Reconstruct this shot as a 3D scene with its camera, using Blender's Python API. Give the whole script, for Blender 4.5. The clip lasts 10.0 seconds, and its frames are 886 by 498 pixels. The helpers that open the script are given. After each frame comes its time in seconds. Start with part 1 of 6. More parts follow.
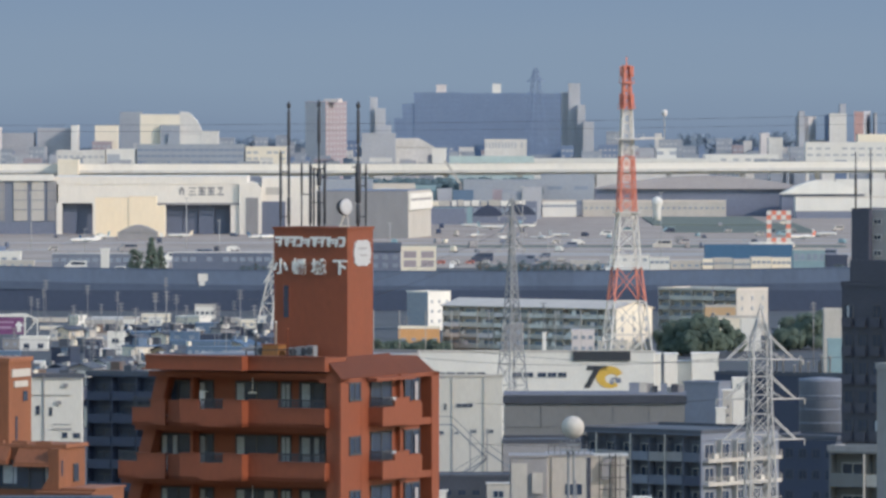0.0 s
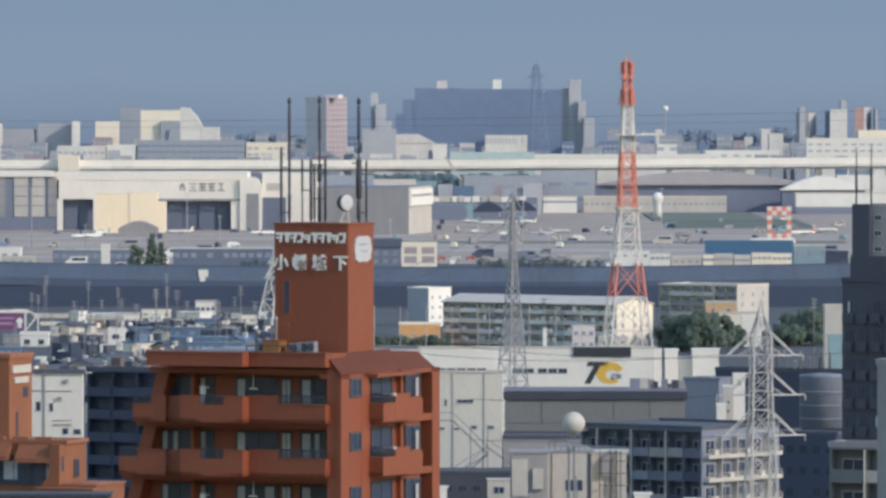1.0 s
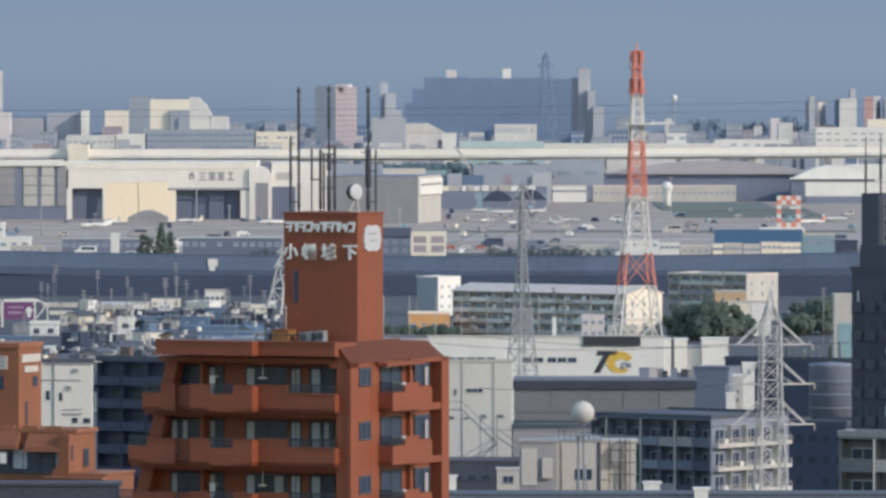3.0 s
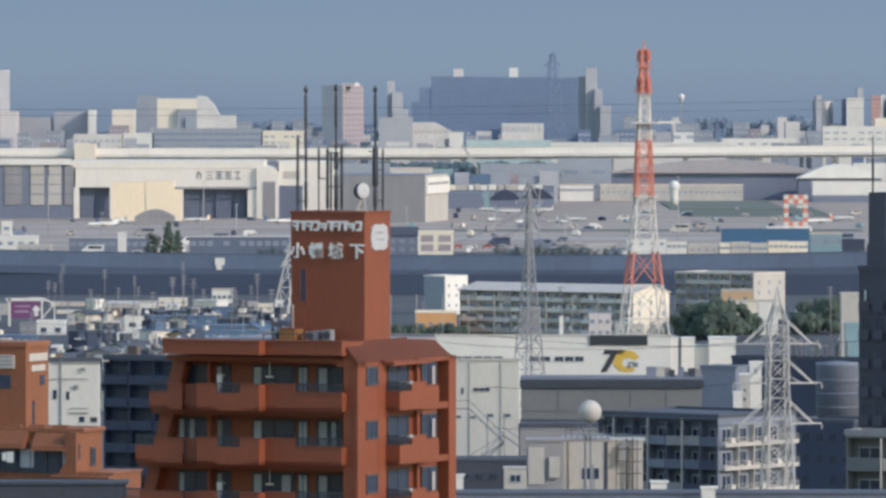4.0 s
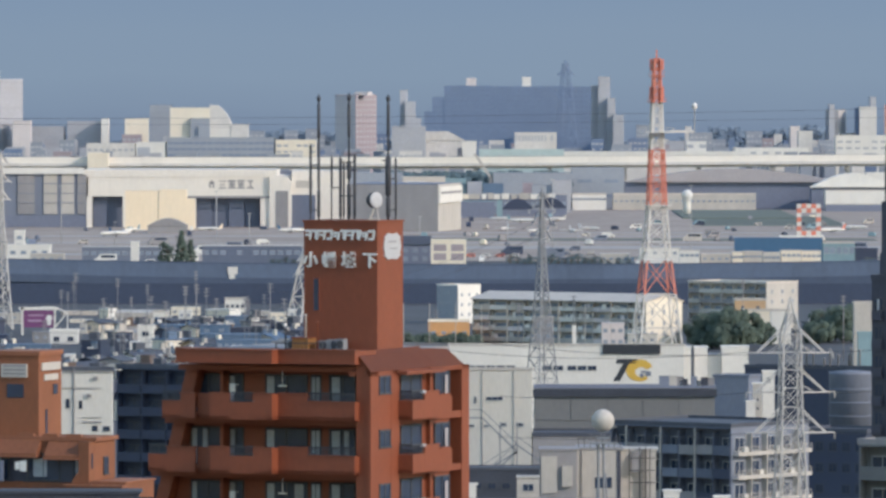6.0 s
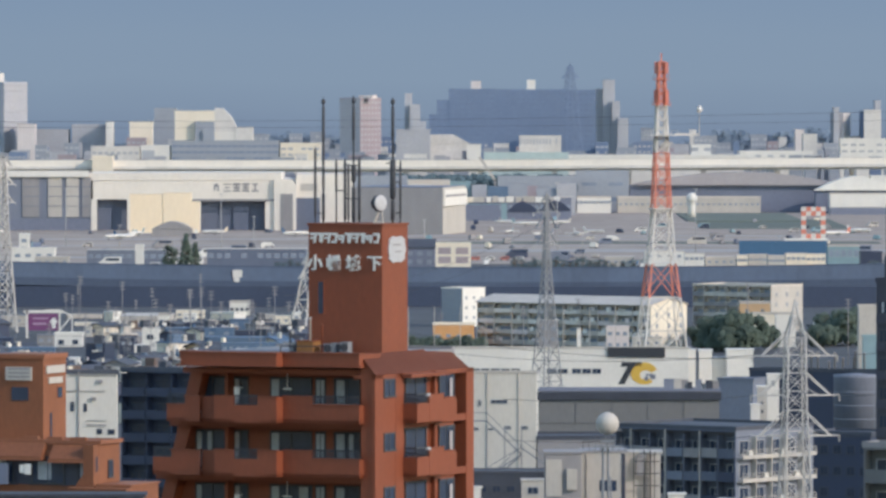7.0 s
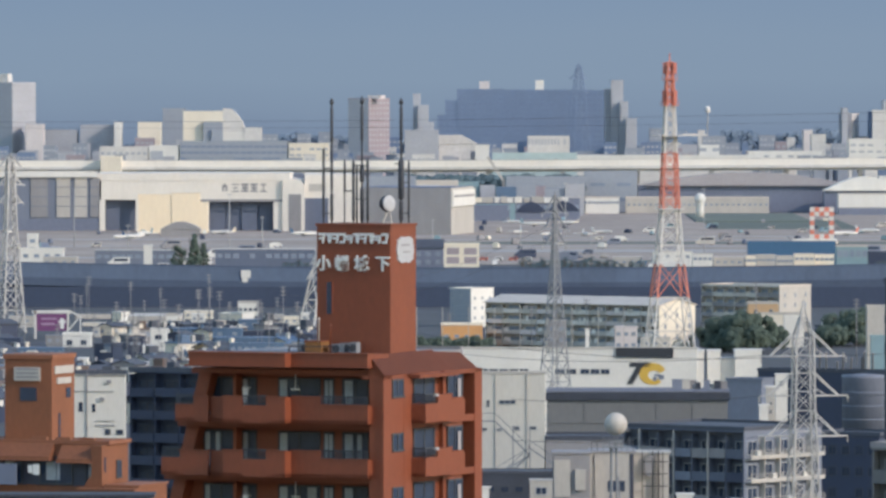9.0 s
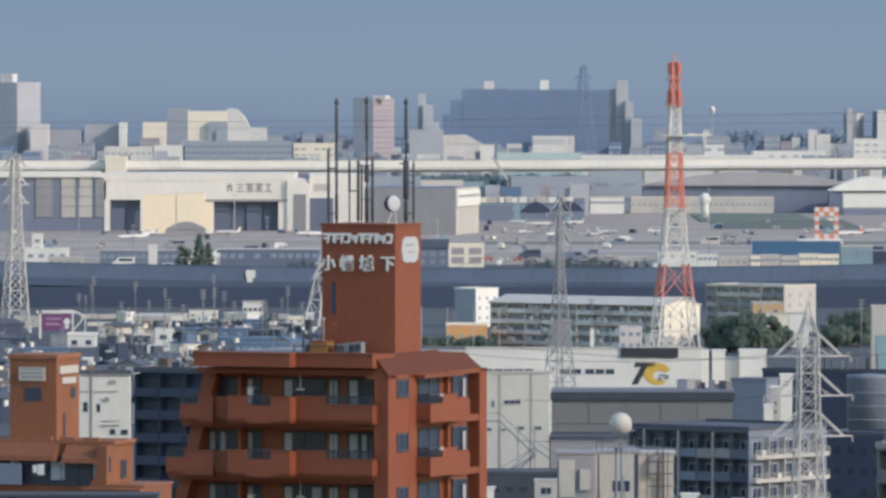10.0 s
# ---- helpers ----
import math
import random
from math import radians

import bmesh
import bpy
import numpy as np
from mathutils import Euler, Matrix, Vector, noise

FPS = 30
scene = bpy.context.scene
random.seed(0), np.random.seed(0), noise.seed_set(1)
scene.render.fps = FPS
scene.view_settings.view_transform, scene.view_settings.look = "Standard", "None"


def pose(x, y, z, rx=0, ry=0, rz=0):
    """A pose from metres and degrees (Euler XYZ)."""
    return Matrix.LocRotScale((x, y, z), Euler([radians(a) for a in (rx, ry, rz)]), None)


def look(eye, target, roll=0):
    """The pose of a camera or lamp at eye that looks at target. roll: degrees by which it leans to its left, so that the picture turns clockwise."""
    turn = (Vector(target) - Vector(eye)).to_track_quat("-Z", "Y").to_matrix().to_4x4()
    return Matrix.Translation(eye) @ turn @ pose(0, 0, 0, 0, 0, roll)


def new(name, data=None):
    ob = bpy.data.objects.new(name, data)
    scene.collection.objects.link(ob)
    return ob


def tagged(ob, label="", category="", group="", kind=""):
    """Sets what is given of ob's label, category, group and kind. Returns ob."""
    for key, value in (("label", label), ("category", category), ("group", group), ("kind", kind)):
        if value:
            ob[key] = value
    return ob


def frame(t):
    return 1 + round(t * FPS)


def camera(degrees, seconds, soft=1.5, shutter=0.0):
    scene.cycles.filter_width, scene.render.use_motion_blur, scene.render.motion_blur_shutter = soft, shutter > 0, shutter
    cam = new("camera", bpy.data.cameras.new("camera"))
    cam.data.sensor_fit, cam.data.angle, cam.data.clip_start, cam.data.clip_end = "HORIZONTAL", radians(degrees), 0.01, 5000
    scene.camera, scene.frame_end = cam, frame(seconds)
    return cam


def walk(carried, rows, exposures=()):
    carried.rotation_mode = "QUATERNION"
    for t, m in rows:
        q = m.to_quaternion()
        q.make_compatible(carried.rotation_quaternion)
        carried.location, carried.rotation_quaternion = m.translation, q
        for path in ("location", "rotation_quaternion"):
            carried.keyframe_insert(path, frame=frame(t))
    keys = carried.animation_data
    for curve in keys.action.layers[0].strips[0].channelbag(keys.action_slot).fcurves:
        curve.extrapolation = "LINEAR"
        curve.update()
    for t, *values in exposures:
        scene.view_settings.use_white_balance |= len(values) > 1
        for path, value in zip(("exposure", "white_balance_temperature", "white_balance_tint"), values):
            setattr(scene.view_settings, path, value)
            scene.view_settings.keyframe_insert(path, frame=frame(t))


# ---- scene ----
# The camera stands still on a high place and turns slowly: a long lens over a flat town towards an airfield.
F, EYE, LEVEL = 14000.0, 70.0, 150.0
cam = camera(2 * math.degrees(math.atan(784 / F)), 10.0, soft=2.9)
TURNS = [
    (0.0, 0.0, 0.0), (0.5, 0.6, 3.2), (1.0, 1.0, 7.2), (1.5, 1.9, 11.3), (2.0, 5.7, 16.5), (2.5, 11.5, 21.3),
    (2.7, 13.9, 23.3), (3.3, 21.6, 28.4), (3.8, 27.8, 29.0), (4.0, 30.2, 28.1), (4.5, 36.5, 24.7), (5.0, 42.6, 20.5), (5.5, 48.3, 16.1), (7.0, 61.2, 6.6), (7.5, 65.5, 5.9),
    (8.0, 69.0, 6.0), (8.5, 72.4, 6.0), (9.0, 76.0, 6.0), (9.5, 80.0, 6.0), (10.0, 84.5, 6.0),
]
walk(cam, [(t, pose(0, 0, EYE, 90 - math.degrees(math.atan((441 - LEVEL + dip) / F)), 0, math.degrees(math.atan(pan / F))))
           for t, pan, dip in TURNS])

# ---- world and sun ----
SUN_SIDE, SUN_UP = 59.0, 28.0
world = bpy.data.worlds.new("sky")
world.use_nodes = True
scene.world = world
wn = world.node_tree
sky = wn.nodes.new("ShaderNodeTexSky")
sky.sky_type = "NISHITA"
sky.sun_disc = False
sky.sun_elevation = radians(SUN_UP)
sky.sun_rotation = radians(180 - SUN_SIDE)
sky.air_density, sky.dust_density, sky.ozone_density = 1.5, 0.6, 2.6
wn.links.new(sky.outputs[0], wn.nodes["Background"].inputs[0])
wn.nodes["Background"].inputs[1].default_value = 0.23
sun = new("sun", bpy.data.lights.new("sun", "SUN"))
sun.data.energy, sun.data.angle, sun.data.color = 2.65, radians(0.5), (1.0, 0.84, 0.73)
a, e = radians(SUN_SIDE), radians(SUN_UP)
sun.matrix_world = look(Vector((math.sin(a) * math.cos(e), -math.cos(a) * math.cos(e), math.sin(e))) * 900, (0, 0, 0))
scene.view_settings.exposure = 0.0


# ---- view grid: things are placed to fit the camera's view, by pixel column u, row v and distance d in metres ----
def ex(u, d):
    return (u - 784) * d / F


def ez(v, d):
    return EYE - (v - LEVEL) * d / F


# ---- materials ----
MATS = {}


def mat(name, colour, rough=0.8, vary=0.12, scale=0.25, fine=3.0, bump=0.15, metal=0.0, streak=0.0):
    if name in MATS:
        return MATS[name]
    m = bpy.data.materials.new(name)
    m.use_nodes = True
    n, l = m.node_tree.nodes, m.node_tree.links
    b = n["Principled BSDF"]
    b.inputs["Roughness"].default_value, b.inputs["Metallic"].default_value = rough, metal
    co = n.new("ShaderNodeTexCoord")
    big = n.new("ShaderNodeTexNoise")
    big.inputs["Scale"].default_value, big.inputs["Detail"].default_value = scale, 4
    small = n.new("ShaderNodeTexNoise")
    small.inputs["Scale"].default_value, small.inputs["Detail"].default_value = fine, 5
    stretch = n.new("ShaderNodeMapping")
    stretch.inputs["Scale"].default_value = (1, 1, 1 - 0.85 * streak)
    l.new(co.outputs["Object"], stretch.inputs["Vector"])
    l.new(stretch.outputs["Vector"], big.inputs["Vector"])
    l.new(stretch.outputs["Vector"], small.inputs["Vector"])
    add = n.new("ShaderNodeMath")
    add.operation = "ADD"
    l.new(big.outputs["Fac"], add.inputs[0])
    l.new(small.outputs["Fac"], add.inputs[1])
    info = n.new("ShaderNodeObjectInfo")
    plus = n.new("ShaderNodeMath")
    plus.operation = "MULTIPLY_ADD"
    l.new(info.outputs["Random"], plus.inputs[0])
    plus.inputs[1].default_value = 0.35
    l.new(add.outputs[0], plus.inputs[2])
    span = n.new("ShaderNodeMapRange")
    span.inputs["From Min"].default_value, span.inputs["From Max"].default_value = 0.6, 1.75
    span.inputs["To Min"].default_value, span.inputs["To Max"].default_value = 1 - vary * 1.6, 1 + vary
    l.new(plus.outputs[0], span.inputs["Value"])
    mul = n.new("ShaderNodeVectorMath")
    mul.operation = "SCALE"
    mul.inputs[0].default_value = colour
    l.new(span.outputs["Result"], mul.inputs["Scale"])
    l.new(mul.outputs["Vector"], b.inputs["Base Color"])
    if bump:
        bp = n.new("ShaderNodeBump")
        bp.inputs["Strength"].default_value, bp.inputs["Distance"].default_value = bump, 0.05
        l.new(small.outputs["Fac"], bp.inputs["Height"])
        l.new(bp.outputs["Normal"], b.inputs["Normal"])
    MATS[name] = m
    return m


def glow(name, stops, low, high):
    """The far air as a glowing sheet: sky, haze and hills painted in a gradient by height."""
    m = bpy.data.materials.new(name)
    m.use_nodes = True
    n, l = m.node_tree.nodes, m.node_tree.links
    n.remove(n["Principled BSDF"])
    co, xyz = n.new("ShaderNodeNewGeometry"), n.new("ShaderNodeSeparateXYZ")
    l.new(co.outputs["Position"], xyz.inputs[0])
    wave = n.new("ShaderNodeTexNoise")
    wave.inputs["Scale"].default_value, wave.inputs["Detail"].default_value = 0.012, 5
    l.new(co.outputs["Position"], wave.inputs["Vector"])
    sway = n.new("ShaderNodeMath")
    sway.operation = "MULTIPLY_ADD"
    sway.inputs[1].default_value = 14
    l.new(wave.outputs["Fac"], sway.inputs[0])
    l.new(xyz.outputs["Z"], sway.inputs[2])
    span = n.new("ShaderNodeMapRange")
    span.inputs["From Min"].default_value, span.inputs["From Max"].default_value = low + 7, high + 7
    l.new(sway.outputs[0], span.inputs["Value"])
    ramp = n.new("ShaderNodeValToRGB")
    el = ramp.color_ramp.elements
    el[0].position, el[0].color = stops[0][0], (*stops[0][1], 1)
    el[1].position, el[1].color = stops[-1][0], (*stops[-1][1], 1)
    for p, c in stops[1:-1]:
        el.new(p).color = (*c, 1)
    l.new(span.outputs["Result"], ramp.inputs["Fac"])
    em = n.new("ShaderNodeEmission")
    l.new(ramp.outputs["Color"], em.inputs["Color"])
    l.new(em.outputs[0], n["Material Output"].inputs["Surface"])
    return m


ORANGE = mat("orange_tile", (0.218, 0.056, 0.024), 0.6, 0.14, 0.5, 5, 0.2, streak=0.6)
ORANGE_SLAB = mat("orange_paint", (0.205, 0.056, 0.026), 0.7, 0.12, 0.5, 5, 0.15)
ORANGE_ROOF = mat("orange_roof_sheet", (0.225, 0.070, 0.034), 0.55, 0.1, 0.5, 4, 0.1)
WHITE = mat("white_paint", (0.70, 0.68, 0.635), 0.7, 0.10, 0.2, 2.5, 0.1, streak=0.7)
CREAM = mat("cream_panel", (0.74, 0.67, 0.55), 0.7, 0.08, 0.1, 1.0, 0.1, streak=0.6)
PALE = mat("pale_concrete", (0.47, 0.445, 0.41), 0.85, 0.15, 0.2, 2.5, 0.2, streak=0.7)
GREY = mat("grey_concrete", (0.27, 0.265, 0.275), 0.85, 0.16, 0.2, 2.5, 0.2, streak=0.7)
BLUEGREY = mat("blue_grey_panel", (0.175, 0.20, 0.26), 0.7, 0.14, 0.2, 2, 0.15, streak=0.6)
NAVY = mat("navy_tile", (0.035, 0.048, 0.090), 0.6, 0.16, 0.3, 3, 0.2)
# Dark tile tone that also paints shade on the high-rise and in recesses.
DARK = mat("dark_tile_and_shade", (0.050, 0.056, 0.084), 0.6, 0.16, 0.3, 3, 0.2)
GLASS = mat("dark_window_glass", (0.030, 0.048, 0.088), 0.25, 0.25, 0.8, 2, 0.0)
GLASS.node_tree.nodes["Principled BSDF"].inputs["Specular IOR Level"].default_value = 0.4
# Far glass is lightened: distance haze is put into its colour.
FARGLASS = mat("hazed_window_glass", (0.22, 0.27, 0.35), 0.4, 0.2, 0.5, 2, 0.0)
ALU = mat("aluminium_frame", (0.42, 0.43, 0.44), 0.45, 0.1, 1, 6, 0.0, metal=0.3)
STEEL = mat("galvanised_steel", (0.44, 0.435, 0.43), 0.55, 0.15, 0.4, 3, 0.0, metal=0.2)
DARKSTEEL = mat("dark_steel", (0.055, 0.06, 0.072), 0.75, 0.2, 0.6, 5, 0.0)
# Aviation red softened: distance haze is put into the paint colour.
REDPAINT = mat("hazed_aviation_red", (0.60, 0.20, 0.14), 0.6, 0.12, 0.3, 3, 0.0)
WHITEPAINT = mat("aviation_white_paint", (0.60, 0.575, 0.54), 0.6, 0.12, 0.3, 3, 0.0)
# Far wall tones are pale or blued, with haze painted in.
FARWALL = mat("hazed_concrete", (0.62, 0.60, 0.57), 0.9, 0.15, 0.08, 0.8, 0.1, streak=0.5)
FARBLUE = mat("hazed_slate_blue", (0.172, 0.235, 0.355), 0.9, 0.12, 0.06, 0.6, 0.1)
FARPINK = mat("hazed_rose", (0.64, 0.59, 0.58), 0.9, 0.12, 0.06, 0.6, 0.1)
TARMAC = mat("apron_concrete", (0.325, 0.272, 0.235), 0.9, 0.34, 0.016, 0.11, 0.1)
GROUND = mat("town_ground", (0.062, 0.068, 0.082), 0.95, 0.25, 0.02, 0.3, 0.2)
TAXIWAY = mat("taxiway_concrete", (0.37, 0.345, 0.33), 0.9, 0.15, 0.02, 0.2, 0.1)
STORE = mat("buff_sheet", (0.83, 0.70, 0.52), 0.75, 0.07, 0.06, 0.6, 0.1, streak=0.6)
# Tinted towards the sky: haze held in the base colour.
FARPALE = mat("hazed_pale_plaster", (0.41, 0.42, 0.455), 0.9, 0.12, 0.06, 0.6, 0.1)
HALLBLUE = mat("slate_blue_cladding", (0.175, 0.20, 0.272), 0.8, 0.12, 0.06, 0.6, 0.1)
HALLROOF = mat("mauve_grey_roof", (0.35, 0.33, 0.34), 0.8, 0.1, 0.06, 0.6, 0.1)
GRASS = mat("mown_grass", (0.125, 0.15, 0.13), 0.95, 0.2, 0.02, 0.3, 0.3)
LEAF = mat("leaf_green", (0.105, 0.138, 0.115), 1.0, 0.25, 0.4, 2, 0.0)
# Red paled by painted haze.
FARRED = mat("hazed_pale_red", (0.58, 0.36, 0.33), 0.8, 0.1, 0.1, 0.6, 0.0)
# Far foliage is lightened and blued: haze painted into the leaves.
FARLEAF = mat("hazed_leaf_green", (0.115, 0.165, 0.19), 0.9, 0.3, 0.1, 0.6, 0.0)
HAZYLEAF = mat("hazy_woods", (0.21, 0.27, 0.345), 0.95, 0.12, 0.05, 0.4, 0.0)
HALLPANEL = mat("hall_panel", (0.155, 0.160, 0.165), 0.8, 0.1, 0.2, 2, 0.1, streak=0.6)
HANGAR = mat("hangar_cream", (0.74, 0.69, 0.62), 0.8, 0.08, 0.06, 0.6, 0.1, streak=0.6)
# Dark slate lifted towards blue, haze painted into it.
HAZESLATE = mat("hazed_dark_slate", (0.13, 0.155, 0.22), 0.7, 0.12, 0.1, 0.8, 0.1)
ROADFENCE = mat("pale_noise_fence", (0.80, 0.755, 0.68), 0.8, 0.07, 0.05, 0.5, 0.05, streak=0.4)
# Grey and rose dulled with haze in the base colour.
FARGREY = mat("hazed_blue_grey_wall", (0.31, 0.34, 0.39), 0.9, 0.1, 0.06, 0.6, 0.1)
FARROSE = mat("hazed_dull_rose", (0.35, 0.30, 0.325), 0.9, 0.12, 0.06, 0.6, 0.1)
OLDSTEEL = mat("weathered_steel", (0.24, 0.255, 0.28), 0.6, 0.15, 0.4, 3, 0.0, metal=0.2)
OFFWHITE = mat("off_white_wall", (0.54, 0.52, 0.475), 0.75, 0.10, 0.2, 2.5, 0.1, streak=0.8)
# Far panes kept near their wall tones, haze painted into the glass.
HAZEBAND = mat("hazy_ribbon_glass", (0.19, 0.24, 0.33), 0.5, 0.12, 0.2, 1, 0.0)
HAZEGLASS = mat("hazed_pale_glass", (0.40, 0.42, 0.46), 0.5, 0.12, 0.2, 1, 0.0)
SLABGLASS = mat("hazed_slab_glass", (0.155, 0.215, 0.33), 0.6, 0.1, 0.2, 1, 0.0)
EMBLEM = mat("grey_white_plate", (0.42, 0.43, 0.45), 0.6, 0.12, 1.5, 6, 0.0)
BARK = mat("bark", (0.10, 0.08, 0.06), 0.9, 0.2, 1, 6, 0.3)
ROOFGREY = mat("grey_roof_tile", (0.072, 0.082, 0.108), 0.75, 0.2, 0.3, 3, 0.2)
ROOFBROWN = mat("brown_roof_tile", (0.15, 0.11, 0.095), 0.8, 0.2, 0.3, 3, 0.2)
ROOFBLUE = mat("blue_roof_sheet", (0.10, 0.16, 0.25), 0.6, 0.15, 0.3, 3, 0.1)
ROOFPALE = mat("pale_roof_sheet", (0.55, 0.50, 0.445), 0.6, 0.12, 0.2, 2, 0.1)
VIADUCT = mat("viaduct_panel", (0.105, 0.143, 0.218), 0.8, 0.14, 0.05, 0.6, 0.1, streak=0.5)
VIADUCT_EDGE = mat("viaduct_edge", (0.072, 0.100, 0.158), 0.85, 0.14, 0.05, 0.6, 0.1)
# Dark girder tone, also painted on sheets that stand for shade below.
VIADUCT_DARK = mat("viaduct_girder_and_shade", (0.042, 0.060, 0.106), 0.85, 0.14, 0.05, 0.6, 0.1)
TAN = mat("tan_wall", (0.50, 0.34, 0.20), 0.8, 0.1, 0.3, 3, 0.1)
PURPLE = mat("purple_sign", (0.17, 0.055, 0.16), 0.6, 0.1, 0.4, 2, 0.0)
PURPLEBAR = mat("pale_purple_paint", (0.36, 0.24, 0.36), 0.6, 0.1, 0.4, 2, 0.0)
TEAL = mat("teal_sheet", (0.22, 0.33, 0.37), 0.6, 0.12, 0.3, 2, 0.1)
SIGNGOLD = mat("gold_sign_paint", (0.62, 0.40, 0.07), 0.6, 0.08, 0.5, 3, 0.0)
SIGNBLACK = mat("black_sign_paint", (0.03, 0.035, 0.045), 0.6, 0.1, 0.5, 3, 0.0)
LETTERS = mat("white_letter", (0.72, 0.72, 0.70), 0.5, 0.08, 1, 5, 0.0)
CURTAIN = mat("pale_curtain", (0.37, 0.41, 0.45), 0.9, 0.2, 1.5, 5, 0.0)
# Darker copy of the blue-grey, for a front that lies in shade.
SHADEBLUE = mat("shaded_blue_grey_tile", (0.105, 0.122, 0.168), 0.75, 0.16, 0.3, 3, 0.15, streak=0.5)
SLATE = mat("dark_slate_sheet", (0.042, 0.050, 0.070), 0.8, 0.25, 0.4, 3, 0.1)
BURNT = mat("burnt_orange_plaster", (0.225, 0.082, 0.038), 0.7, 0.18, 0.4, 4, 0.2, streak=0.6)
BURNT_TRIM = mat("burnt_orange_trim", (0.26, 0.10, 0.052), 0.7, 0.14, 0.4, 4, 0.15)
BLUEBAND = mat("blue_fence_sheet", (0.05, 0.13, 0.24), 0.6, 0.1, 0.05, 0.6, 0.1)

for m_ in (LEAF, FARLEAF, HAZYLEAF):
    m_.node_tree.nodes["Principled BSDF"].inputs["Specular IOR Level"].default_value = 0.05


# ---- mesh helpers ----
def box(bm, x0, x1, y0, y1, z0, z1, mi=0):
    v = [bm.verts.new((x, y, z)) for z in (z0, z1) for y in (y0, y1) for x in (x0, x1)]
    for q in ((0, 2, 3, 1), (4, 5, 7, 6), (0, 1, 5, 4), (2, 6, 7, 3), (0, 4, 6, 2), (1, 3, 7, 5)):
        bm.faces.new([v[i] for i in q]).material_index = mi


def boxes(*rows):
    bm = bmesh.new()
    for r in rows:
        box(bm, *r)
    return bm


def prism(bm, outline, y0, y1, mi=0):
    """An outline in x and z, drawn out along y."""
    lo = [bm.verts.new((x, y0, z)) for x, z in outline]
    hi = [bm.verts.new((x, y1, z)) for x, z in outline]
    n = len(outline)
    fs = [bm.faces.new(lo), bm.faces.new(hi[::-1])]
    for i in range(n):
        fs.append(bm.faces.new((lo[i], hi[i], hi[(i + 1) % n], lo[(i + 1) % n])))
    for f in fs:
        f.material_index = mi
    bmesh.ops.recalc_face_normals(bm, faces=fs)


def beam(bm, p, q, t, sides=4):
    p, q = Vector(p), Vector(q)
    d = (q - p).normalized()
    s = d.cross(Vector((0, 0, 1)) if abs(d.z) < 0.95 else Vector((1, 0, 0))).normalized()
    w = d.cross(s)
    rings = []
    for o in (p, q):
        rings.append([bm.verts.new(o + (s * math.cos(k) + w * math.sin(k)) * t * 0.6)
                      for k in [2 * math.pi * (i + 0.5) / sides for i in range(sides)]])
    for i in range(sides):
        j = (i + 1) % sides
        bm.faces.new((rings[0][i], rings[0][j], rings[1][j], rings[1][i]))
    bm.faces.new(rings[0][::-1])
    bm.faces.new(rings[1])


def lathe(bm, profile, n=20, at=(0, 0, 0), axis=None):
    rot = axis.to_track_quat("Z", "Y").to_matrix() if axis else Matrix.Identity(3)
    rings = []
    for r, z in profile:
        rings.append([bm.verts.new(Vector(at) + rot @ Vector((r * math.cos(2 * math.pi * i / n), r * math.sin(2 * math.pi * i / n), z)))
                      for i in range(n)])
    for a_, b_ in zip(rings, rings[1:]):
        for i in range(n):
            f = bm.faces.new((a_[i], a_[(i + 1) % n], b_[(i + 1) % n], b_[i]))
            f.smooth = True
    bm.faces.new(rings[0][::-1])
    bm.faces.new(rings[-1])


def ball(r, steps=10):
    return [(max(0.01, r * math.sin(math.pi * i / steps)), -r * math.cos(math.pi * i / steps)) for i in range(steps + 1)]


def mesh(name, bm, *materials):
    me = bpy.data.meshes.new(name)
    bm.to_mesh(me)
    bm.free()
    for m in materials:
        me.materials.append(m)
    return me


def part(name, bm, material, parent, label="", place=None):
    me = bm if isinstance(bm, bpy.types.Mesh) else mesh(name, bm, material)
    ob = new(name, me)
    if parent:
        ob.parent = parent
    if place is not None:
        ob.matrix_basis = place
    return tagged(ob, label) if label else ob


def thing(name, label, category, m, group="", kind=""):
    ob = new(name)
    ob.matrix_basis = m
    return tagged(ob, label, category, group, kind)


def solo(name, bm, material, label, category, m=None, group="", kind=""):
    ob = part(name, bm, material, None)
    if m is not None:
        ob.matrix_basis = m
    return tagged(ob, label, category, group, kind)


CACHE = {}


def window(parent, w, h, place, glass=GLASS, frame_m=ALU, split=1):
    """A window of its own: frame with mullions, and a set-back pane. Its outside looks along -y."""
    key = (round(w, 2), round(h, 2), glass.name, frame_m.name, split)
    if key not in CACHE:
        t = min(0.09, w * 0.12)
        bm = boxes((-w / 2, w / 2, -0.06, 0.02, h - t, h), (-w / 2 - 0.05, w / 2 + 0.05, -0.1, 0.02, 0, t),
                   (-w / 2, -w / 2 + t, -0.06, 0.02, t, h - t), (w / 2 - t, w / 2, -0.06, 0.02, t, h - t))
        for i in range(1, split + 1):
            x = -w / 2 + w * i / (split + 1)
            box(bm, x - t * 0.35, x + t * 0.35, -0.05, 0.02, t, h - t)
        CACHE[key] = (mesh("window", bm, frame_m), mesh("pane", boxes((-w / 2 + t, w / 2 - t, -0.02, 0.01, t, h - t)), glass))
    fr, pa = CACHE[key]
    ob = part("window", fr, None, parent, place=place)
    part("pane", pa, None, ob)
    return ob


def front_at(x, z, y=0.0):
    return pose(x, y, z)


def end_at(y, z, x=0.0):
    return pose(x, y, z, 0, 0, 90)


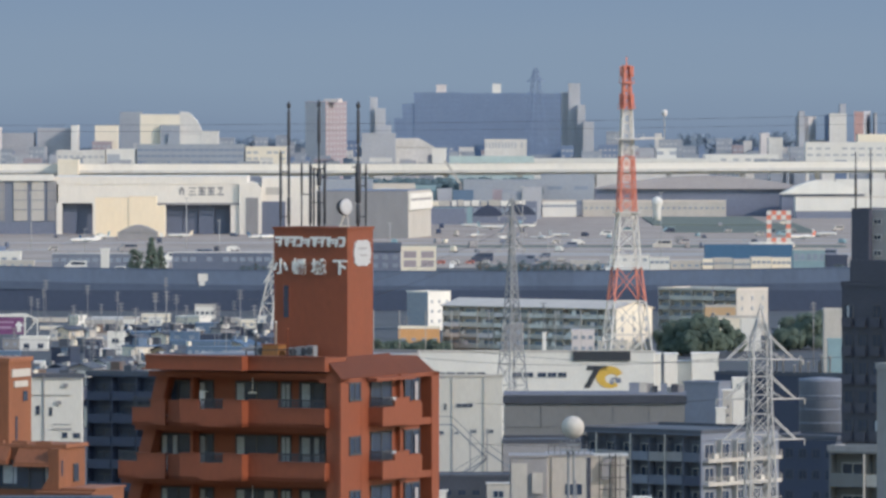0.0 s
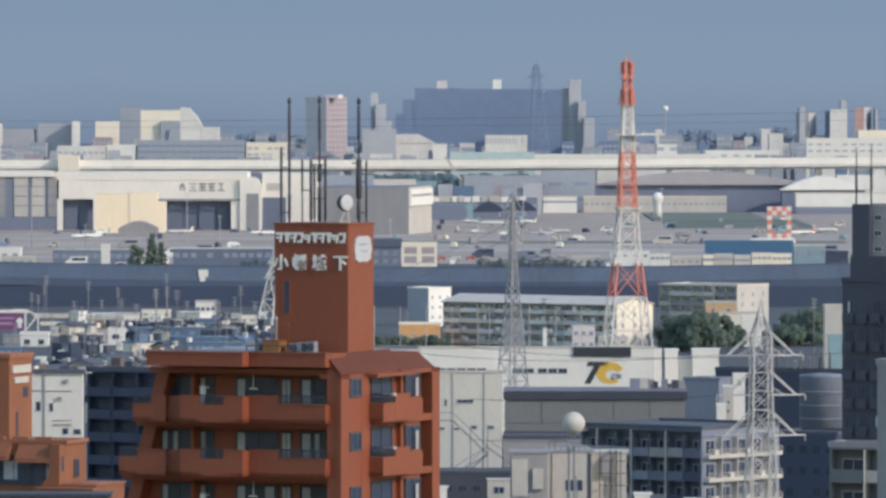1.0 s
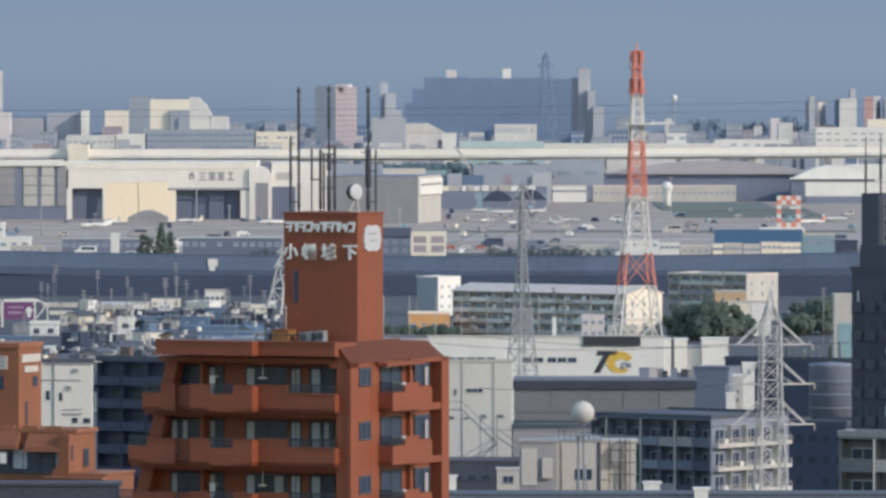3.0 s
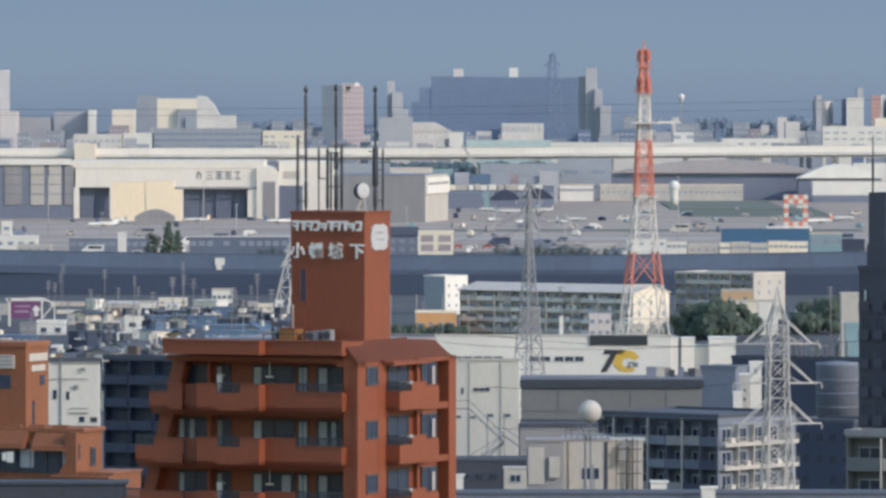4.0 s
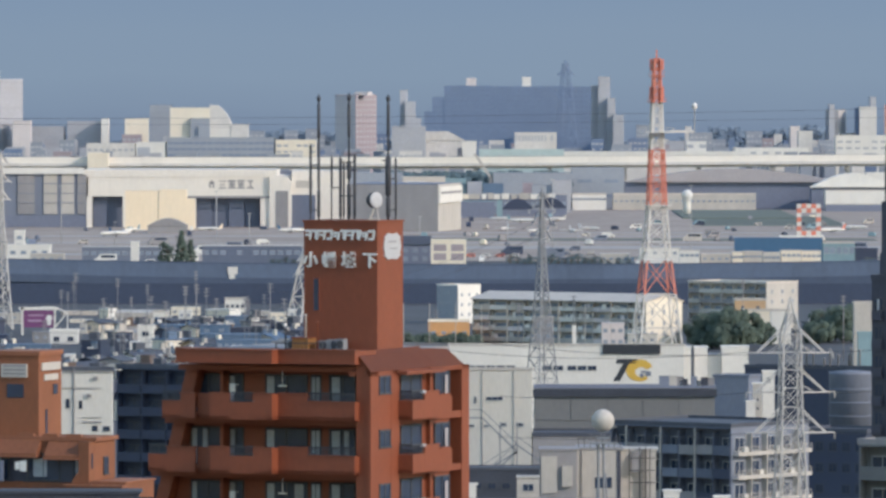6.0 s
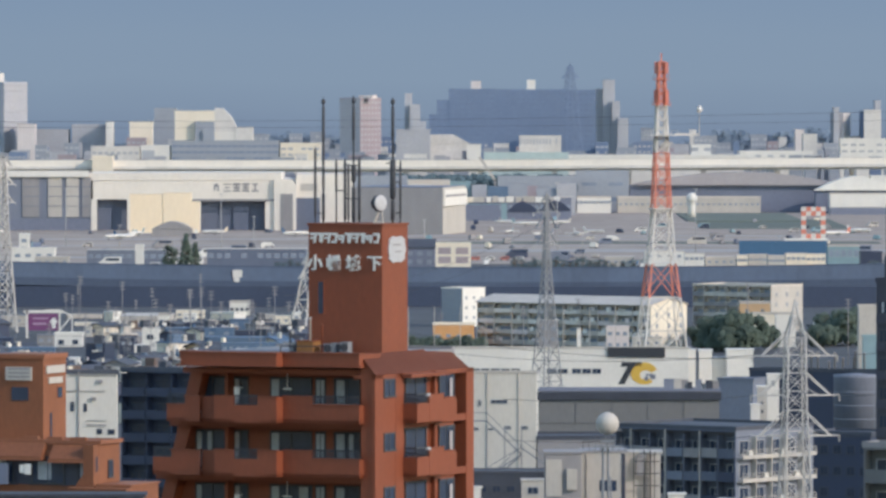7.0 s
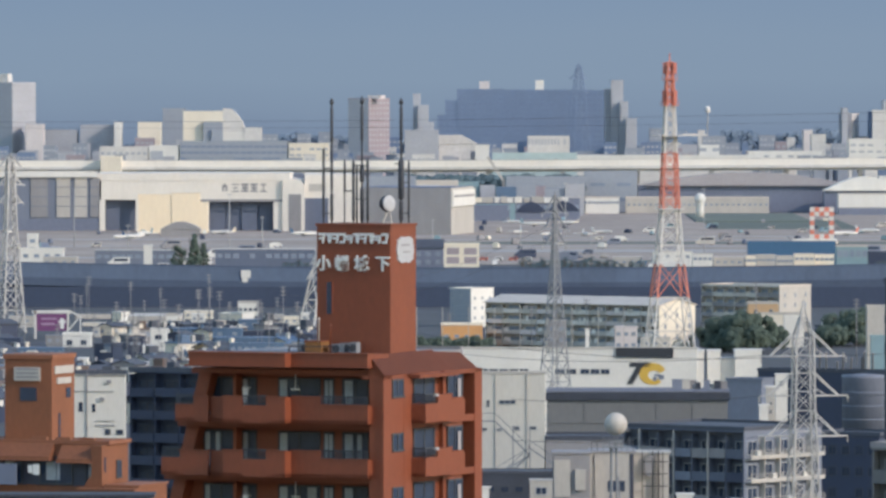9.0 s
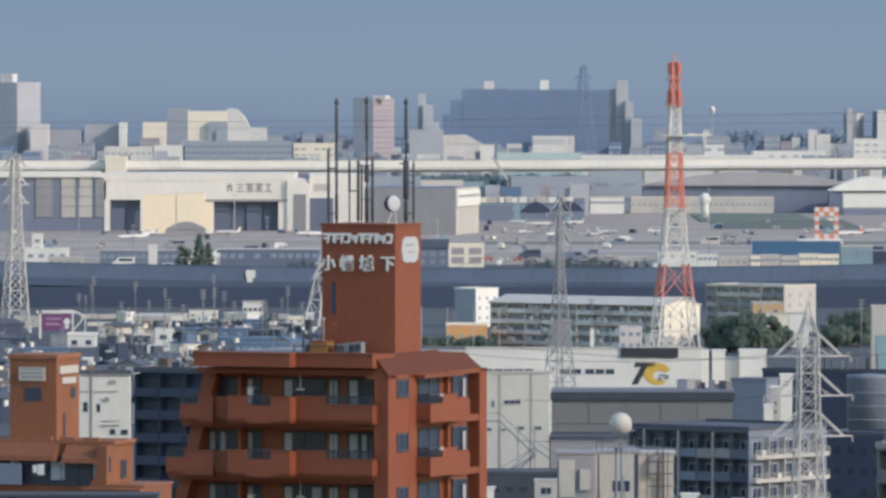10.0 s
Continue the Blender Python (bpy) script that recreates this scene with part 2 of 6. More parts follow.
def building(name, label, u0, u1, u2, v, d, theta=25.0, wall=PALE, end=None, roof=None, depth=12.0, category="building",
             group="", front=None, side=None, glass=GLASS, top="flat", rise=1.5, balcony=None, foot=0.0, rim=0.5, seed=0, frames=ALU, joined=False, fences=None):
    """A block fitted to the view: its front spans pixel columns u0 to u1 and its end wall u1 to u2. front, side:
    (columns, rows, width, height, storey, first sill below the top). balcony: (rows, storey, first parapet top below
    the roof, bays)."""
    if len(label.split()) < 4:
        label += " with plain flat roof"
    th = radians(theta)
    k = d / F
    L = (u1 - u0) * k / math.cos(th)
    W = (u2 - u1) * k / math.sin(th) if u2 > u1 and theta > 1 else depth
    H = ez(v, d) - foot
    root = thing(name, label, category, pose(ex(u1, d), d, foot, 0, 0, -theta), group)
    end = end or wall
    rnd = random.Random(seed + int(u0 * 7 + d))
    deep = 1.3 if balcony else 0.0
    body = H - (max(rim, 0.18) if top == "flat" else rise)
    part("wall", boxes((-L, 0, deep, W, 0, body)), wall, root)
    # A separate end material puts the sun on end walls into colour.
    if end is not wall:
        part("end_wall", boxes((0.0, 0.12, 0.0, W, 0, body)), end, root, "plain end wall in a paler sunlit tone")
    elif balcony:
        part("end_wall", boxes((0.0, 0.12, 0.0, W, 0, body)), end, root)
    rm = roof or GREY
    if top == "flat":
        bm = boxes((-L - 0.1, 0.2, -0.1, W + 0.1, body, body + 0.18))
        if rim > 0.2:
            for r in ((-L - 0.1, 0.2, -0.1, 0.15, body + 0.18, body + rim), (-L - 0.1, 0.2, W - 0.15, W + 0.1, body + 0.18, body + rim),
                      (-L - 0.1, -L + 0.15, 0.15, W - 0.15, body + 0.18, body + rim), (-0.05, 0.2, 0.15, W - 0.15, body + 0.18, body + rim)):
                box(bm, *r)
        part("roof", bm, rm, root)
    elif top == "gable":
        bm = bmesh.new()
        o = 0.5
        prism(bm, [(-o, body - 0.25), (W / 2, body + rise - 0.3), (W + o, body - 0.25), (W + o, body), (W / 2, body + rise), (-o, body)], -0.5, L + 0.5)
        bmesh.ops.transform(bm, matrix=Matrix(((0, -1, 0, 0), (1, 0, 0, 0), (0, 0, 1, 0), (0, 0, 0, 1))), verts=bm.verts)
        part("roof", bm, rm, root)
        bm = bmesh.new()
        prism(bm, [(0.05, body - 0.01), (W - 0.05, body - 0.01), (W / 2, body + rise - 0.32)], 0.02, L - 0.02)
        bmesh.ops.transform(bm, matrix=Matrix(((0, -1, 0, 0), (1, 0, 0, 0), (0, 0, 1, 0), (0, 0, 0, 1))), verts=bm.verts)
        part("gable", bm, end, root)
    elif top == "slope":
        bm = bmesh.new()
        prism(bm, [(-L - 1, body - 0.2), (0.6, body - 0.2), (-L * 0.22, body + rise), (-L + 0.5, body + rise * 0.92)], -0.4, W)
        part("roof", bm, rm, root)
    elif top == "arch":
        bm = bmesh.new()
        pts = [(-L + L * i / 14, body + rise * math.sin(math.pi * i / 14)) for i in range(15)]
        prism(bm, pts[::-1] + [(-L, body - 0.2), (0, body - 0.2)], -0.3, W)
        part("roof", bm, rm, root)
    if front and joined:
        cols, rows, w, h, st, sill = front
        bm = bmesh.new()
        for r in range(rows):
            for c in range(cols):
                z = body - sill - r * st
                x = -L + L * (c + 0.5) / cols
                if z > 0.3 and rnd.random() > 0.1:
                    box(bm, x - w / 2, x + w / 2, -0.08, -0.003, z, z + h)
        tagged(part("glazing", bm, glass, root), kind="stuff")
    elif front:
        cols, rows, w, h, st, sill = front
        for r in range(rows):
            for c in range(cols):
                z = body - sill - r * st
                if z > 0.3 and rnd.random() > 0.06:
                    window(root, w, h, front_at(-L + L * (c + 0.5) / cols, z, deep), glass, frames)
    if side:
        cols, rows, w, h, st, sill = side
        for r in range(rows):
            for c in range(cols):
                z = body - sill - r * st
                if z > 0.3:
                    window(root, w, h, end_at(W * (c + 0.5) / cols, z, 0.12), glass, frames)
    if balcony:
        rows, st, first, bays = balcony
        for r in range(rows):
            z = body - first - r * st
            if z < 0.5:
                break
            part("balcony_slab", boxes((-L, -0.02, -0.05, deep, z - 1.25, z - 1.08)), wall, root)
            for b in range(bays):
                x0, x1 = -L + L * b / bays, -L + L * (b + 1) / bays
                part("parapet", boxes((x0 + 0.1, x1 - 0.12, -0.1, 0.02, z - 1.25 + 0.1 * (b % 2), z - 0.12 * rnd.random())), rnd.choice(fences or [wall]), root)
            for b in range(bays + 1):
                x = -L + (L - 0.2) * b / bays
                part("partition", boxes((x, x + 0.16, 0.03, deep, z - 1.08, z + st - 1.25)), wall, root)
            for b in range(bays):
                x = -L + L * (b + 0.5) / bays
                window(root, L / bays * 0.62, 1.9, front_at(x, z - 1.05, deep), glass, frames)
                if rnd.random() > 0.45:
                    part("outdoor_unit", boxes((x + 0.5, x + 1.2, deep - 0.5, deep - 0.1, z - 1.08, z - 0.2)), PALE, root)
        part("balcony_slab", boxes((-L, -0.02, -0.1, deep, body - 0.2, body - 0.003)), wall, root)
        for b in range(1, bays, 2) if fences else ():
            x = -L + L * b / bays
            bm = bmesh.new()
            beam(bm, (x, -0.22, 0), (x, -0.22, body - 0.2), 0.16, 6)
            part("drain_pipe", bm, PALE, root)
    return root, L, W, body


# ---- ground, far air ----
ground = solo("ground", boxes((-6000, 6000, -1500, 9000, -1, 0)), GROUND, "grey-brown town ground", "ground", kind="structure")
solo("airfield_apron", boxes((-420, 420, 3020, 4200, 0.0, 0.05)), TARMAC, "pale grey concrete airfield apron", "pavement", kind="structure")
solo("grass_strip", boxes((ex(1170, 3900), ex(1420, 3900), 3740, 3990, 0.05, 0.12)), GRASS, "dull green mown airfield grass", "grass", kind="structure")

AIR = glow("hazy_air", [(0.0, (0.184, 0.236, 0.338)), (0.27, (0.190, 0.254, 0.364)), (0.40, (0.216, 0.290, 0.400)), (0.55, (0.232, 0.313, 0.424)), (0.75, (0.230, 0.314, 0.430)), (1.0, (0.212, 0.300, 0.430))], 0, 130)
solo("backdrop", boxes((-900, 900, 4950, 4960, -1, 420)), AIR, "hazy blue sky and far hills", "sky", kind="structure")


# ---- viaducts ----
def viaduct(name, label, d, v_of, u_from, u_to, panel, girder, fence_m, high, width=16, piers=42.0, under=0, edge=None, slab=0.5):
    """An elevated road along the view's width: girder, deck, panelled noise fence and piers."""
    root = thing(name, label, "viaduct", pose(ex(u_from, d), d, 0))
    n = int((ex(u_to, d) - ex(u_from, d)) / 12.0)
    x = lambda i: (ex(u_to, d) - ex(u_from, d)) * i / n
    z = lambda i: ez(v_of(u_from + (u_to - u_from) * i / n), d)
    fence, beamh = high
    edge = edge or girder
    for i in range(n):
        z0, z1 = z(i), z(i + 1)
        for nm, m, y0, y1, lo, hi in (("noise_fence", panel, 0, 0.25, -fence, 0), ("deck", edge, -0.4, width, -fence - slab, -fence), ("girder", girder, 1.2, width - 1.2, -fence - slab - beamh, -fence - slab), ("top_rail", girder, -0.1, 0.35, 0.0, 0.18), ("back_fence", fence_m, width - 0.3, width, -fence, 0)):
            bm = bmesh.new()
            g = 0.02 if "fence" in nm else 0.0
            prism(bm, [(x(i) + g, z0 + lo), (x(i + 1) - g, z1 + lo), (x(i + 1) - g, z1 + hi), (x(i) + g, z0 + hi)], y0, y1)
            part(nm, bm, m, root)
        part("fence_post", boxes((x(i) - 0.1, x(i) + 0.1, -0.1, 0.1, z0 - fence, z0 - 0.05)), panel, root)
    # Dark sheets added below the deck to paint the shade there.
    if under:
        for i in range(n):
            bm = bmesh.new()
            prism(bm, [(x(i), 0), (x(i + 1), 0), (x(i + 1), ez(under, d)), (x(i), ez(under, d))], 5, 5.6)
            part("under_wall", bm, girder, root, "dark sheet for the shade below the road")
    k = 0
    span = x(n)
    while k * piers < span:
        px = k * piers + 8
        top = z(min(n, px / span * n)) - fence - slab - beamh
        part("pier", boxes((px - 1.2, px + 1.2, width / 2 - 1.5, width / 2 + 1.5, 0, top - 1.6), (px - 1.3, px + 1.3, 2, width - 2, top - 1.6, top)), girder, root)
        k += 1
    return root


def low_road(u):
    w = (u - 760) / 850.0
    return 481.5 - 11 * w * w + (0 if u < 760 else 2 * w)


def high_road(u):
    return 290.5 - 5.0 * max(0.0, (u - 700) / 870.0)


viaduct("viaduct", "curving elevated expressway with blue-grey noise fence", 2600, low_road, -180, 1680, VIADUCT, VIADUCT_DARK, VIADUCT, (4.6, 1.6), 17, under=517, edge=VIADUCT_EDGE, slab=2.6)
# Added dark sheet: carries the viaduct's shade down to the houses.
solo("roadside_wall", boxes((ex(-200, 2450), ex(1700, 2450), 2450, 2450.6, 0, ez(514, 2450))), VIADUCT_DARK, "long dark sheet for the shade before the viaduct", "wall", kind="structure")
viaduct("viaduct", "far elevated expressway with white noise fence", 4250, high_road, -160, 1700, ROADFENCE, PALE, ROADFENCE, (3.4, 1.4), 14, 40, edge=FARWALL, slab=1.5)


# ---- lattice towers ----
def lattice(root, levels, leg_t, brace_t, material_of, cross=True):
    """levels: (height, half width). One part for each leg of a stage and one for the bracing of a face."""
    for (z0, w0), (z1, w1) in zip(levels, levels[1:]):
        m = material_of((z0 + z1) / 2)
        c0 = [(-w0, -w0, z0), (w0, -w0, z0), (w0, w0, z0), (-w0, w0, z0)]
        c1 = [(-w1, -w1, z1), (w1, -w1, z1), (w1, w1, z1), (-w1, w1, z1)]
        for i in range(4):
            bm = bmesh.new()
            beam(bm, c0[i], c1[i], leg_t)
            part("leg", bm, m, root)
            j = (i + 1) % 4
            bm = bmesh.new()
            beam(bm, c0[i], c1[j], brace_t)
            beam(bm, c0[j], c1[i], brace_t)
            beam(bm, c1[i], c1[j], brace_t)
            part("bracing", bm, m, root)


def stages(z_top, w_of, z0=0.0, ratio=1.9):
    out, z = [], z0
    while z < z_top - 0.6:
        out.append((z, w_of(z)))
        z += max(1.1, w_of(z) * ratio)
    out.append((z_top, w_of(z_top)))
    return out


def pylon(u, d, v_top, w_of, arms, label, m=STEEL, turn=20.0, leg=0.3, brace=0.16):
    """A transmission tower; arms: (height below the top, half reach)."""
    H = ez(v_top, d)
    root = thing("pylon", label, "pylon", pose(ex(u, d), d, 0, 0, 0, turn))
    body = H - 2.0
    lattice(root, stages(body, lambda z: w_of(H - z)), leg, brace, lambda z: m)
    bm = bmesh.new()
    for sx in (-1, 1):
        for sy in (-1, 1):
            beam(bm, (sx * w_of(2.0), sy * w_of(2.0), body), (0, 0, H), leg * 0.8)
    part("peak", bm, m, root)
    for drop, reach in arms:
        z, w = H - drop, w_of(drop)
        for s in (-1, 1):
            for sy in (-1, 1):
                bm = bmesh.new()
                beam(bm, (s * w, sy * w, z), (s * reach, 0, z), leg * 0.8)
                arm = part("cross_arm", bm, m, root)
                bm = bmesh.new()
                beam(bm, (s * w * 0.75, sy * w * 0.75, z + 2.9), (s * (w + (reach - w) * 0.72), sy * w * 0.3, z + 0.05), leg * 0.8)
                part("arm_strut", bm, m, root)
                if d < 1500:
                    px = s * (w + (reach - w) * 0.4)
                    bm = bmesh.new()
                    beam(bm, (px, sy * w * 0.6, z), (s * w, sy * w, z + 0.9), brace * 0.8)
                    part("arm_tie", bm, m, root)
            bm = bmesh.new()
            lathe(bm, [(0.04, 0), (0.11, 0.15), (0.04, 0.3), (0.11, 0.45), (0.04, 0.6), (0.04, 0.7)], 8, (s * reach, 0, z - 0.72))
            part("insulator", bm, PALE, arm)
    return root


def red_white(z):
    d = 1950
    edges = [ez(v, d) for v in (192, 277, 376, 472, 533)]
    return (REDPAINT, WHITEPAINT, REDPAINT, WHITEPAINT, REDPAINT, WHITEPAINT)[sum(z < q for q in edges)]


def mast_width(z):
    d = 1950
    v = LEVEL + (EYE - z) * F / d
    pts = [(105, 5), (190, 9), (280, 13), (376, 17), (472, 25), (533, 33), (620, 43), (660, 49)]
    for (a0, w0), (a1, w1) in zip(pts, pts[1:]):
        if v <= a1:
            return (w0 + (w1 - w0) * max(0, (v - a0)) / (a1 - a0)) * d / F
    return pts[-1][1] * d / F


MAST_D = 1950
mast = thing("radio_tower", "tall red and white banded lattice radio tower", "tower", pose(ex(1109, MAST_D), MAST_D, 0, 0, 0, 12))
top = ez(116, MAST_D)
cuts = sorted({0.0, top, *[ez(v, MAST_D) for v in (192, 277, 376, 472, 533)]})
for lo, hi in zip(cuts, cuts[1:]):
    n = max(1, round((hi - lo) / max(1.6, mast_width((lo + hi) / 2) * 1.7)))
    lattice(mast, [(lo + (hi - lo) * i / n, mast_width(lo + (hi - lo) * i / n) * 0.86) for i in range(n + 1)], 0.46, 0.24, red_white)
for v, r, m in ((246, 3.6, WHITEPAINT), (192, 1.9, REDPAINT), (147, 1.6, REDPAINT), (376, 3.0, WHITEPAINT), (472, 4.0, WHITEPAINT)):
    z = ez(v, MAST_D)
    bm = boxes((-r, r, -r, r, z - 0.15, z + 0.1))
    for sx in (-1, 1):
        for sy in (-1, 1):
            beam(bm, (sx * r * 0.95, sy * r * 0.95, z), (sx * r * 0.95, sy * r * 0.95, z + 1.1), 0.12)
            beam(bm, (sx * r * 0.95, -r * 0.95, z + 1.1), (sx * r * 0.95, r * 0.95, z + 1.1), 0.1)
    part("platform", bm, m, mast)
for v0, v1, r in ((166, 190, 1.65), (117, 137, 1.55)):
    for i in range(6):
        an = math.pi * i / 3
        bm = bmesh.new()
        beam(bm, (r * math.cos(an), r * math.sin(an), ez(v1, MAST_D)), (r * math.cos(an), r * math.sin(an), ez(v0, MAST_D)), 0.42)
        part("antenna_panel", bm, REDPAINT, mast, "upright red panel antenna")
bm = bmesh.new()
beam(bm, (0, 0, top - 1), (0, 0, ez(101, MAST_D)), 0.35)
part("lightning_rod", bm, REDPAINT, mast)
bm = boxes((3.4, 9.2, -0.6, 0.6, ez(247, MAST_D), ez(243, MAST_D)))
part("service_arm", bm, WHITEPAINT, mast)


def lin(pts):
    def f(x):
        for (x0, w0), (x1, w1) in zip(pts, pts[1:]):
            if x <= x1:
                return w0 + (w1 - w0) * max(0.0, x - x0) / (x1 - x0)
        return pts[-1][1]
    return f


pylon(1346, 900, 537, lin([(0, 0.1), (1.6, 0.3), (2.8, 0.6), (4.2, 1.0), (7, 1.05), (12, 1.12), (22, 1.55), (60, 3.6)]), [(6.4, 5.0), (10.9, 5.2), (15.5, 5.2)],
      "pale galvanised lattice power pylon with three cross arms", turn=12, leg=0.20, brace=0.10)
pylon(906, 1300, 345, lin([(0, 0.15), (8, 0.28), (17, 0.78), (25.5, 1.35), (32, 1.85), (60, 4.0)]), [(3.5, 2.6), (6.2, 2.9), (8.8, 2.6)],
      "slender grey lattice power pylon behind rooftops", m=OLDSTEEL, turn=35, leg=0.19, brace=0.10)
pylon(-58, 2200, 276, lin([(0, 0.5), (4.7, 1.0), (20, 1.4), (43, 2.8), (60, 4)]), [(4, 4.0), (9, 4.2), (14, 4.0)],
      "pale grey lattice power pylon before the expressway", turn=25, leg=0.42, brace=0.24)
pylon(497, 2150, 440, lin([(0, 0.8), (6, 2.2), (22, 5.2), (60, 9)]), [(5, 4.0), (9, 5.0)],
      "white lattice power pylon half hidden by the mansion", m=WHITEPAINT, turn=25, leg=0.42, brace=0.24)
pylon(948, 4500, 120, lin([(0, 1.0), (20, 3), (60, 6), (90, 8)]), [(8, 6), (16, 6)], "far hazy lattice pylon", m=FARBLUE, turn=25, leg=0.42, brace=0.2)

# ---- orange mansion ----
TH, MD = 24.0, 400.0
KX, KY = F / MD * math.cos(radians(TH)), F / MD * math.sin(radians(TH))


def mansion():
    root = thing("apartment_building", "orange-brown tiled apartment block with balconies and rooftop sign tower", "apartment building",
                 pose(ex(597, MD), MD, 0, 0, 0, -TH))
    R = ez(634, MD)           # roof
    W = 12.2
    L = 10.75
    st = 2.74
    slope = 0.245             # the outward lean of the far-left end
    deep = 2.0
    f0 = ez(757, MD)          # underside line of the upper parapet
    # core behind the balconies, with the leaning end
    bm = bmesh.new()
    prism(bm, [(-L + 0.6, R - 0.75), (-1.0, R - 0.75), (-1.0, 0), (-L - slope * 20, 0), (-L - slope * 20, R - 20)], deep, W - 0.6)
    part("wall", bm, ORANGE, root)
    # corner pier and its cut top
    bm = bmesh.new()
    prism(bm, [(-0.62, 0), (0, 0), (0, R - 1.05), (-0.62, R - 0.1)], 0.0, deep)
    part("corner_pier", bm, ORANGE, root)
    # right-hand end wall with openings built from bands and piers
    for y0, y1 in ((0.0, 0.95), (2.5, 3.4), (11.3, W)):
        part("end_wall", boxes((-1.0 if y0 > 1 else 0.0, 0.2, y0 - 0.04, y1, 0, R - 1.06)), ORANGE, root)
    for r in range(18):
        zf = f0 - r * st
        if zf < 1:
            break
        z1 = zf + 1.28
        # spandrels of the end wall
        part("spandrel", boxes((0, 0.19, 0.95, 2.5, zf - 0.45, zf + 1.25), (0, 0.17, 3.4, 10.1, zf - 0.25, zf + 0.9), (0, 0.17, 10.1, 11.3, zf - 0.25, zf + 0.1)), ORANGE, root)
        # front parapets: three bays that step in and out
        xl = -11.13 - 0.78 * r
        p = part("balcony", boxes((xl, xl + 1.05, -0.9, -0.75, zf, z1 - 0.4), (xl + 1.05, -9.26, -0.902, -0.748, zf, z1 - 0.05), (xl, -9.26, -0.9, deep, zf - 0.02, zf + 0.16)), ORANGE, root)
        part("coping", boxes((xl + 1.0, -9.23, -0.94, -0.71, z1 - 0.05, z1 + 0.02)), ORANGE_SLAB, p)
        p = part("balcony", boxes((-9.26, -8.23, -0.6, -0.45, zf, z1 - 0.02), (-9.26, -8.23, -0.6, deep, zf - 0.02, zf + 0.16)), ORANGE, root)
        p = part("balcony", boxes((-8.23, -7.14, -1.3, -1.15, zf, z1 + 0.02), (-7.14, -5.8, -1.298, -1.152, zf, z1 - 0.4), (-5.8, -4.73, -1.3, -1.15, zf, z1 + 0.02), (-4.86, -4.73, -1.15, -0.45, zf, z1 + 0.02), (-8.23, -8.08, -1.15, -0.4, zf, z1 + 0.02),
                                  (-8.23, -4.73, -1.3, deep, zf - 0.02, zf + 0.16)), ORANGE, root)
        part("coping", boxes((-8.26, -7.14, -1.34, -1.11, z1 + 0.02, z1 + 0.08), (-5.8, -4.7, -1.34, -1.11, z1 + 0.02, z1 + 0.08)), ORANGE_SLAB, p)
        p = part("balcony", boxes((-4.73, -0.45, -0.55, -0.4, zf, z1 - 0.38), (-4.73, -3.1, -0.548, -0.402, z1 - 0.38, z1 + 0.02), (-0.6, -0.45, -0.4, 0.5, zf, z1 - 0.38),
                                  (-4.73, -0.45, -0.55, deep, zf - 0.02, zf + 0.16)), ORANGE, root)
        part("coping", boxes((-4.73, -3.08, -0.59, -0.36, z1 + 0.02, z1 + 0.08), (-3.08, -0.42, -0.59, -0.36, z1 - 0.38, z1 - 0.32)), ORANGE_SLAB, p)
        for x0, x1, y in ((-3.08, -0.5, -0.48), (-7.14, -5.8, -1.22), (xl + 0.02, xl + 1.05, -0.83)):
            bm = boxes((x0, x1, y - 0.03, y + 0.03, z1 + 0.05, z1 + 0.11), (x0, x1, y - 0.025, y + 0.025, z1 - 0.34, z1 - 0.29))
            q = x0
            while q <= x1:
                box(bm, q, q + 0.045, y - 0.02, y + 0.02, z1 - 0.4, z1 + 0.06)
                q += 0.12
            part("railing", bm, DARKSTEEL, root, "dark steel balcony railing")
        # back wall windows of the balcony
        zb = zf + 0.2
        for x, w in ((-9.9, 2.0), (-8.3, 0.85), (-5.45, 2.4), (-3.8, 0.6), (-2.3, 1.5), (-0.9, 0.8)):
            window(root, w, 2.0, front_at(x, zb, deep), GLASS, ALU if r == 1 and -7 < x < -6 else DARKSTEEL)
        for x0, x1, every in ((-10.85, -10.55, 1), (-8.72, -8.4, 1), (-6.6, -6.15, 1), (-4.08, -3.55, 1), (-2.9, -2.45, 1), (-10.2, -9.95, 2), (-2.2, -1.95, 2), (-5.0, -4.5, 3)):
            if r < 6 and r % every == every - 1:
                part("curtain", boxes((x0, x1, deep - 0.045, deep - 0.025, zb + 0.12, zb + 1.88)), CURTAIN, root, "pale drawn curtain behind the pane")
        for x in (-8.85, -0.62):
            part("fin_wall", boxes((x, x + 0.16, 0.12 if x > -6 else 1.2, deep, zf + 0.16, zf + st - 0.02)), ORANGE, root)
        bm = boxes((-5.25, -4.8, 0.55, 0.63, zb + 1.42, zb + 1.49), (-5.04, -5.01, 0.58, 0.6, zb + 1.49, zf + st - 0.3))
        if r % 2 == 0 and r < 6:
            part("hanging_light", bm, LETTERS, root, "small white hanging balcony light")
        part("outdoor_unit", boxes((-7.1, -6.4, deep - 0.6, deep - 0.25, zb, zb + 0.75), (-7.02, -6.48, deep - 0.63, deep - 0.6, zb + 0.1, zb + 0.65)), WHITE, root, "white air-conditioner outdoor unit")
        bm = boxes((-7.72, -7.2, -0.1, -0.06, zb + 1.5, zb + 1.53), (-7.68, -7.55, -0.09, -0.06, zb + 0.6, zb + 1.51), (-7.5, -7.4, -0.09, -0.06, zb + 0.9, zb + 1.51))
        if r % 2 == 0 and r < 6:
            part("laundry", bm, LETTERS, root, "pale laundry on a pole")
        # end wall bay balcony
        ya, yb = 3.35, 10.0
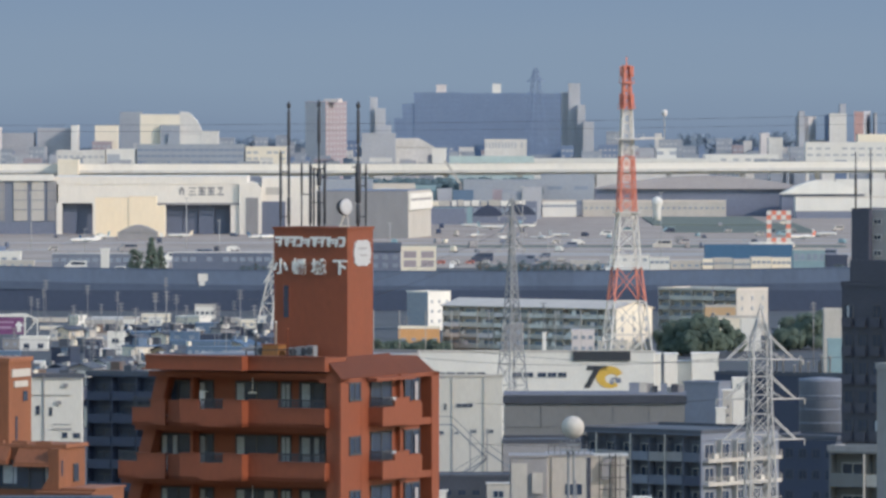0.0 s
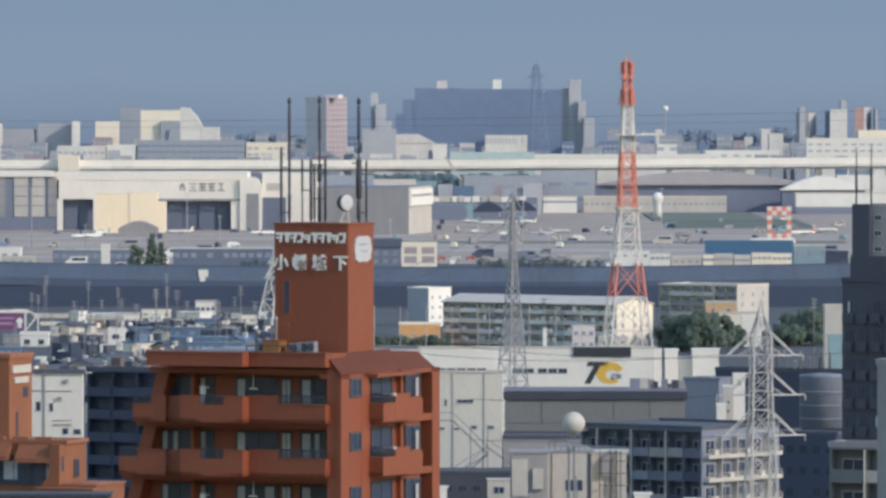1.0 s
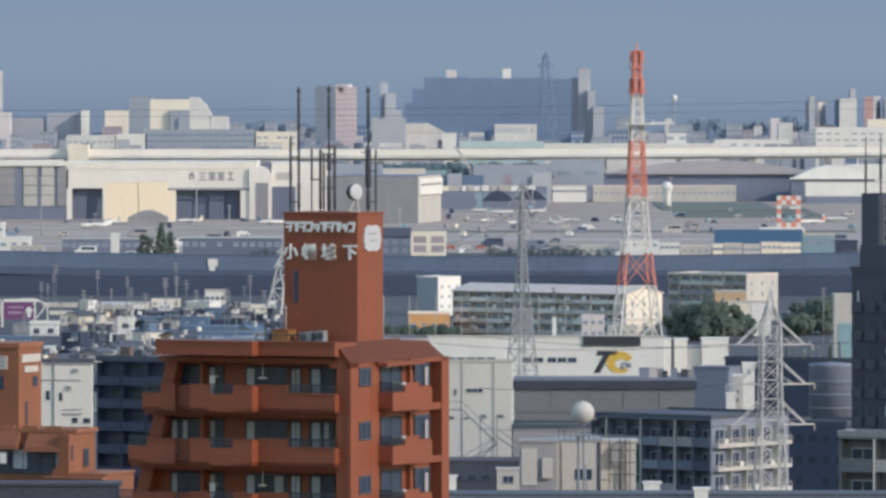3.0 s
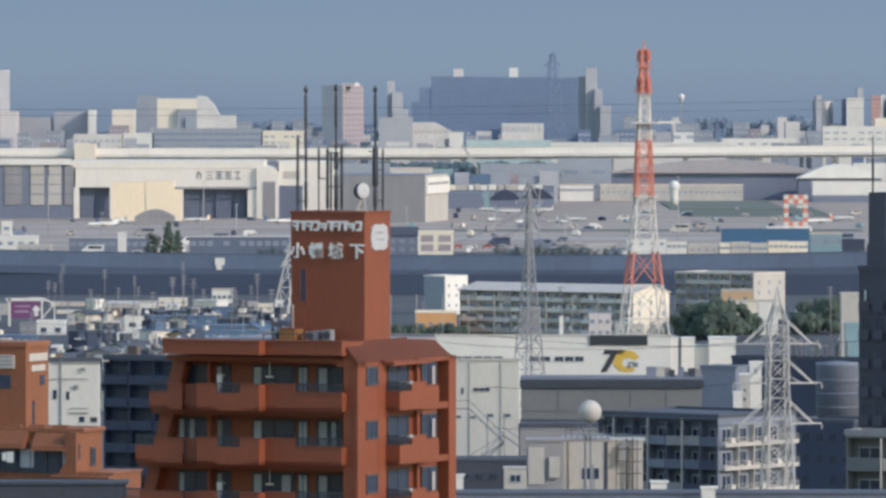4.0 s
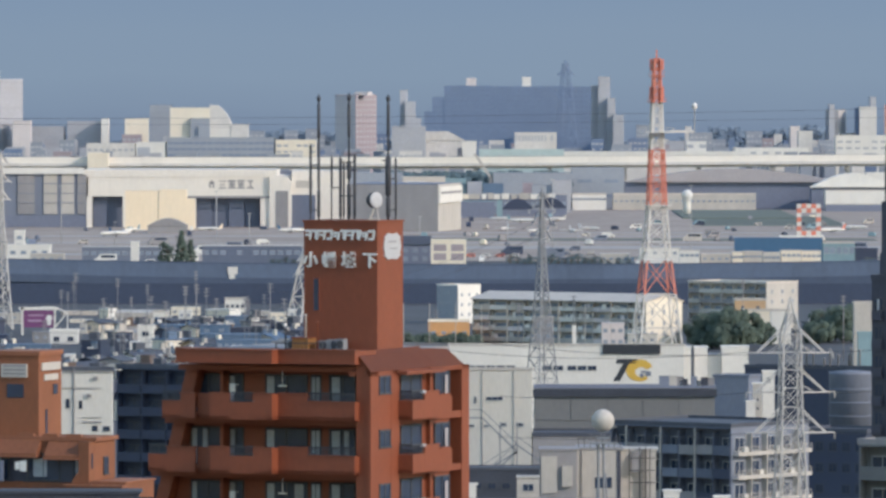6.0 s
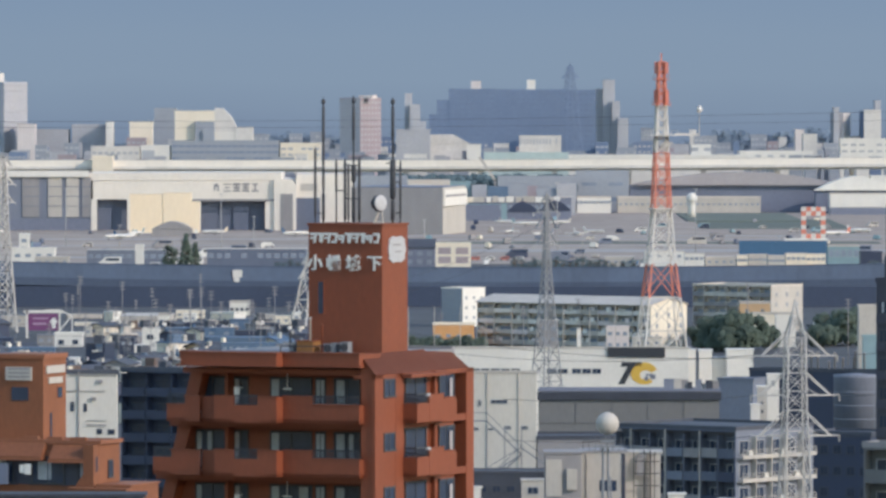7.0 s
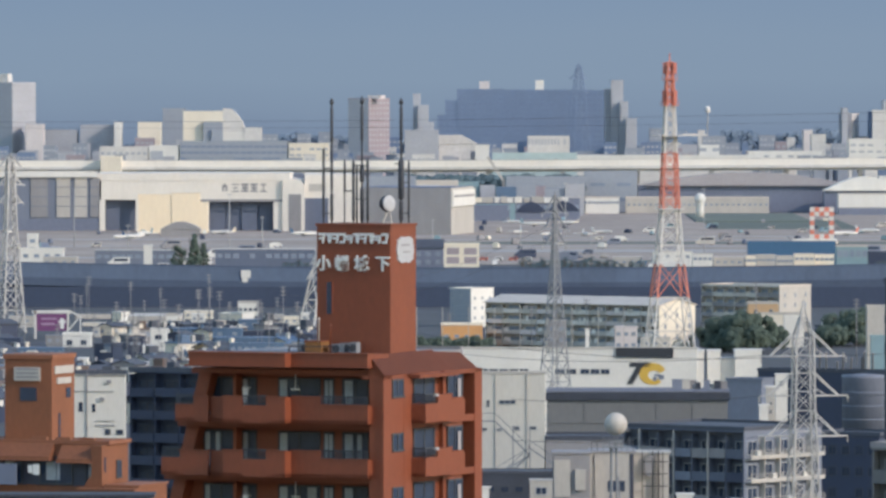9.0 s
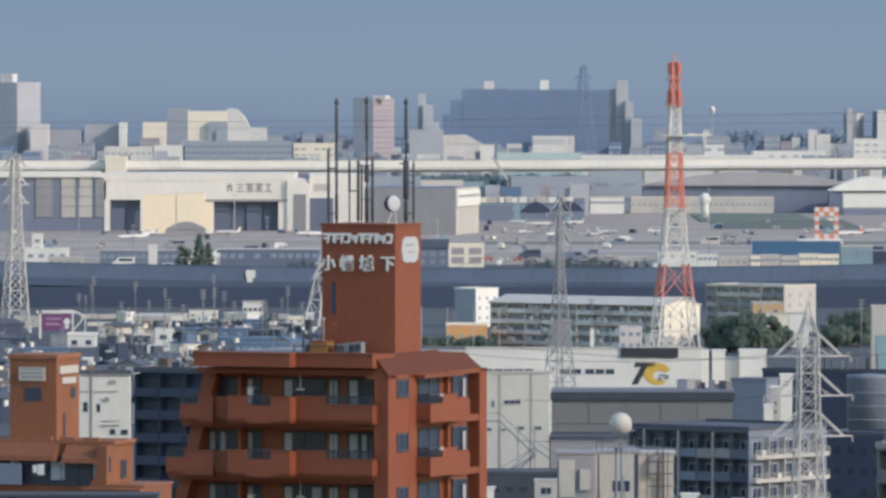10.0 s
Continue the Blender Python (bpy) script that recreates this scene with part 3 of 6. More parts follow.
        p = part("bay_balcony", boxes((0.2, 1.0, ya, ya + 0.15, zf - 0.05, z1 - 0.4), (0.85, 1.0, ya + 0.15, ya + 1.5, zf - 0.05, z1 - 0.38), (0.852, 1.002, ya + 1.5, ya + 3.3, zf - 0.05, z1), (0.85, 1.0, ya + 3.3, ya + 4.6, zf - 0.05, z1 - 0.22),
                                      (0.2, 1.0, ya + 4.6, ya + 4.75, zf - 0.05, z1 - 0.22), (0.2, 0.99, ya, ya + 4.75, zf - 0.07, zf + 0.12)), ORANGE, root)
        part("coping", boxes((0.82, 1.03, ya + 1.48, ya + 3.32, z1, z1 + 0.06), (0.82, 1.03, ya + 3.32, ya + 4.7, z1 - 0.22, z1 - 0.16)), ORANGE_SLAB, p)
        bm = boxes((0.2, 0.95, ya + 0.05, ya + 0.1, z1 + 0.06, z1 + 0.12), (0.9, 0.95, ya + 0.1, ya + 1.5, z1 + 0.06, z1 + 0.12), (0.2, 0.95, ya + 0.05, ya + 0.1, z1 - 0.2, z1 - 0.15))
        for q in range(7):
            box(bm, 0.22 + q * 0.11, 0.26 + q * 0.11, ya + 0.05, ya + 0.09, z1 - 0.42, z1 + 0.08)
            box(bm, 0.9, 0.94, ya + 0.2 + q * 0.2, ya + 0.24 + q * 0.2, z1 - 0.4, z1 + 0.08)
        part("railing", bm, DARKSTEEL, root, "dark steel balcony railing")
        if r < 6:
            part("cloth", boxes((0.84, 1.03, ya + 1.2, ya + 1.6, z1 - 0.04, z1 + 0.09)), EMBLEM, root, "white cloth over the balcony wall")
        bm = bmesh.new()
        beam(bm, (0.32, 7.0, zf + 0.9), (0.32, 7.0, zf + st - 0.25), 0.1, 6)
        part("drain_pipe", bm, ORANGE_SLAB, root)
        window(root, 1.35, 0.95, end_at(1.72, zf + 1.27, 0.16), GLASS, DARKSTEEL)
        part("lintel", boxes((0, 0.18, 0.95, 2.5, zf + 2.22, zf + st - 0.45)), ORANGE, root)
        window(root, 2.6, 2.0, end_at(5.2, zf + 0.35, 0.04), GLASS, DARKSTEEL)
        window(root, 1.9, 1.5, end_at(9.0, zf + 0.8, 0.06), GLASS, DARKSTEEL)
        if r < 6:
            # Grey sheet added for the bright view through the open corner.
            part("curtain", boxes((0.15, 0.17, 9.25, 9.6, zf + 1.0, zf + 2.0)), HALLROOF, root, "pale drawn curtain behind the pane")
        part("recess_wall", boxes((-1.0, 0.02, 0.95, 10.1, zf - 0.25, zf + st - 0.25)), ORANGE, root)
        window(root, 1.0, 2.0, end_at(10.7, zf + 0.15, -0.98), GLASS, DARKSTEEL)
        part("fin_wall", boxes((0.02, 0.18, 7.2, 7.55, zf + 0.9, zf + st - 0.25)), ORANGE, root)
        # storey slab
        part("storey_slab", boxes((xl + 0.4, -0.62, 0.2, deep, zf + st - 0.32, zf + st - 0.03)), ORANGE_SLAB, root)
        # leaning left end wall
        bm = bmesh.new()
        za, zc = zf - 0.02, zf + st - 0.02
        ea, ec = -10.45 - 0.26 * (R - za), -10.45 - 0.26 * (R - zc)
        prism(bm, [(ea, za), (ea + 0.7, za), (ec + 0.7, zc), (ec, zc)], 1.1, W - 1)
        part("leaning_end", bm, ORANGE, root)
    # roof fascia along the front, with two stub piers
    for x0, x1, y in ((-10.15, -4.73, -1.3), (-4.73, -0.45, -0.55)):
        part("fascia", boxes((x0, x1, y, deep, R - 0.6, R - 0.02)), ORANGE, root)
        part("fascia_cap", boxes((x0 - 0.05, x1 + 0.04, y - 0.06, 0.1, R - 0.02, R + 0.06)), ORANGE_SLAB, root)
        part("fascia_lip", boxes((x0 - 0.2, x1 + 0.05, y - 0.12, 0.2, R - 0.68, R - 0.6)), ORANGE_SLAB, root)
    # mansard of the right end
    bm = bmesh.new()
    lo, hi = R - 1.95, R + 0.02
    pts = [[(-0.62, -0.05, hi - 0.05), (-0.62, 7.7, hi), (0.22, 8.2, hi - 1.05), (0.22, -0.05, lo + 0.9)],
           [(-0.62, -0.07, hi - 0.05), (0.22, -0.07, lo + 0.9), (0.22, -0.07, lo + 0.7), (-0.62, -0.07, hi - 0.3)]]
    for q in pts:
        bm.faces.new([bm.verts.new(c) for c in q])
    geo = bmesh.ops.solidify(bm, geom=bm.faces[:], thickness=0.12)
    part("mansard", bm, ORANGE_ROOF, root, "sloping orange roof sheet over the end wall")
    bm = bmesh.new()
    q = [(-0.62, 7.75, hi - 0.1), (-0.62, 11.2, hi - 0.25), (0.2, 12.2, hi - 1.3), (0.22, 8.2, hi - 1.15)]
    bm.faces.new([bm.verts.new(c) for c in q])
    bmesh.ops.solidify(bm, geom=bm.faces[:], thickness=0.12)
    part("mansard", bm, ORANGE_ROOF, root, "sloping orange roof sheet over the end wall")
    part("end_head", boxes((-1.0, 0.2, -0.04, W, R - 1.28, R - 1.06)), ORANGE, root)
    part("end_canopy", boxes((0.2, 0.75, 3.2, 8.0, R - 1.3, R - 1.12)), ORANGE_SLAB, root)
    part("roof", boxes((-L, -0.62, deep, W - 0.6, R - 0.75, R - 0.1), (-L, -0.62, W - 0.9, W - 0.6, R - 0.1, R + 0.05)), GREY, root, "flat grey roof")
    # sign tower
    T, tx, ty, tl, tw = ez(402.5, MD + 4), -1.05, 3.5, 4.14, 3.15
    tower = part("stair_tower", boxes((tx - tl, tx, ty, ty + tw, R - 0.1, T - 0.12)), ORANGE, root)
    part("tower_cap", boxes((tx - tl - 0.06, tx + 0.06, ty - 0.06, ty + tw + 0.06, T - 0.12, T)), ORANGE_SLAB, tower)
    part("tower_slot", boxes((tx - tl + 0.55, tx - tl + 0.85, ty - 0.03, ty + 0.05, ez(567, MD), ez(510, MD))), GLASS, tower, "tall dark slot window")
    part("slot_frame", boxes((tx - tl + 0.5, tx - tl + 0.55, ty - 0.05, ty + 0.05, ez(568, MD), ez(509, MD)), (tx - tl + 0.85, tx - tl + 0.9, ty - 0.05, ty + 0.05, ez(568, MD), ez(509, MD))), ORANGE_SLAB, tower)
    # second line of lettering; the upper line is kept as plain strokes
    for ch, u in zip("小幡城下", (494, 527, 562, 600)):
        c = bpy.data.curves.new("letter", "FONT")
        c.body, c.size, c.extrude, c.align_x, c.offset = ch, 0.83, 0.05, "CENTER", 0.018
        tmp = new("tmp", c)
        bpy.context.view_layer.update()
        me = bpy.data.meshes.new_from_object(tmp.evaluated_get(bpy.context.evaluated_depsgraph_get()))
        bpy.data.objects.remove(tmp)
        me.materials.clear()
        me.materials.append(LETTERS)
        part("letter", me, None, tower, "white raised sign character", pose(tx + (u - 613) / KX * 1.01 + 0.02, ty - 0.07, ez(484, MD + 3), 90, 0, 0))
    rnd = random.Random(5)
    for i in range(10):
        x = tx - tl + 0.12 + i * 0.395
        z0, z1 = ez(438, MD + 3), ez(420, MD + 3)
        h = z1 - z0
        if i in (4, 8):
            z1 -= h * 0.2
        bm = boxes((x, x + 0.36, ty - 0.12, ty - 0.05, z1 - 0.13, z1))
        prism(bm, [(x + 0.2, z0), (x + 0.3, z0), (x + 0.38, z1 - 0.13), (x + 0.26, z1 - 0.13)], ty - 0.119, ty - 0.051)
        if i in (1, 5, 7):
            box(bm, x + 0.14, x + 0.22, ty - 0.117, ty - 0.053, z0 + 0.05, z1 - 0.12)
        elif i % 2:
            box(bm, x + 0.02, x + 0.24, ty - 0.118, ty - 0.052, z0, z0 + 0.12)
        else:
            box(bm, x + 0.02, x + 0.3, ty - 0.118, ty - 0.052, (z0 + z1) / 2 - 0.06, (z0 + z1) / 2 + 0.04)
        part("sign_stroke", bm, LETTERS, tower, "white raised sign stroke")
    # pale emblem plate on the tower's end
    bm = bmesh.new()
    yc, zc = ty + 1.75, ez(449, MD + 4)
    ring = [((0.98 + 0.06 * math.cos(12 * an)) * math.copysign(abs(math.cos(an)) ** 0.6, math.cos(an)) * 1.02,
             (0.98 + 0.04 * math.cos(10 * an)) * math.copysign(abs(math.sin(an)) ** 0.5, math.sin(an)) * 0.68) for an in [2 * math.pi * i / 48 for i in range(48)]]
    prism(bm, ring, -0.06, 0.0)
    part("emblem_plate", bm, EMBLEM, tower, "pale scalloped emblem plate", pose(tx + 0.0, yc, zc, 0, 0, 90))
    bm = boxes((tx - 0.0 + 0.055, tx + 0.075, yc - 0.5, yc + 0.45, zc + 0.2, zc + 0.28), (tx + 0.055, tx + 0.075, yc - 0.3, yc + 0.5, zc - 0.15, zc - 0.08))
    part("emblem_line", bm, GREY, tower)
    return root, R, T, tx, ty, tl, tw


m_root, m_R, m_T, m_tx, m_ty, m_tl, m_tw = mansion()
M = m_root.matrix_basis.copy()


# ---- mansion rooftop: masts, dish, plant ----
def roof_mast(u, v0, v1, r, label, y=1.5, panels=()):
    """A mast on the sign tower; panels: (v from, v to, radius)."""
    x = m_tx + (u - 613 - (y * KY)) / KX
    bm = bmesh.new()
    dd = MD + 4
    lathe(bm, [(r, 0), (r, ez(v0, dd) - m_T), (r * 0.5, ez(v0, dd) - m_T + 0.1)], 8)
    ob = thing("antenna_mast", label, "antenna", M @ pose(x, m_ty + y, m_T))
    part("pole", bm, DARKSTEEL, ob)
    for a0, a1, w in panels:
        bm = bmesh.new()
        lathe(bm, [(w * 0.6, ez(a1, dd) - m_T), (w, ez(a1, dd) - m_T + 0.05), (w, ez(a0, dd) - m_T - 0.05), (w * 0.6, ez(a0, dd) - m_T)], 8)
        part("antenna_panel", bm, DARKSTEEL, ob)
    return ob


TALL = "tall dark steel antenna mast on the sign tower"
roof_mast(507, 183, 400, 0.055, TALL, 0.6, ((183, 192, 0.11), (196, 258, 0.085), (262, 345, 0.07), (350, 398, 0.09)))
roof_mast(561, 180, 400, 0.055, TALL, 1.6, ((180, 190, 0.11), (195, 256, 0.085), (300, 330, 0.13), (340, 398, 0.10)))
roof_mast(631.5, 183, 400, 0.06, TALL, 2.4, ((183, 192, 0.12), (195, 255, 0.09), (290, 360, 0.16), (362, 398, 0.12)))
SHORT = "short dark panel antenna on a bracket"
for u, v0, v1, w, y in ((492.5, 270, 392, 0.07, 0.3), (530, 292, 345, 0.06, 1.0), (546, 292, 398, 0.085, 0.9), (552, 300, 398, 0.06, 1.2), (571, 290, 398, 0.075, 2.2), (645, 294, 395, 0.06, 2.9)):
    roof_mast(u, v0, 400, 0.04, SHORT, y, ((v0, v1, w),))
for u0, u1, v, y in ((492, 509, 305, 0.5), (528, 548, 345, 1.0), (546, 572, 300, 1.5), (546, 572, 360, 1.5), (631, 646, 330, 2.6), (631, 646, 385, 2.6), (620, 632, 297, 2.4), (492, 509, 385, 0.5)):
    x0, x1 = (m_tx + (q - 613 - y * KY) / KX for q in (u0, u1))
    z = ez(v, MD + 4) - m_T
    solo("bracket", boxes((x0, x1, -0.03, 0.03, z - 0.03, z + 0.03)), DARKSTEEL, "dark steel bracket between antenna masts", "bracket", M @ pose(0, m_ty + y, m_T), "antenna brackets")
dish = thing("dish_antenna", "white round microwave dish on a bent arm", "dish antenna", M @ pose(m_tx + (606 - 613 - 1.6 * KY) / KX, m_ty + 1.6, m_T))
bm = bmesh.new()
ax = Vector((0.92, -0.39, 0.05)).normalized()
lathe(bm, [(0.38, -0.06), (0.415, -0.03), (0.415, 0.03), (0.39, 0.05), (0.05, 0.02)], 24, (0.12, 0, 1.02), ax)
part("dish", bm, EMBLEM, dish)
bm = bmesh.new()
lathe(bm, [(0.12, -0.5), (0.3, -0.42), (0.41, -0.25), (0.425, -0.04), (0.40, -0.03)], 24, (0.12, 0, 1.02), ax)
part("shroud", bm, DARKSTEEL, dish)
bm = bmesh.new()
beam(bm, (-0.25, 0, 0), (0.05, 0.1, 0.75), 0.1, 8)
beam(bm, (-0.3, 0.1, 0.02), (0.25, 0.1, 0.02), 0.12, 8)
beam(bm, (0.2, 0.15, 0), (0.1, 0.15, 0.7), 0.07, 8)
part("mount", bm, PALE, dish)


def roof_place(u, y):
    return M @ pose((u - 597 - y * KY) / KX, y, m_R - 0.1)


tank = thing("roof_tank", "ochre box tank on the flat roof", "tank", roof_place(482, 2.6))
part("tank_body", boxes((-0.45, 0.45, -0.5, 0.5, 0, 0.62), (-0.2, 0.2, -0.52, -0.5, 0.2, 0.5)), mat("ochre_paint", (0.28, 0.135, 0.045), 0.7), tank)
part("tank_lid", boxes((-0.5, 0.5, -0.55, 0.55, 0.62, 0.67)), ORANGE_SLAB, tank)
for u, y, w, h in ((520, 2.6, 0.42, 0.5), (538, 2.7, 0.4, 0.56), (550, 2.5, 0.2, 0.62), (463, 2.9, 0.35, 0.5)):
    unit = thing("outdoor_unit", "grey air-conditioner outdoor unit on the roof", "air conditioner", roof_place(u, y), "rooftop outdoor units")
    part("casing", boxes((-w, w, -0.25, 0.25, 0.1, h), (-w, -w + 0.1, -0.2, 0.2, 0, 0.1), (w - 0.1, w, -0.2, 0.2, 0, 0.1)), OLDSTEEL, unit)
    bm = bmesh.new()
    lathe(bm, [(0.18, 0), (0.2, 0.02), (0.19, 0.03)], 16, (0, -0.25, h * 0.55), Vector((0, -1, 0)))
    part("fan_guard", bm, DARKSTEEL, unit)
for u, v0, y, m_ in ((485, 573, 2.2, PALE), (506, 585, 2.3, ORANGE_SLAB), (448, 600, 3, DARKSTEEL)):
    bm = bmesh.new()
    lathe(bm, [(0.05, 0), (0.05, ez(v0, MD) - m_R), (0.09, ez(v0, MD) - m_R + 0.05), (0.05, ez(v0, MD) - m_R + 0.12)], 8)
    solo("vent_pipe", bm, m_, "thin vent pipe on the flat roof", "pipe", roof_place(u, y), "roof vent pipes")
bm = bmesh.new()
beam(bm, (-1.2, 0, 0.35), (1.4, 0, 0.4), 0.06)
beam(bm, (-1.2, 0, 0), (-1.2, 0, 0.35), 0.06)
beam(bm, (1.4, 0, 0), (1.4, 0, 0.4), 0.06)
solo("roof_rail", bm, DARKSTEEL, "dark steel rail on the flat roof", "rail", roof_place(470, 2.1))

# ---- second orange block ----
SD = 520.0
b2, L2, W2, H2 = building("apartment_building", "lower orange-brown tiled apartment block beside the mansion", -150, 113, 146, 787, SD, 20, BURNT, category="apartment building", roof=BURNT_TRIM, rim=0.25)
kx2, ky2 = F / SD * math.cos(radians(20)), F / SD * math.sin(radians(20))
tw = part("stair_tower", boxes((-7.97, -4.6, 1.5, 5.35, H2 + 0.18, ez(645, SD))), BURNT, b2)
part("tower_cap", boxes((-8.05, -4.5, 1.4, 5.45, ez(645, SD), ez(637, SD))), BURNT_TRIM, tw)
part("tower_window", boxes((-6.87, -5.68, 1.46, 1.52, ez(720, SD), ez(696, SD))), GLASS, tw)
part("sign_plate", boxes((-7.26, -5.4, 1.36, 1.49, ez(684, SD), ez(660, SD))), PALE, tw, "white sign plate with grey bars")
for i in range(3):
    part("sign_bar", boxes((-7.1, -5.55, 1.345, 1.358, ez(665 + 7 * i, SD), ez(662 + 7 * i, SD))), GREY, tw)
part("sign_plate", boxes((-4.59, -4.5, 1.9, 5.0, ez(672, SD), ez(658, SD)), (-4.59, -4.5, 2.3, 4.6, ez(690, SD), ez(679, SD))), PALE, tw)
part("tower_window", boxes((-4.6, -4.55, 3.9, 4.6, ez(716, SD), ez(698, SD))), GLASS, tw)
# Thin dark sheets paint the shade of recesses that are not cut in.
part("recess", boxes((-11.2, -0.35, -0.015, 0.02, ez(867, SD), ez(818, SD))), DARK, b2)
for x, w in ((-9.6, 2.6), (-6.8, 1.5), (-3.6, 2.4), (-1.0, 1.0)):
    part("recess", boxes((x - w / 2 - 0.25, x + w / 2 + 0.25, -0.02, 0.03, ez(868, SD), ez(815, SD))), DARK, b2)
    window(b2, w, 1.8, front_at(x, ez(866, SD), -0.03), GLASS, DARKSTEEL)
    part("curtain", boxes((x - w * 0.3, x + w * 0.1, -0.075, -0.055, ez(858, SD), ez(825, SD))), CURTAIN, b2)
window(b2, 0.8, 1.2, end_at(1.9, ez(855, SD), 0.03), GLASS, DARKSTEEL)
part("string_course", boxes((-L2, 0.05, -0.1, -0.02, ez(816, SD), ez(808, SD))), BURNT_TRIM, b2)
for x0, x1, drop in ((-L2, -3.75, 0.0), (-3.2, -0.75, 0.12)):
    bm = bmesh.new()
    prism(bm, [(-0.95, ez(819, SD) - drop), (-0.95, ez(816, SD) - drop), (-0.05, H2 + 0.1 - drop), (-0.05, ez(819, SD) - drop)], x0, x1)
    bmesh.ops.transform(bm, matrix=Matrix(((0, 1, 0, 0), (1, 0, 0, 0), (0, 0, 1, 0), (0, 0, 0, 1))), verts=bm.verts)
    bmesh.ops.recalc_face_normals(bm, faces=bm.faces[:])
    part("mansard", bm, BURNT, b2)
    part("eave", boxes((x0 - 0.05, x1 + 0.05, -1.0, -0.02, ez(819, SD) - drop - 0.16, ez(819, SD) - drop - 0.003)), BURNT_TRIM, b2)
bm = bmesh.new()
prism(bm, [(-0.72, H2 - 0.02), (0.02, H2 - 0.02), (0.02, 0), (-1.3, 0), (-1.3, ez(868, SD)), (-0.72, ez(846, SD))], -0.96, -0.01)
part("corner_pier", bm, BURNT, b2)
part("end_slit", boxes((0.021, 0.05, -0.55, -0.3, ez(842, SD), ez(815, SD))), GLASS, b2)
part("low_wing", boxes((-1.4, 2.6, -1.6, -0.97, 0, ez(872, SD)), (0.2, 2.6, -0.97, 4, 0, ez(866, SD))), BURNT, b2)
part("wing_coping", boxes((-1.5, 2.7, -1.7, -0.97, ez(872, SD), ez(869, SD)), (0.2, 2.7, -0.97, 4.1, ez(866, SD), ez(863, SD))), BURNT_TRIM, b2)
part("balcony_screen", boxes((-8.4, -6.0, -1.2, -1.1, ez(866, SD), ez(829, SD))), HALLBLUE, b2, "blue-grey balcony screen")
part("laundry", boxes((-5.2, -4.9, -1.1, -1.05, ez(845, SD), ez(831, SD)), (-4.85, -4.4, -1.1, -1.05, ez(848, SD), ez(829, SD))), LETTERS, b2, "white laundry on the balcony")
part("chimney_slot", boxes((-4.599, -4.56, 2.6, 2.9, H2 + 0.3, ez(742, SD))), GLASS, b2)
for x0 in (-5.6, -3.9, -2.2):
    part("roof_curb", boxes((x0, x0 + 1.1, 0.4, 0.7, H2 + 0.18, H2 + 0.42)), BURNT_TRIM, b2)
building("building", "dark grey flat roof edge below the orange blocks", -190, 190, 0, 882, 480, 0, SLATE, roof=SLATE, depth=3, category="roof", rim=0.1)
building("building", "long grey concrete roof edge", 760, 1700, 0, 901, 600, 0, BLUEGREY, roof=ROOFGREY, depth=5, category="roof", rim=0.1)

# ---- near right: roofs, ball tank, flats ----
building("white_flats", "white-walled flats end with small windows and pipes", 20, 145, 146, 662, 985, 3, mat("white_wall", (0.60, 0.58, 0.535), 0.75, 0.10, 0.2, 2.5, 0.1, streak=0.8), roof=ROOFGREY, category="apartment building", depth=10)
wfl = [o for o in bpy.data.objects if o.name == "white_flats"][0]
for u, v, w, h in ((66, 735, 0.5, 1.15), (89, 736, 0.42, 1.0), (114, 776, 0.7, 0.7), (135, 776, 0.85, 0.62), (66, 800, 0.5, 1.1), (114, 818, 0.7, 0.7)):
    window(wfl, w, h, front_at((u - 145) * 985 / F, ez(v, 985)), GLASS, DARKSTEEL, 0)
bm = bmesh.new()
beam(bm, ((77 - 145) * 985 / F, -0.12, 0), ((77 - 145) * 985 / F, -0.12, ez(664, 985)), 0.14, 8)
part("drain_pipe", bm, GREY, wfl)
for u0, u1, v, t in ((50, 125, 700, 0.08), (92, 126, 761, 0.2), (60, 146, 672, 0.1), (92, 126, 752, 0.08)):
    part("wall_ledge", boxes(((u0 - 145) * 985 / F, (u1 - 145) * 985 / F, -0.14, -0.004, ez(v, 985), ez(v, 985) + t)), GREY, wfl)
for u, v in ((116, 682), (104, 713)):
    part("vent_hood", boxes(((u - 149) * 985 / F, (u - 141) * 985 / F, -0.3, -0.005, ez(v + 3, 985), ez(v - 3, 985))), GREY, wfl)
building("apartment_building", "dark navy tiled apartment flats with balconies", 148, 330, 340, 660, 1000, 30, NAVY, frames=DARKSTEEL, roof=ROOFGREY, category="apartment building", depth=9, balcony=(8, 2.9, 2.0, 4))
wb, wl, ww, wh = building("factory", "white factory block with pipes and small windows", 655, 888, 890, 664, 1000, 3, OFFWHITE, roof=PALE, category="factory", depth=20,
                          side=None, rim=0.3)
for u, v, w, h in ((822, 722, 2.2, 0.55), (788, 727, 0.4, 0.9), (838, 768, 0.8, 0.55), (867, 768, 1.0, 0.55), (780, 770, 0.9, 0.5), (806, 770, 0.9, 0.4)):
    window(wb, w, h, front_at((u - 888) * 1000 / F, ez(v, 1000)), GLASS, split=2)
for u in (858, 802):
    bm = bmesh.new()
    beam(bm, ((u - 888) / 14, -0.15, 0), ((u - 888) / 14, -0.15, ez(668, 1000)), 0.1, 8)
    part("pipe", bm, PALE, wb)
st_ = thing("outside_stair", "pale steel outside stair on the factory wall", "stair", pose(ex(790, 985), 985, 0))
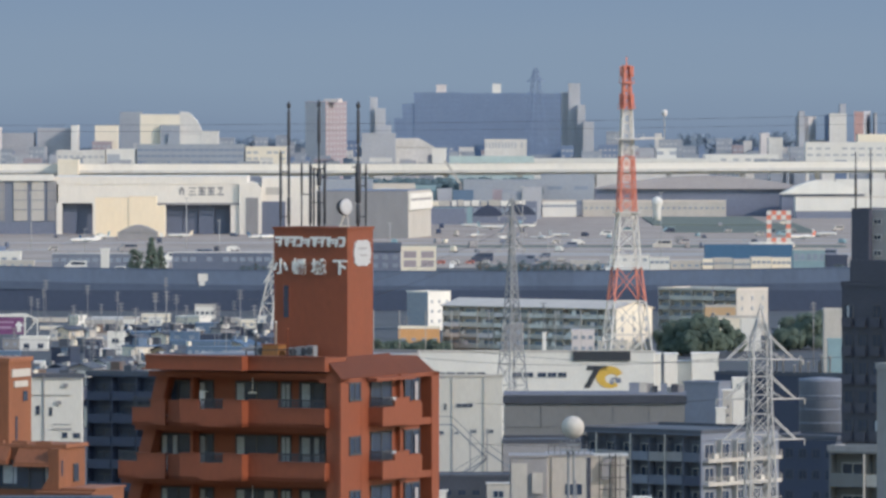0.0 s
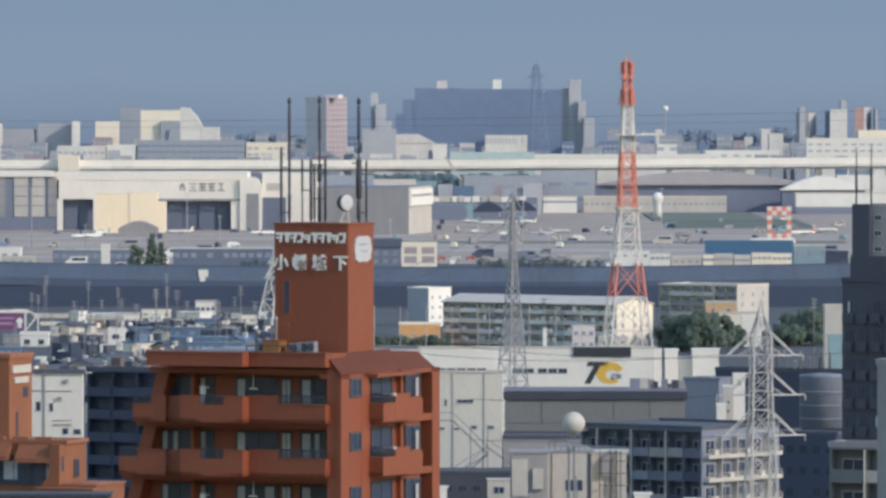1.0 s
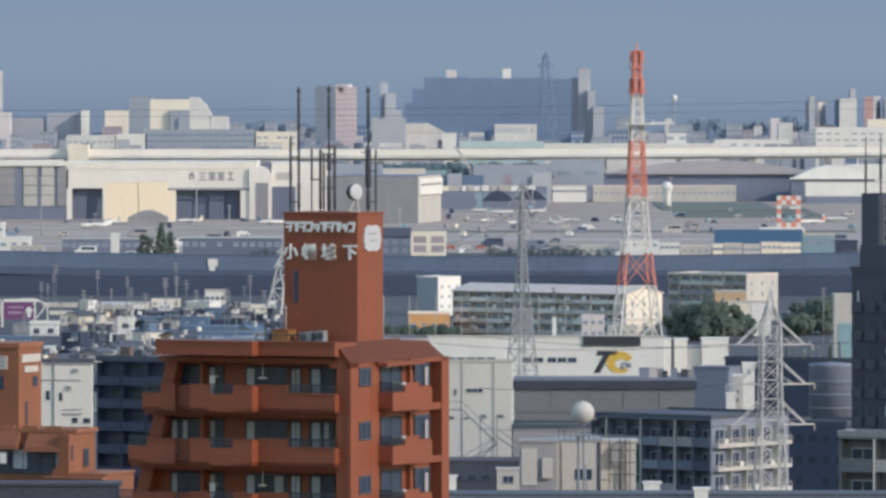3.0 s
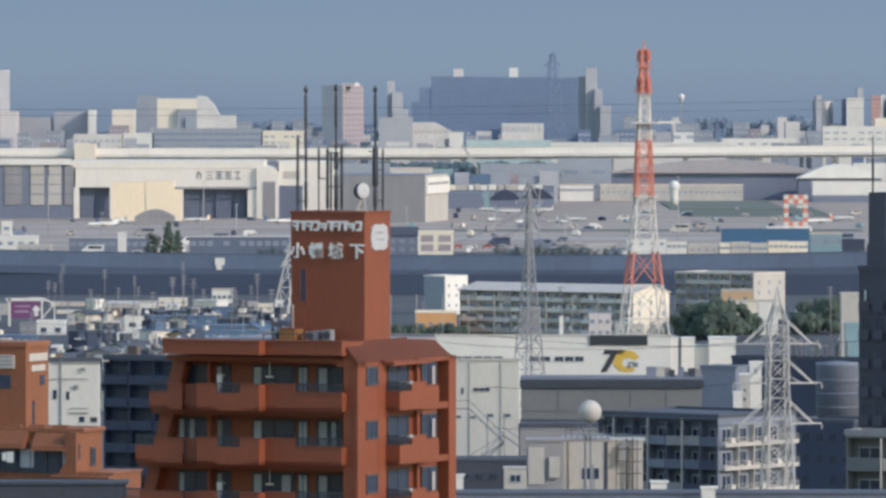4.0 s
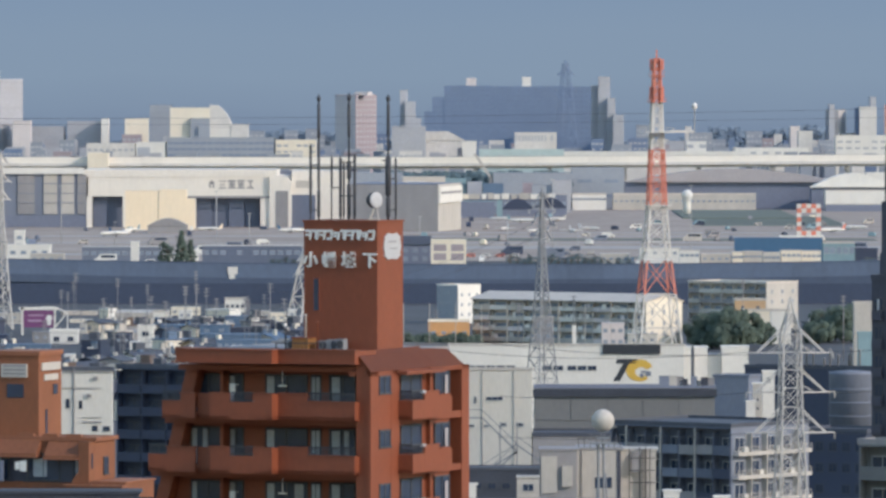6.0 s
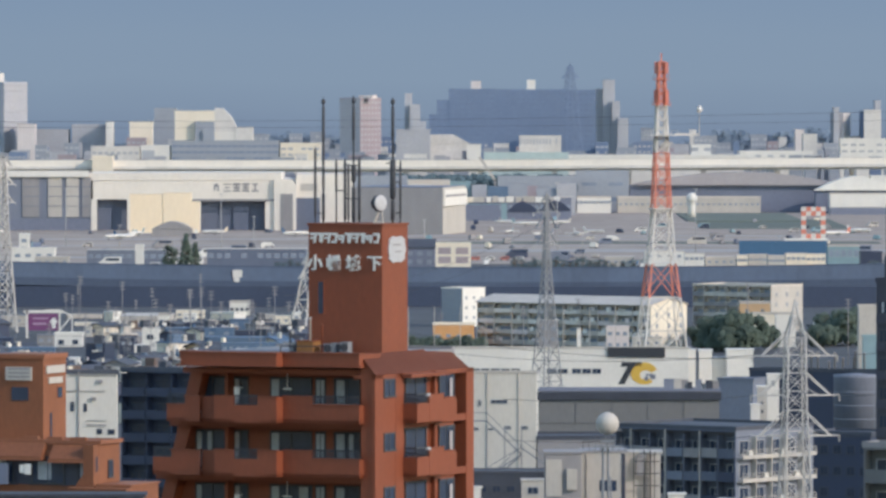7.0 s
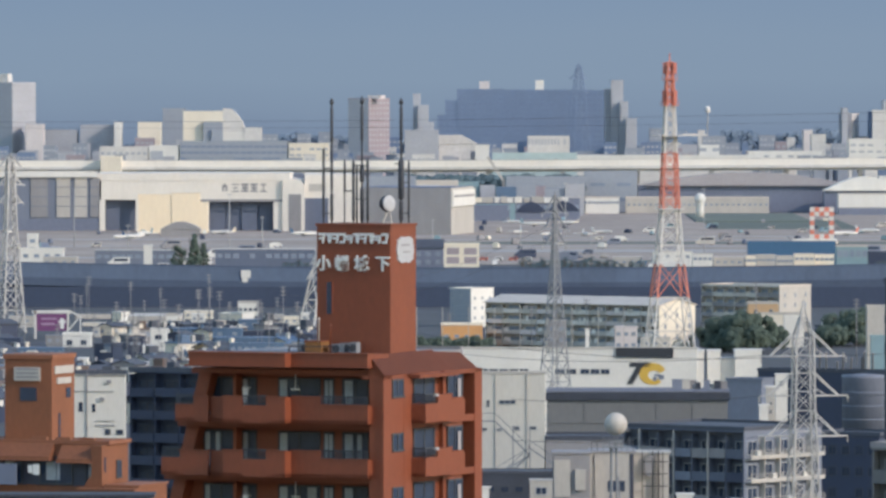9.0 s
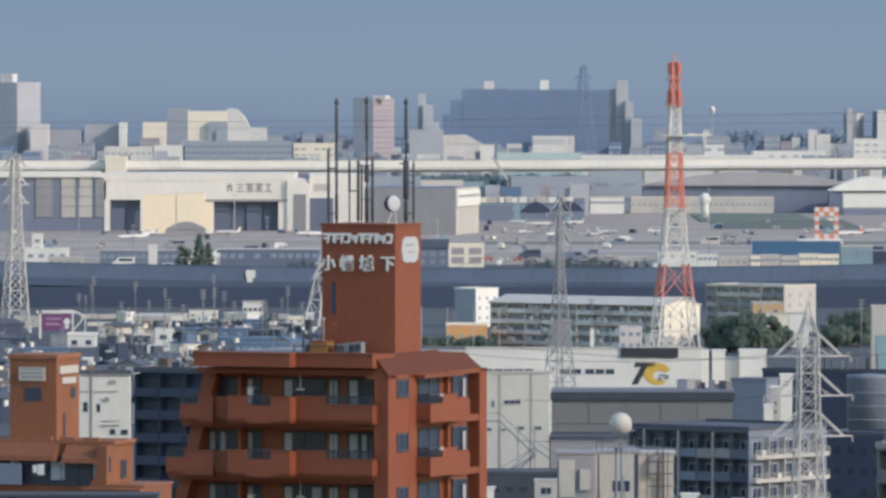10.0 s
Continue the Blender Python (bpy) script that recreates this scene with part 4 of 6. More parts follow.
for (ua, va), (ub, vb) in zip([(770, 752), (800, 752), (862, 812), (790, 876), (862, 800), (900, 822)], [(800, 752), (862, 812), (800, 850), (862, 812), (905, 830), (940, 850)]):
    pa = ((ua - 790) * 985 / F, 0, ez(va, 985))
    pb = ((ub - 790) * 985 / F, 0, ez(vb, 985))
    bm = bmesh.new()
    beam(bm, pa, pb, 0.24)
    part("stringer", bm, OLDSTEEL, st_)
    bm = bmesh.new()
    beam(bm, (pa[0], 0, pa[2] + 1), (pb[0], 0, pb[2] + 1), 0.12)
    part("handrail", bm, OLDSTEEL, st_)
for u in (800, 832, 862):
    bm = bmesh.new()
    beam(bm, ((u - 790) * 985 / F, 0.3, 0), ((u - 790) * 985 / F, 0.3, ez(760, 985)), 0.16)
    part("post", bm, OLDSTEEL, st_)

# long white factory with the letter sign
FD = 1400.0
fb, fl, fw, fh = building("factory", "long white factory with dark window band and painted sign", 640, 1158, 1160, 622, FD, 3, WHITE, roof=PALE, category="factory", depth=40, rim=0.3)
fx = lambda u: (u - 1158) * FD / F
for u0, u1 in ((680, 860), (905, 945), (950, 1004)):
    n = max(1, int((u1 - u0) / 18))
    for i in range(n):
        c = u0 + (u1 - u0) * (i + 0.5) / n
        window(fb, (u1 - u0) / n / 10 * 0.9, 0.95, front_at(fx(c), ez(669, FD)), GLASS)
for i in range(11):
    part("panel_joint", boxes((fx(660 + i * 46), fx(660 + i * 46) + 0.12, -0.05, -0.003, 30, fh - 0.1)), PALE, fb)
part("sign_slot", boxes((fx(1014), fx(1116), -0.3, -0.12, ez(639, FD), fh + 0.31)), SIGNBLACK, fb, "dark louvre strip under the roof")
bm = bmesh.new()
prism(bm, [(fx(1040), ez(648, FD)), (fx(1076), ez(648, FD)), (fx(1073), ez(656, FD)), (fx(1061), ez(656, FD)), (fx(1044), ez(687, FD)), (fx(1033), ez(687, FD)), (fx(1050), ez(656, FD)), (fx(1037), ez(656, FD))], -0.08, -0.02)
part("sign_shape", bm, SIGNBLACK, fb, "black slanted bar shape of the sign")
bm = bmesh.new()
cx, cz = fx(1079), ez(668, FD)
ring = [(cx + 2.4 * math.cos(t_), cz + 1.95 * math.sin(t_)) for t_ in [radians(20 + 10 * i) for i in range(30)]]
ring += [(cx + 0.3 + 1.1 * math.cos(t_), cz - 0.3 + 0.85 * math.sin(t_)) for t_ in [radians(310 - 10 * i) for i in range(29)]]
prism(bm, ring, -0.08, -0.02)
part("sign_shape", bm, SIGNGOLD, fb, "gold ring shape of the sign")
bm = boxes((fx(1082), fx(1094), -0.1, -0.082, ez(672, FD), ez(669, FD)), (fx(1090), fx(1099), -0.1, -0.082, ez(678, FD), ez(670, FD)), (fx(1080), fx(1086), -0.1, -0.082, ez(681, FD), ez(674, FD)))
part("sign_shape", bm, BLUEGREY, fb, "blue-grey mark of the sign")
for u0, u1, v, dd in ((1155, 1170, 626, 1405), (1176, 1199, 626, 1405), (1199, 1225, 640, 1407), (1225, 1272, 625, 1405)):
    building("roof_block", "white sunlit rooftop parapet block", u0, u1, 0, v, dd, 0, WHITE, roof=WHITE, depth=6, group="factory parapet blocks", rim=0.2)
# grey hall in front
hb, hl, hw, hh = building("hall", "grey panelled hall with dark roof edge", 893, 1212, 0, 695, 1150, 0, HALLPANEL, roof=HALLBLUE, category="hall", rim=0.4, depth=6)
building("hall", "blue-grey sheet-clad hall with flat roof", 1210, 1272, 1296, 676, 1180, 24, BLUEGREY, roof=BLUEGREY, category="hall", rim=0.3)
building("vent_stack", "white sunlit rooftop vent stack", 1297, 1318, 0, 668, 1130, 0, WHITE, roof=WHITE, depth=2, category="vent", rim=0.1, front=(1, 1, 0.5, 0.8, 2, 1.6))
building("vent_stack", "slim white rooftop vent stack", 1280, 1296, 0, 690, 1125, 0, PALE, roof=WHITE, depth=2, category="vent", rim=0.1, front=(1, 3, 0.4, 0.5, 1.2, 1.3))
building("vent_stack", "low white rooftop vent block", 1268, 1284, 0, 722, 1122, 0, WHITE, roof=WHITE, depth=2, category="vent", rim=0.1)
for i in range(5):
    x = -hl + hl * i / 5 + 0.1
    part("wall_panel", boxes((x, x + hl / 5 - 0.15, -0.1, -0.004, hh - 4.6, hh - 1.25)), HALLPANEL, hb)
part("eave", boxes((-hl - 0.3, 0.3, -0.5, -0.1, hh - 1.2, hh - 0.1)), SLATE, hb)
rnd = random.Random(23)
for i in range(9):
    u = 1120 + i * 10.5 + rnd.uniform(-3, 3)
    w, h = rnd.uniform(0.3, 0.75), rnd.uniform(0.7, 1.6)
    unit = thing("roof_machine", "grey ventilation unit on the hall roof", "ventilator", pose(ex(u, 1152), 1152 + rnd.uniform(0, 2), hh + 0.18), "hall roof units")
    part("casing", boxes((-w, w, -0.4, 0.4, 0.12, h), (-w - 0.05, w + 0.05, -0.45, 0.45, h, h + 0.08)), rnd.choice([GREY, SLATE, BLUEGREY, PALE]), unit)
    part("skid", boxes((-w, w, -0.35, 0.35, 0, 0.12)), DARKSTEEL, unit)
building("building", "flat tan roof with pale edge", 890, 1055, 0, 778, 1000, 0, GREY, roof=ROOFGREY, depth=12, category="roof")
# Front shade is painted by the darker wall tone; end keeps blue-grey.
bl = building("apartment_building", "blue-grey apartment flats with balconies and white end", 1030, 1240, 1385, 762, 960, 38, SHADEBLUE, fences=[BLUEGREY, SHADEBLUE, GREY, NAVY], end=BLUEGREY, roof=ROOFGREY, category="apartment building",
              balcony=(5, 2.85, 2.2, 7), side=(5, 4, 2.0, 1.75, 2.85, 3.0))
for r in range(4):
    part("end_balcony", boxes((0.12, 1.0, 0.3, bl[2] - 0.5, bl[3] - 3.5 - r * 2.85, bl[3] - 3.3 - r * 2.85), (0.9, 1.0, 0.3, bl[2] - 0.5, bl[3] - 3.3 - r * 2.85, bl[3] - 3.0 - r * 2.85)), PALE, bl[0])
    bm = boxes((0.93, 0.98, 0.3, bl[2] - 0.5, bl[3] - 2.45 - r * 2.85, bl[3] - 2.38 - r * 2.85), (0.93, 0.98, 0.3, bl[2] - 0.5, bl[3] - 2.75 - r * 2.85, bl[3] - 2.7 - r * 2.85))
    for i in range(8):
        q = 0.3 + (bl[2] - 0.8) * i / 7
        box(bm, 0.92, 0.97, q, q + 0.06, bl[3] - 3.0 - r * 2.85, bl[3] - 2.4 - r * 2.85)
    part("end_railing", bm, PALE, bl[0])
    for i in range(1, 5):
        q = bl[2] * i / 5
        part("end_partition", boxes((0.13, 0.9, q - 0.08, q + 0.08, bl[3] - 3.3 - r * 2.85, bl[3] - 0.68 - r * 2.85)), PALE, bl[0])
        if (i + r) % 2:
            part("outdoor_unit", boxes((0.3, 0.75, q - 1.3, q - 0.5, bl[3] - 3.29 - r * 2.85, bl[3] - 2.5 - r * 2.85)), WHITE, bl[0])

# plant rooms and the ball tank
PD = 650.0
building("plant_room", "grey windowless plant room on a roof", 903, 968, 0, 806, PD - 5, 0, GREY, roof=GREY, depth=4, category="plant room", rim=0.2)
p2 = building("plant_room", "pale concrete plant room with dark opening", 968, 1046, 0, 804, PD - 2.5, 0, PALE, roof=GREY, depth=5, category="plant room", rim=0.2)
part("louvre", boxes(((1000 - 1046) * 0.046, (1030 - 1046) * 0.046, -0.04, -0.003, ez(876, PD - 2), ez(857, PD - 2))), GLASS, p2[0])
p3 = building("plant_room", "white sunlit plant room with a ladder", 1046, 1108, 0, 806, PD, 0, PALE, roof=PALE, depth=4, category="plant room", rim=0.2)
bm = bmesh.new()
for sx in (-0.25, 0.25):
    beam(bm, (-1.1 + sx, -0.25, 24), (-1.1 + sx, -0.25, p3[3] + 0.3), 0.13)
for i in range(26):
    beam(bm, (-1.35, -0.25, p3[3] - 5 + i * 0.2), (-0.85, -0.25, p3[3] - 5 + i * 0.2), 0.05)
part("ladder", bm, DARKSTEEL, p3[0])
part("duct", boxes((-2.0, -1.4, -0.5, -0.02, p3[3] - 1.8, p3[3] - 0.4), (-1.9, -1.2, -0.4, -0.02, p3[3] - 0.35, p3[3] - 0.1)), GREY, p3[0])
p1 = [o for o in bpy.data.objects if o.name.startswith("plant_room") and o.parent is None][0]
part("side_unit", boxes((-1.2, -0.35, -0.35, -0.02, ez(868, PD), ez(832, PD)), (-2.9, -1.6, -0.12, -0.02, ez(880, PD), ez(815, PD))), PALE, p1, "pale cabinet on the wall")
# Dark strip paints the shadow where the two plant rooms meet.
part("corner_slit", boxes((-0.32, -0.02, -0.05, -0.003, 20, p2[3] - 0.1)), DARK, p2[0], "dark strip for the shadow between plant rooms")
part("wall_rib", boxes((-3.2, -3.05, -0.14, -0.003, 20, p2[3] - 0.1)), PALE, p2[0])
bm = boxes((-3.5, 0, 0.1, 0.16, p2[3] + 0.9, p2[3] + 0.96))
for q in range(8):
    box(bm, -3.5 + q * 0.49, -3.45 + q * 0.49, 0.1, 0.15, p2[3] + 0.1, p2[3] + 0.9)
part("roof_rail", bm, DARKSTEEL, p2[0])
bm = bmesh.new()
for zz in (0.6, 1.6, 2.6):
    beam(bm, (-2.2, -0.5, p3[3] - zz), (-0.1, -0.5, p3[3] - zz), 0.09)
for xx in (-2.2, -0.5):
    beam(bm, (xx, -0.5, 24), (xx, -0.5, p3[3] + 0.2), 0.09)
part("scaffold", bm, DARKSTEEL, p3[0])
bt = thing("ball_tank", "white spherical tank on a steel lattice mast", "tank", pose(ex(1014, 640), 640, 0))
bm = bmesh.new()
lathe(bm, ball(0.93, 16), 28, (0, 0, ez(757, 640)))
part("ball", bm, PALE, bt)
bm = bmesh.new()
lathe(bm, [(0.94, -0.03), (0.965, 0), (0.94, 0.03)], 28, (0, 0, ez(757, 640)))
part("ball_seam", bm, PALE, bt)
bm = bmesh.new()
for i in range(4):
    an = math.pi / 4 + math.pi / 2 * i
    beam(bm, (0.16 * math.cos(an), 0.16 * math.sin(an), ez(797, 640)), (0.2 * math.cos(an), 0.2 * math.sin(an), ez(776, 640)), 0.09)
beam(bm, (-0.35, 0, 0), (-0.35, 0, ez(798, 640)), 0.2, 8)
beam(bm, (0.35, 0, 0), (0.05, 0, ez(798, 640)), 0.16, 8)
beam(bm, (-1.3, 0, 22), (-0.35, 0, ez(850, 640)), 0.12, 8)
beam(bm, (1.3, 0, 22), (0.2, 0, ez(850, 640)), 0.12, 8)
box(bm, -1.1, 1.2, -0.5, 0.5, ez(799, 640), ez(796, 640))
box(bm, -0.5, 0.5, -0.4, 0.4, ez(790, 640), ez(787, 640))
for x in (-1.0, -0.5, 0.6, 1.1):
    beam(bm, (x, -0.45, ez(797, 640)), (x, -0.45, ez(780, 640)), 0.05)
part("mast", bm, OLDSTEEL, bt)

building("building", "dark navy low roofs before the white factory", 755, 905, 0, 840, 900, 0, SLATE, roof=ROOFGREY, depth=6, rim=0.3, front=(6, 1, 1.0, 0.8, 2.8, 2.2), frames=DARKSTEEL)
building("roof_hut", "small beige roof hut with window", 862, 902, 0, 856, 880, 0, PALE, roof=PALE, depth=3, category="hut", rim=0.1, front=(1, 1, 1.3, 0.9, 2, 1.5))
building("roof_box", "small white box on a grey roof", 1212, 1236, 0, 890, 598, 0, WHITE, roof=WHITE, depth=1, category="box", rim=0.05)
building("roof_box", "small white unit on a dark roof", 775, 790, 0, 868, 880, 0, WHITE, roof=WHITE, depth=1, category="box", rim=0.05)
building("roof_box", "flat white unit on a grey roof", 1122, 1150, 0, 880, 700, 0, WHITE, roof=WHITE, depth=1.5, category="box", rim=0.05)
rnd = random.Random(17)
for i in range(9):
    u = 1376 + i * 14 + rnd.uniform(-6, 6)
    bm = bmesh.new()
    hp = ez(662, 1240)
    q = rnd.uniform(0.8, 3.0)
    lathe(bm, [(0.16, 0), (0.16, q), (0.26, q + 0.08), (0.22, q + 0.3)], 8)
    solo("roof_pipe", bm, GREY, "pale rooftop vent pipe", "pipe", pose(ex(u, 1243), 1243 + rnd.uniform(0, 3), hp), "rooftop vent pipes")

# right: tank, dark tower, beige flats
bm = bmesh.new()
ct = thing("storage_tank", "grey cylindrical storage tank on a dark roof", "tank", pose(ex(1453, 1100), 1100, 0))
r_ = 60 * 1100 / F / 1.55
lathe(bm, [(r_, ez(772, 1100)), (r_, ez(676, 1100)), (r_ * 1.02, ez(675, 1100)), (r_ * 1.02, ez(670, 1100)), (0.1, ez(667, 1100))], 40)
part("shell", bm, BLUEGREY, ct)
for v in (700, 724, 748):
    bm = bmesh.new()
    lathe(bm, [(r_ * 1.0, ez(v + 1, 1100)), (r_ * 1.012, ez(v, 1100)), (r_ * 1.0, ez(v - 1, 1100))], 40)
    part("hoop", bm, BLUEGREY, ct)
bm = bmesh.new()
lathe(bm, [(r_ * 0.9, 0), (r_ * 0.9, ez(772, 1100))], 24)
part("plinth", bm, DARK, ct)
building("apartment_building", "dark blue-grey flats below the storage tank", 1365, 1480, 1540, 772, 1080, 30, NAVY, roof=ROOFGREY, frames=DARKSTEEL, category="apartment building", front=(5, 4, 1.2, 1.2, 2.9, 2.6))
building("building", "dark flat roof with plant clutter", 1270, 1500, 1520, 662, 1240, 30, NAVY, roof=ROOFGREY)
TD = 800.0
# The tower's shaded side is put into its dark wall colour.
dt, dl, dw, dh = building("high_rise", "dark grey high-rise flats with rooftop penthouse", 1494, 1640, 1700, 500, TD, 28, DARK, roof=DARK, frames=DARKSTEEL, category="apartment building", front=(6, 16, 1.0, 1.3, 2.9, 3.2))
for r in range(16):
    z = dh - 3.9 - r * 2.9
    for c in range(6):
        x0 = -dl + dl * c / 6
        part("parapet", boxes((x0 + 0.15, x0 + dl / 6 - 0.35, -0.42, -0.32, z - 0.25, z + 0.7)), DARK, dt)
        part("balcony_slab", boxes((x0 + 0.12, x0 + dl / 6 - 0.3, -0.32, -0.01, z - 0.25, z - 0.1)), DARK, dt)
    part("curtain", boxes((-dl + dl * (r * 5 % 6 + 0.4) / 6, -dl + dl * (r * 5 % 6 + 0.55) / 6, -0.09, -0.065, z + 0.8, z + 1.9)), CURTAIN, dt)
part("upper_storey", boxes((-dl + 0.7, 0, 0.4, 13, dh + 0.5, ez(462, TD))), DARK, dt)
# Penthouse halves: dark paints the shaded part, grey the sunlit part.
part("penthouse", boxes(((1511 - 1640) * 0.0647 - 0.4, (1541 - 1640) * 0.0647 - 0.4, 0.8, 6, ez(462, TD), ez(370, TD))), DARK, dt)
part("penthouse", boxes(((1541 - 1640) * 0.0647 - 0.4, -2, 1.6, 7, ez(462, TD), ez(373, TD))), GREY, dt)
for i in range(3):
    window(dt, 0.9, 0.6, front_at((1552 - 1640) * 0.0647 - 0.5, ez(455 - 28 * i, TD), 1.6), GLASS)
for u, v0 in ((1514.5, 270), (1541, 265)):
    am = thing("antenna_mast", "dark antenna mast on the high-rise penthouse", "antenna", pose(ex(u, TD + 2), TD + 2, ez(373, TD)), "high-rise masts")
    bm = bmesh.new()
    hgt = ez(v0, TD) - ez(373, TD)
    lathe(bm, [(0.09, 0), (0.09, hgt * 0.25), (0.13, hgt * 0.27), (0.13, hgt * 0.6), (0.07, hgt * 0.62), (0.06, hgt)], 8)
    part("pole", bm, DARKSTEEL, am)
building("building", "pale grey wall strip at the high-rise foot", 1556, 1640, 1660, 645, 640, 40, GREY)
building("apartment_building", "beige flats with open balconies", 1472, 1660, 1690, 793, 690, 28, HALLPANEL, fences=[HALLPANEL, GREY, PALE], roof=GREY, category="apartment building", balcony=(4, 2.85, 1.9, 3))

# ---- middle distance ----
AD = 2050.0
ap = building("apartment_building", "long pale five-storey apartment block with gabled end", 783, 1090, 1156, 534, AD, 38, PALE, fences=[WHITE, OFFWHITE, PALE, FARPINK, PALE, WHITE], end=CREAM, roof=ROOFPALE, category="apartment building",
              top="gable", rise=1.9, balcony=(5, 2.75, 1.6, 10), side=(3, 4, 0.9, 1.3, 2.75, 3.4), glass=FARGLASS)
# laundry, coolers and blinds on the long block's balconies
rnd = random.Random(29)
for i in range(46):
    bay, row = rnd.randrange(10), rnd.randrange(5)
    x = -ap[1] + ap[1] * (bay + rnd.uniform(0.1, 0.75)) / 10
    z = ap[3] - 1.6 - 2.75 * row
    w, h = rnd.uniform(0.5, 1.5), rnd.uniform(0.5, 1.3)
    part("laundry" if i % 3 else "blind", boxes((x, x + w, -0.24, -0.12, z - rnd.uniform(0.1, 0.7), z + h - 0.2)), rnd.choice([WHITE, WHITE, OFFWHITE, FARPINK, LETTERS, PALE]), ap[0])
building("vent_stack", "slim white chimney before the long block", 960, 967, 0, 588, 1900, 0, WHITE, roof=WHITE, depth=1, category="chimney", rim=0.1)
building("house", "pale rose house before the long block", 1012, 1052, 0, 584, 1985, 0, FARPINK, roof=FARPINK, depth=5, category="house", rim=0.2, front=(3, 2, 1.1, 1.0, 2.8, 2.2), glass=FARGLASS)
building("house", "grey panel house before the long block", 893, 926, 0, 573, 1990, 0, GREY, roof=PALE, depth=5, category="house", rim=0.2, front=(2, 2, 1.1, 1.0, 2.8, 2.4), glass=FARGLASS)
building("shed", "pale low shed before the long block", 1058, 1110, 0, 603, 1960, 0, OFFWHITE, roof=PALE, depth=5, category="shed", rim=0.2, front=(3, 1, 1.1, 0.8, 2.8, 1.8), glass=FARGLASS)
# Grey front and white end paint shade and sun on one block.
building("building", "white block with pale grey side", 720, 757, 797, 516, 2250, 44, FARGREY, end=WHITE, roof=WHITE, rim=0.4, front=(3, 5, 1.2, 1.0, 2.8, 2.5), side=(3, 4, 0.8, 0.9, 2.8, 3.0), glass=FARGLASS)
building("shop", "low orange and cream shop", 705, 778, 0, 579, 2075, 0, mat("orange_shop_front", (0.62, 0.33, 0.14), 0.7, 0.12, 0.3, 2, 0.1), roof=CREAM, depth=9, category="shop", front=(4, 1, 1.2, 0.8, 3, 3.2), glass=FARGLASS)
rb = building("apartment_building", "grey flats with white end wall", 1168, 1303, 1362, 511, 2200, 36, PALE, fences=[OFFWHITE, PALE, GREY], end=PALE, roof=ROOFPALE, category="apartment building", balcony=(5, 2.8, 1.7, 7), side=(3, 4, 0.9, 1.3, 2.8, 3.0), glass=FARGLASS)
building("building", "tan rendered low block", 1248, 1302, 0, 541, 2150, 0, TAN, roof=PALE, depth=8, front=(2, 2, 1, 1, 2.8, 2.5))
building("house", "cream house with white garages", 1262, 1345, 0, 560, 2120, 0, CREAM, roof=PALE, depth=8, category="house")
building("shed", "white sunlit shed", 1312, 1347, 0, 565, 2080, 0, WHITE, roof=WHITE, depth=6, category="shed")
building("building", "pale panel building with teal stripe", 1459, 1493, 0, 547, 1900, 0, PALE, roof=PALE, depth=8)
building("shed", "teal sheet lean-to", 1466, 1495, 0, 600, 1880, 0, TEAL, roof=TEAL, depth=5, category="shed")

# billboard and named roofs on the town side
bb = thing("billboard", "purple billboard with pale bars in a white frame", "billboard", pose(ex(20, 2150), 2150, 0))
k = 2150 / F
part("panel", boxes((-32 * k, 22 * k, 0, 0.4, ez(592, 2150), ez(562, 2150))), PURPLE, bb)
part("panel_bar", boxes((-24 * k, 4 * k, -0.06, -0.003, ez(572, 2150), ez(569, 2150)), (-24 * k, 0, -0.06, -0.003, ez(582, 2150), ez(578, 2150))), PURPLEBAR, bb)
part("panel_mark", boxes((10 * k, 17 * k, -0.06, -0.003, ez(588, 2150), ez(570, 2150)), (7 * k, 20 * k, -0.055, -0.004, ez(578, 2150), ez(574, 2150))), LETTERS, bb)
part("frame_post", boxes((-36 * k, -32 * k, -0.2, 0.6, 0, ez(556, 2150)), (22 * k, 24 * k, -0.2, 0.6, 0, ez(558, 2150)), (-40 * k, 30 * k, -0.2, 0.6, ez(561, 2150), ez(556, 2150))), WHITE, bb)
building("house", "white two-storey flat-roofed house", 34, 84, 0, 596, 2080, 0, WHITE, roof=WHITE, depth=8, category="house", front=(2, 2, 1.6, 1.3, 2.8, 2.6))
building("tower", "small cream rooftop tower", 122, 138, 152, 558, 2300, 42, CREAM, end=WHITE, roof=WHITE, category="tower")
building("house", "white house with a dark window", 190, 218, 0, 588, 2050, 0, WHITE, roof=WHITE, depth=7, category="house", front=(1, 2, 1.8, 1.3, 2.9, 2.4))
building("warehouse", "long pale warehouse roof", 150, 240, 0, 566, 2240, 0, PALE, roof=ROOFPALE, depth=30, category="warehouse", rim=0)
building("apartment_building", "cream flats with roof clutter", 310, 352, 372, 560, 2250, 30, CREAM, end=WHITE, roof=WHITE, front=(4, 3, 1.1, 1.1, 2.8, 2.4), category="apartment building")
building("building", "white block with stair head", 345, 380, 0, 540, 2360, 0, WHITE, roof=PALE, depth=8, front=(4, 3, 1.0, 1.0, 2.8, 2.4))
building("building", "white low office", 218, 238, 0, 562, 2200, 0, WHITE, roof=PALE, depth=8, front=(2, 3, 1.0, 1.0, 2.8, 2.4), category="office")
building("house", "pale rose flat-roofed house", 165, 220, 0, 648, 1850, 0, FARPINK, roof=FARPINK, depth=9, category="house", rim=0.2)
building("shed", "blue sheet-roofed shed", 230, 320, 0, 588, 2120, 0, ROOFBLUE, roof=ROOFBLUE, depth=10, category="shed", rim=0)
building("shed", "blue sheet-roofed shed", 300, 410, 0, 604, 2000, 0, ROOFBLUE, roof=ROOFBLUE, depth=10, category="shed", rim=0)


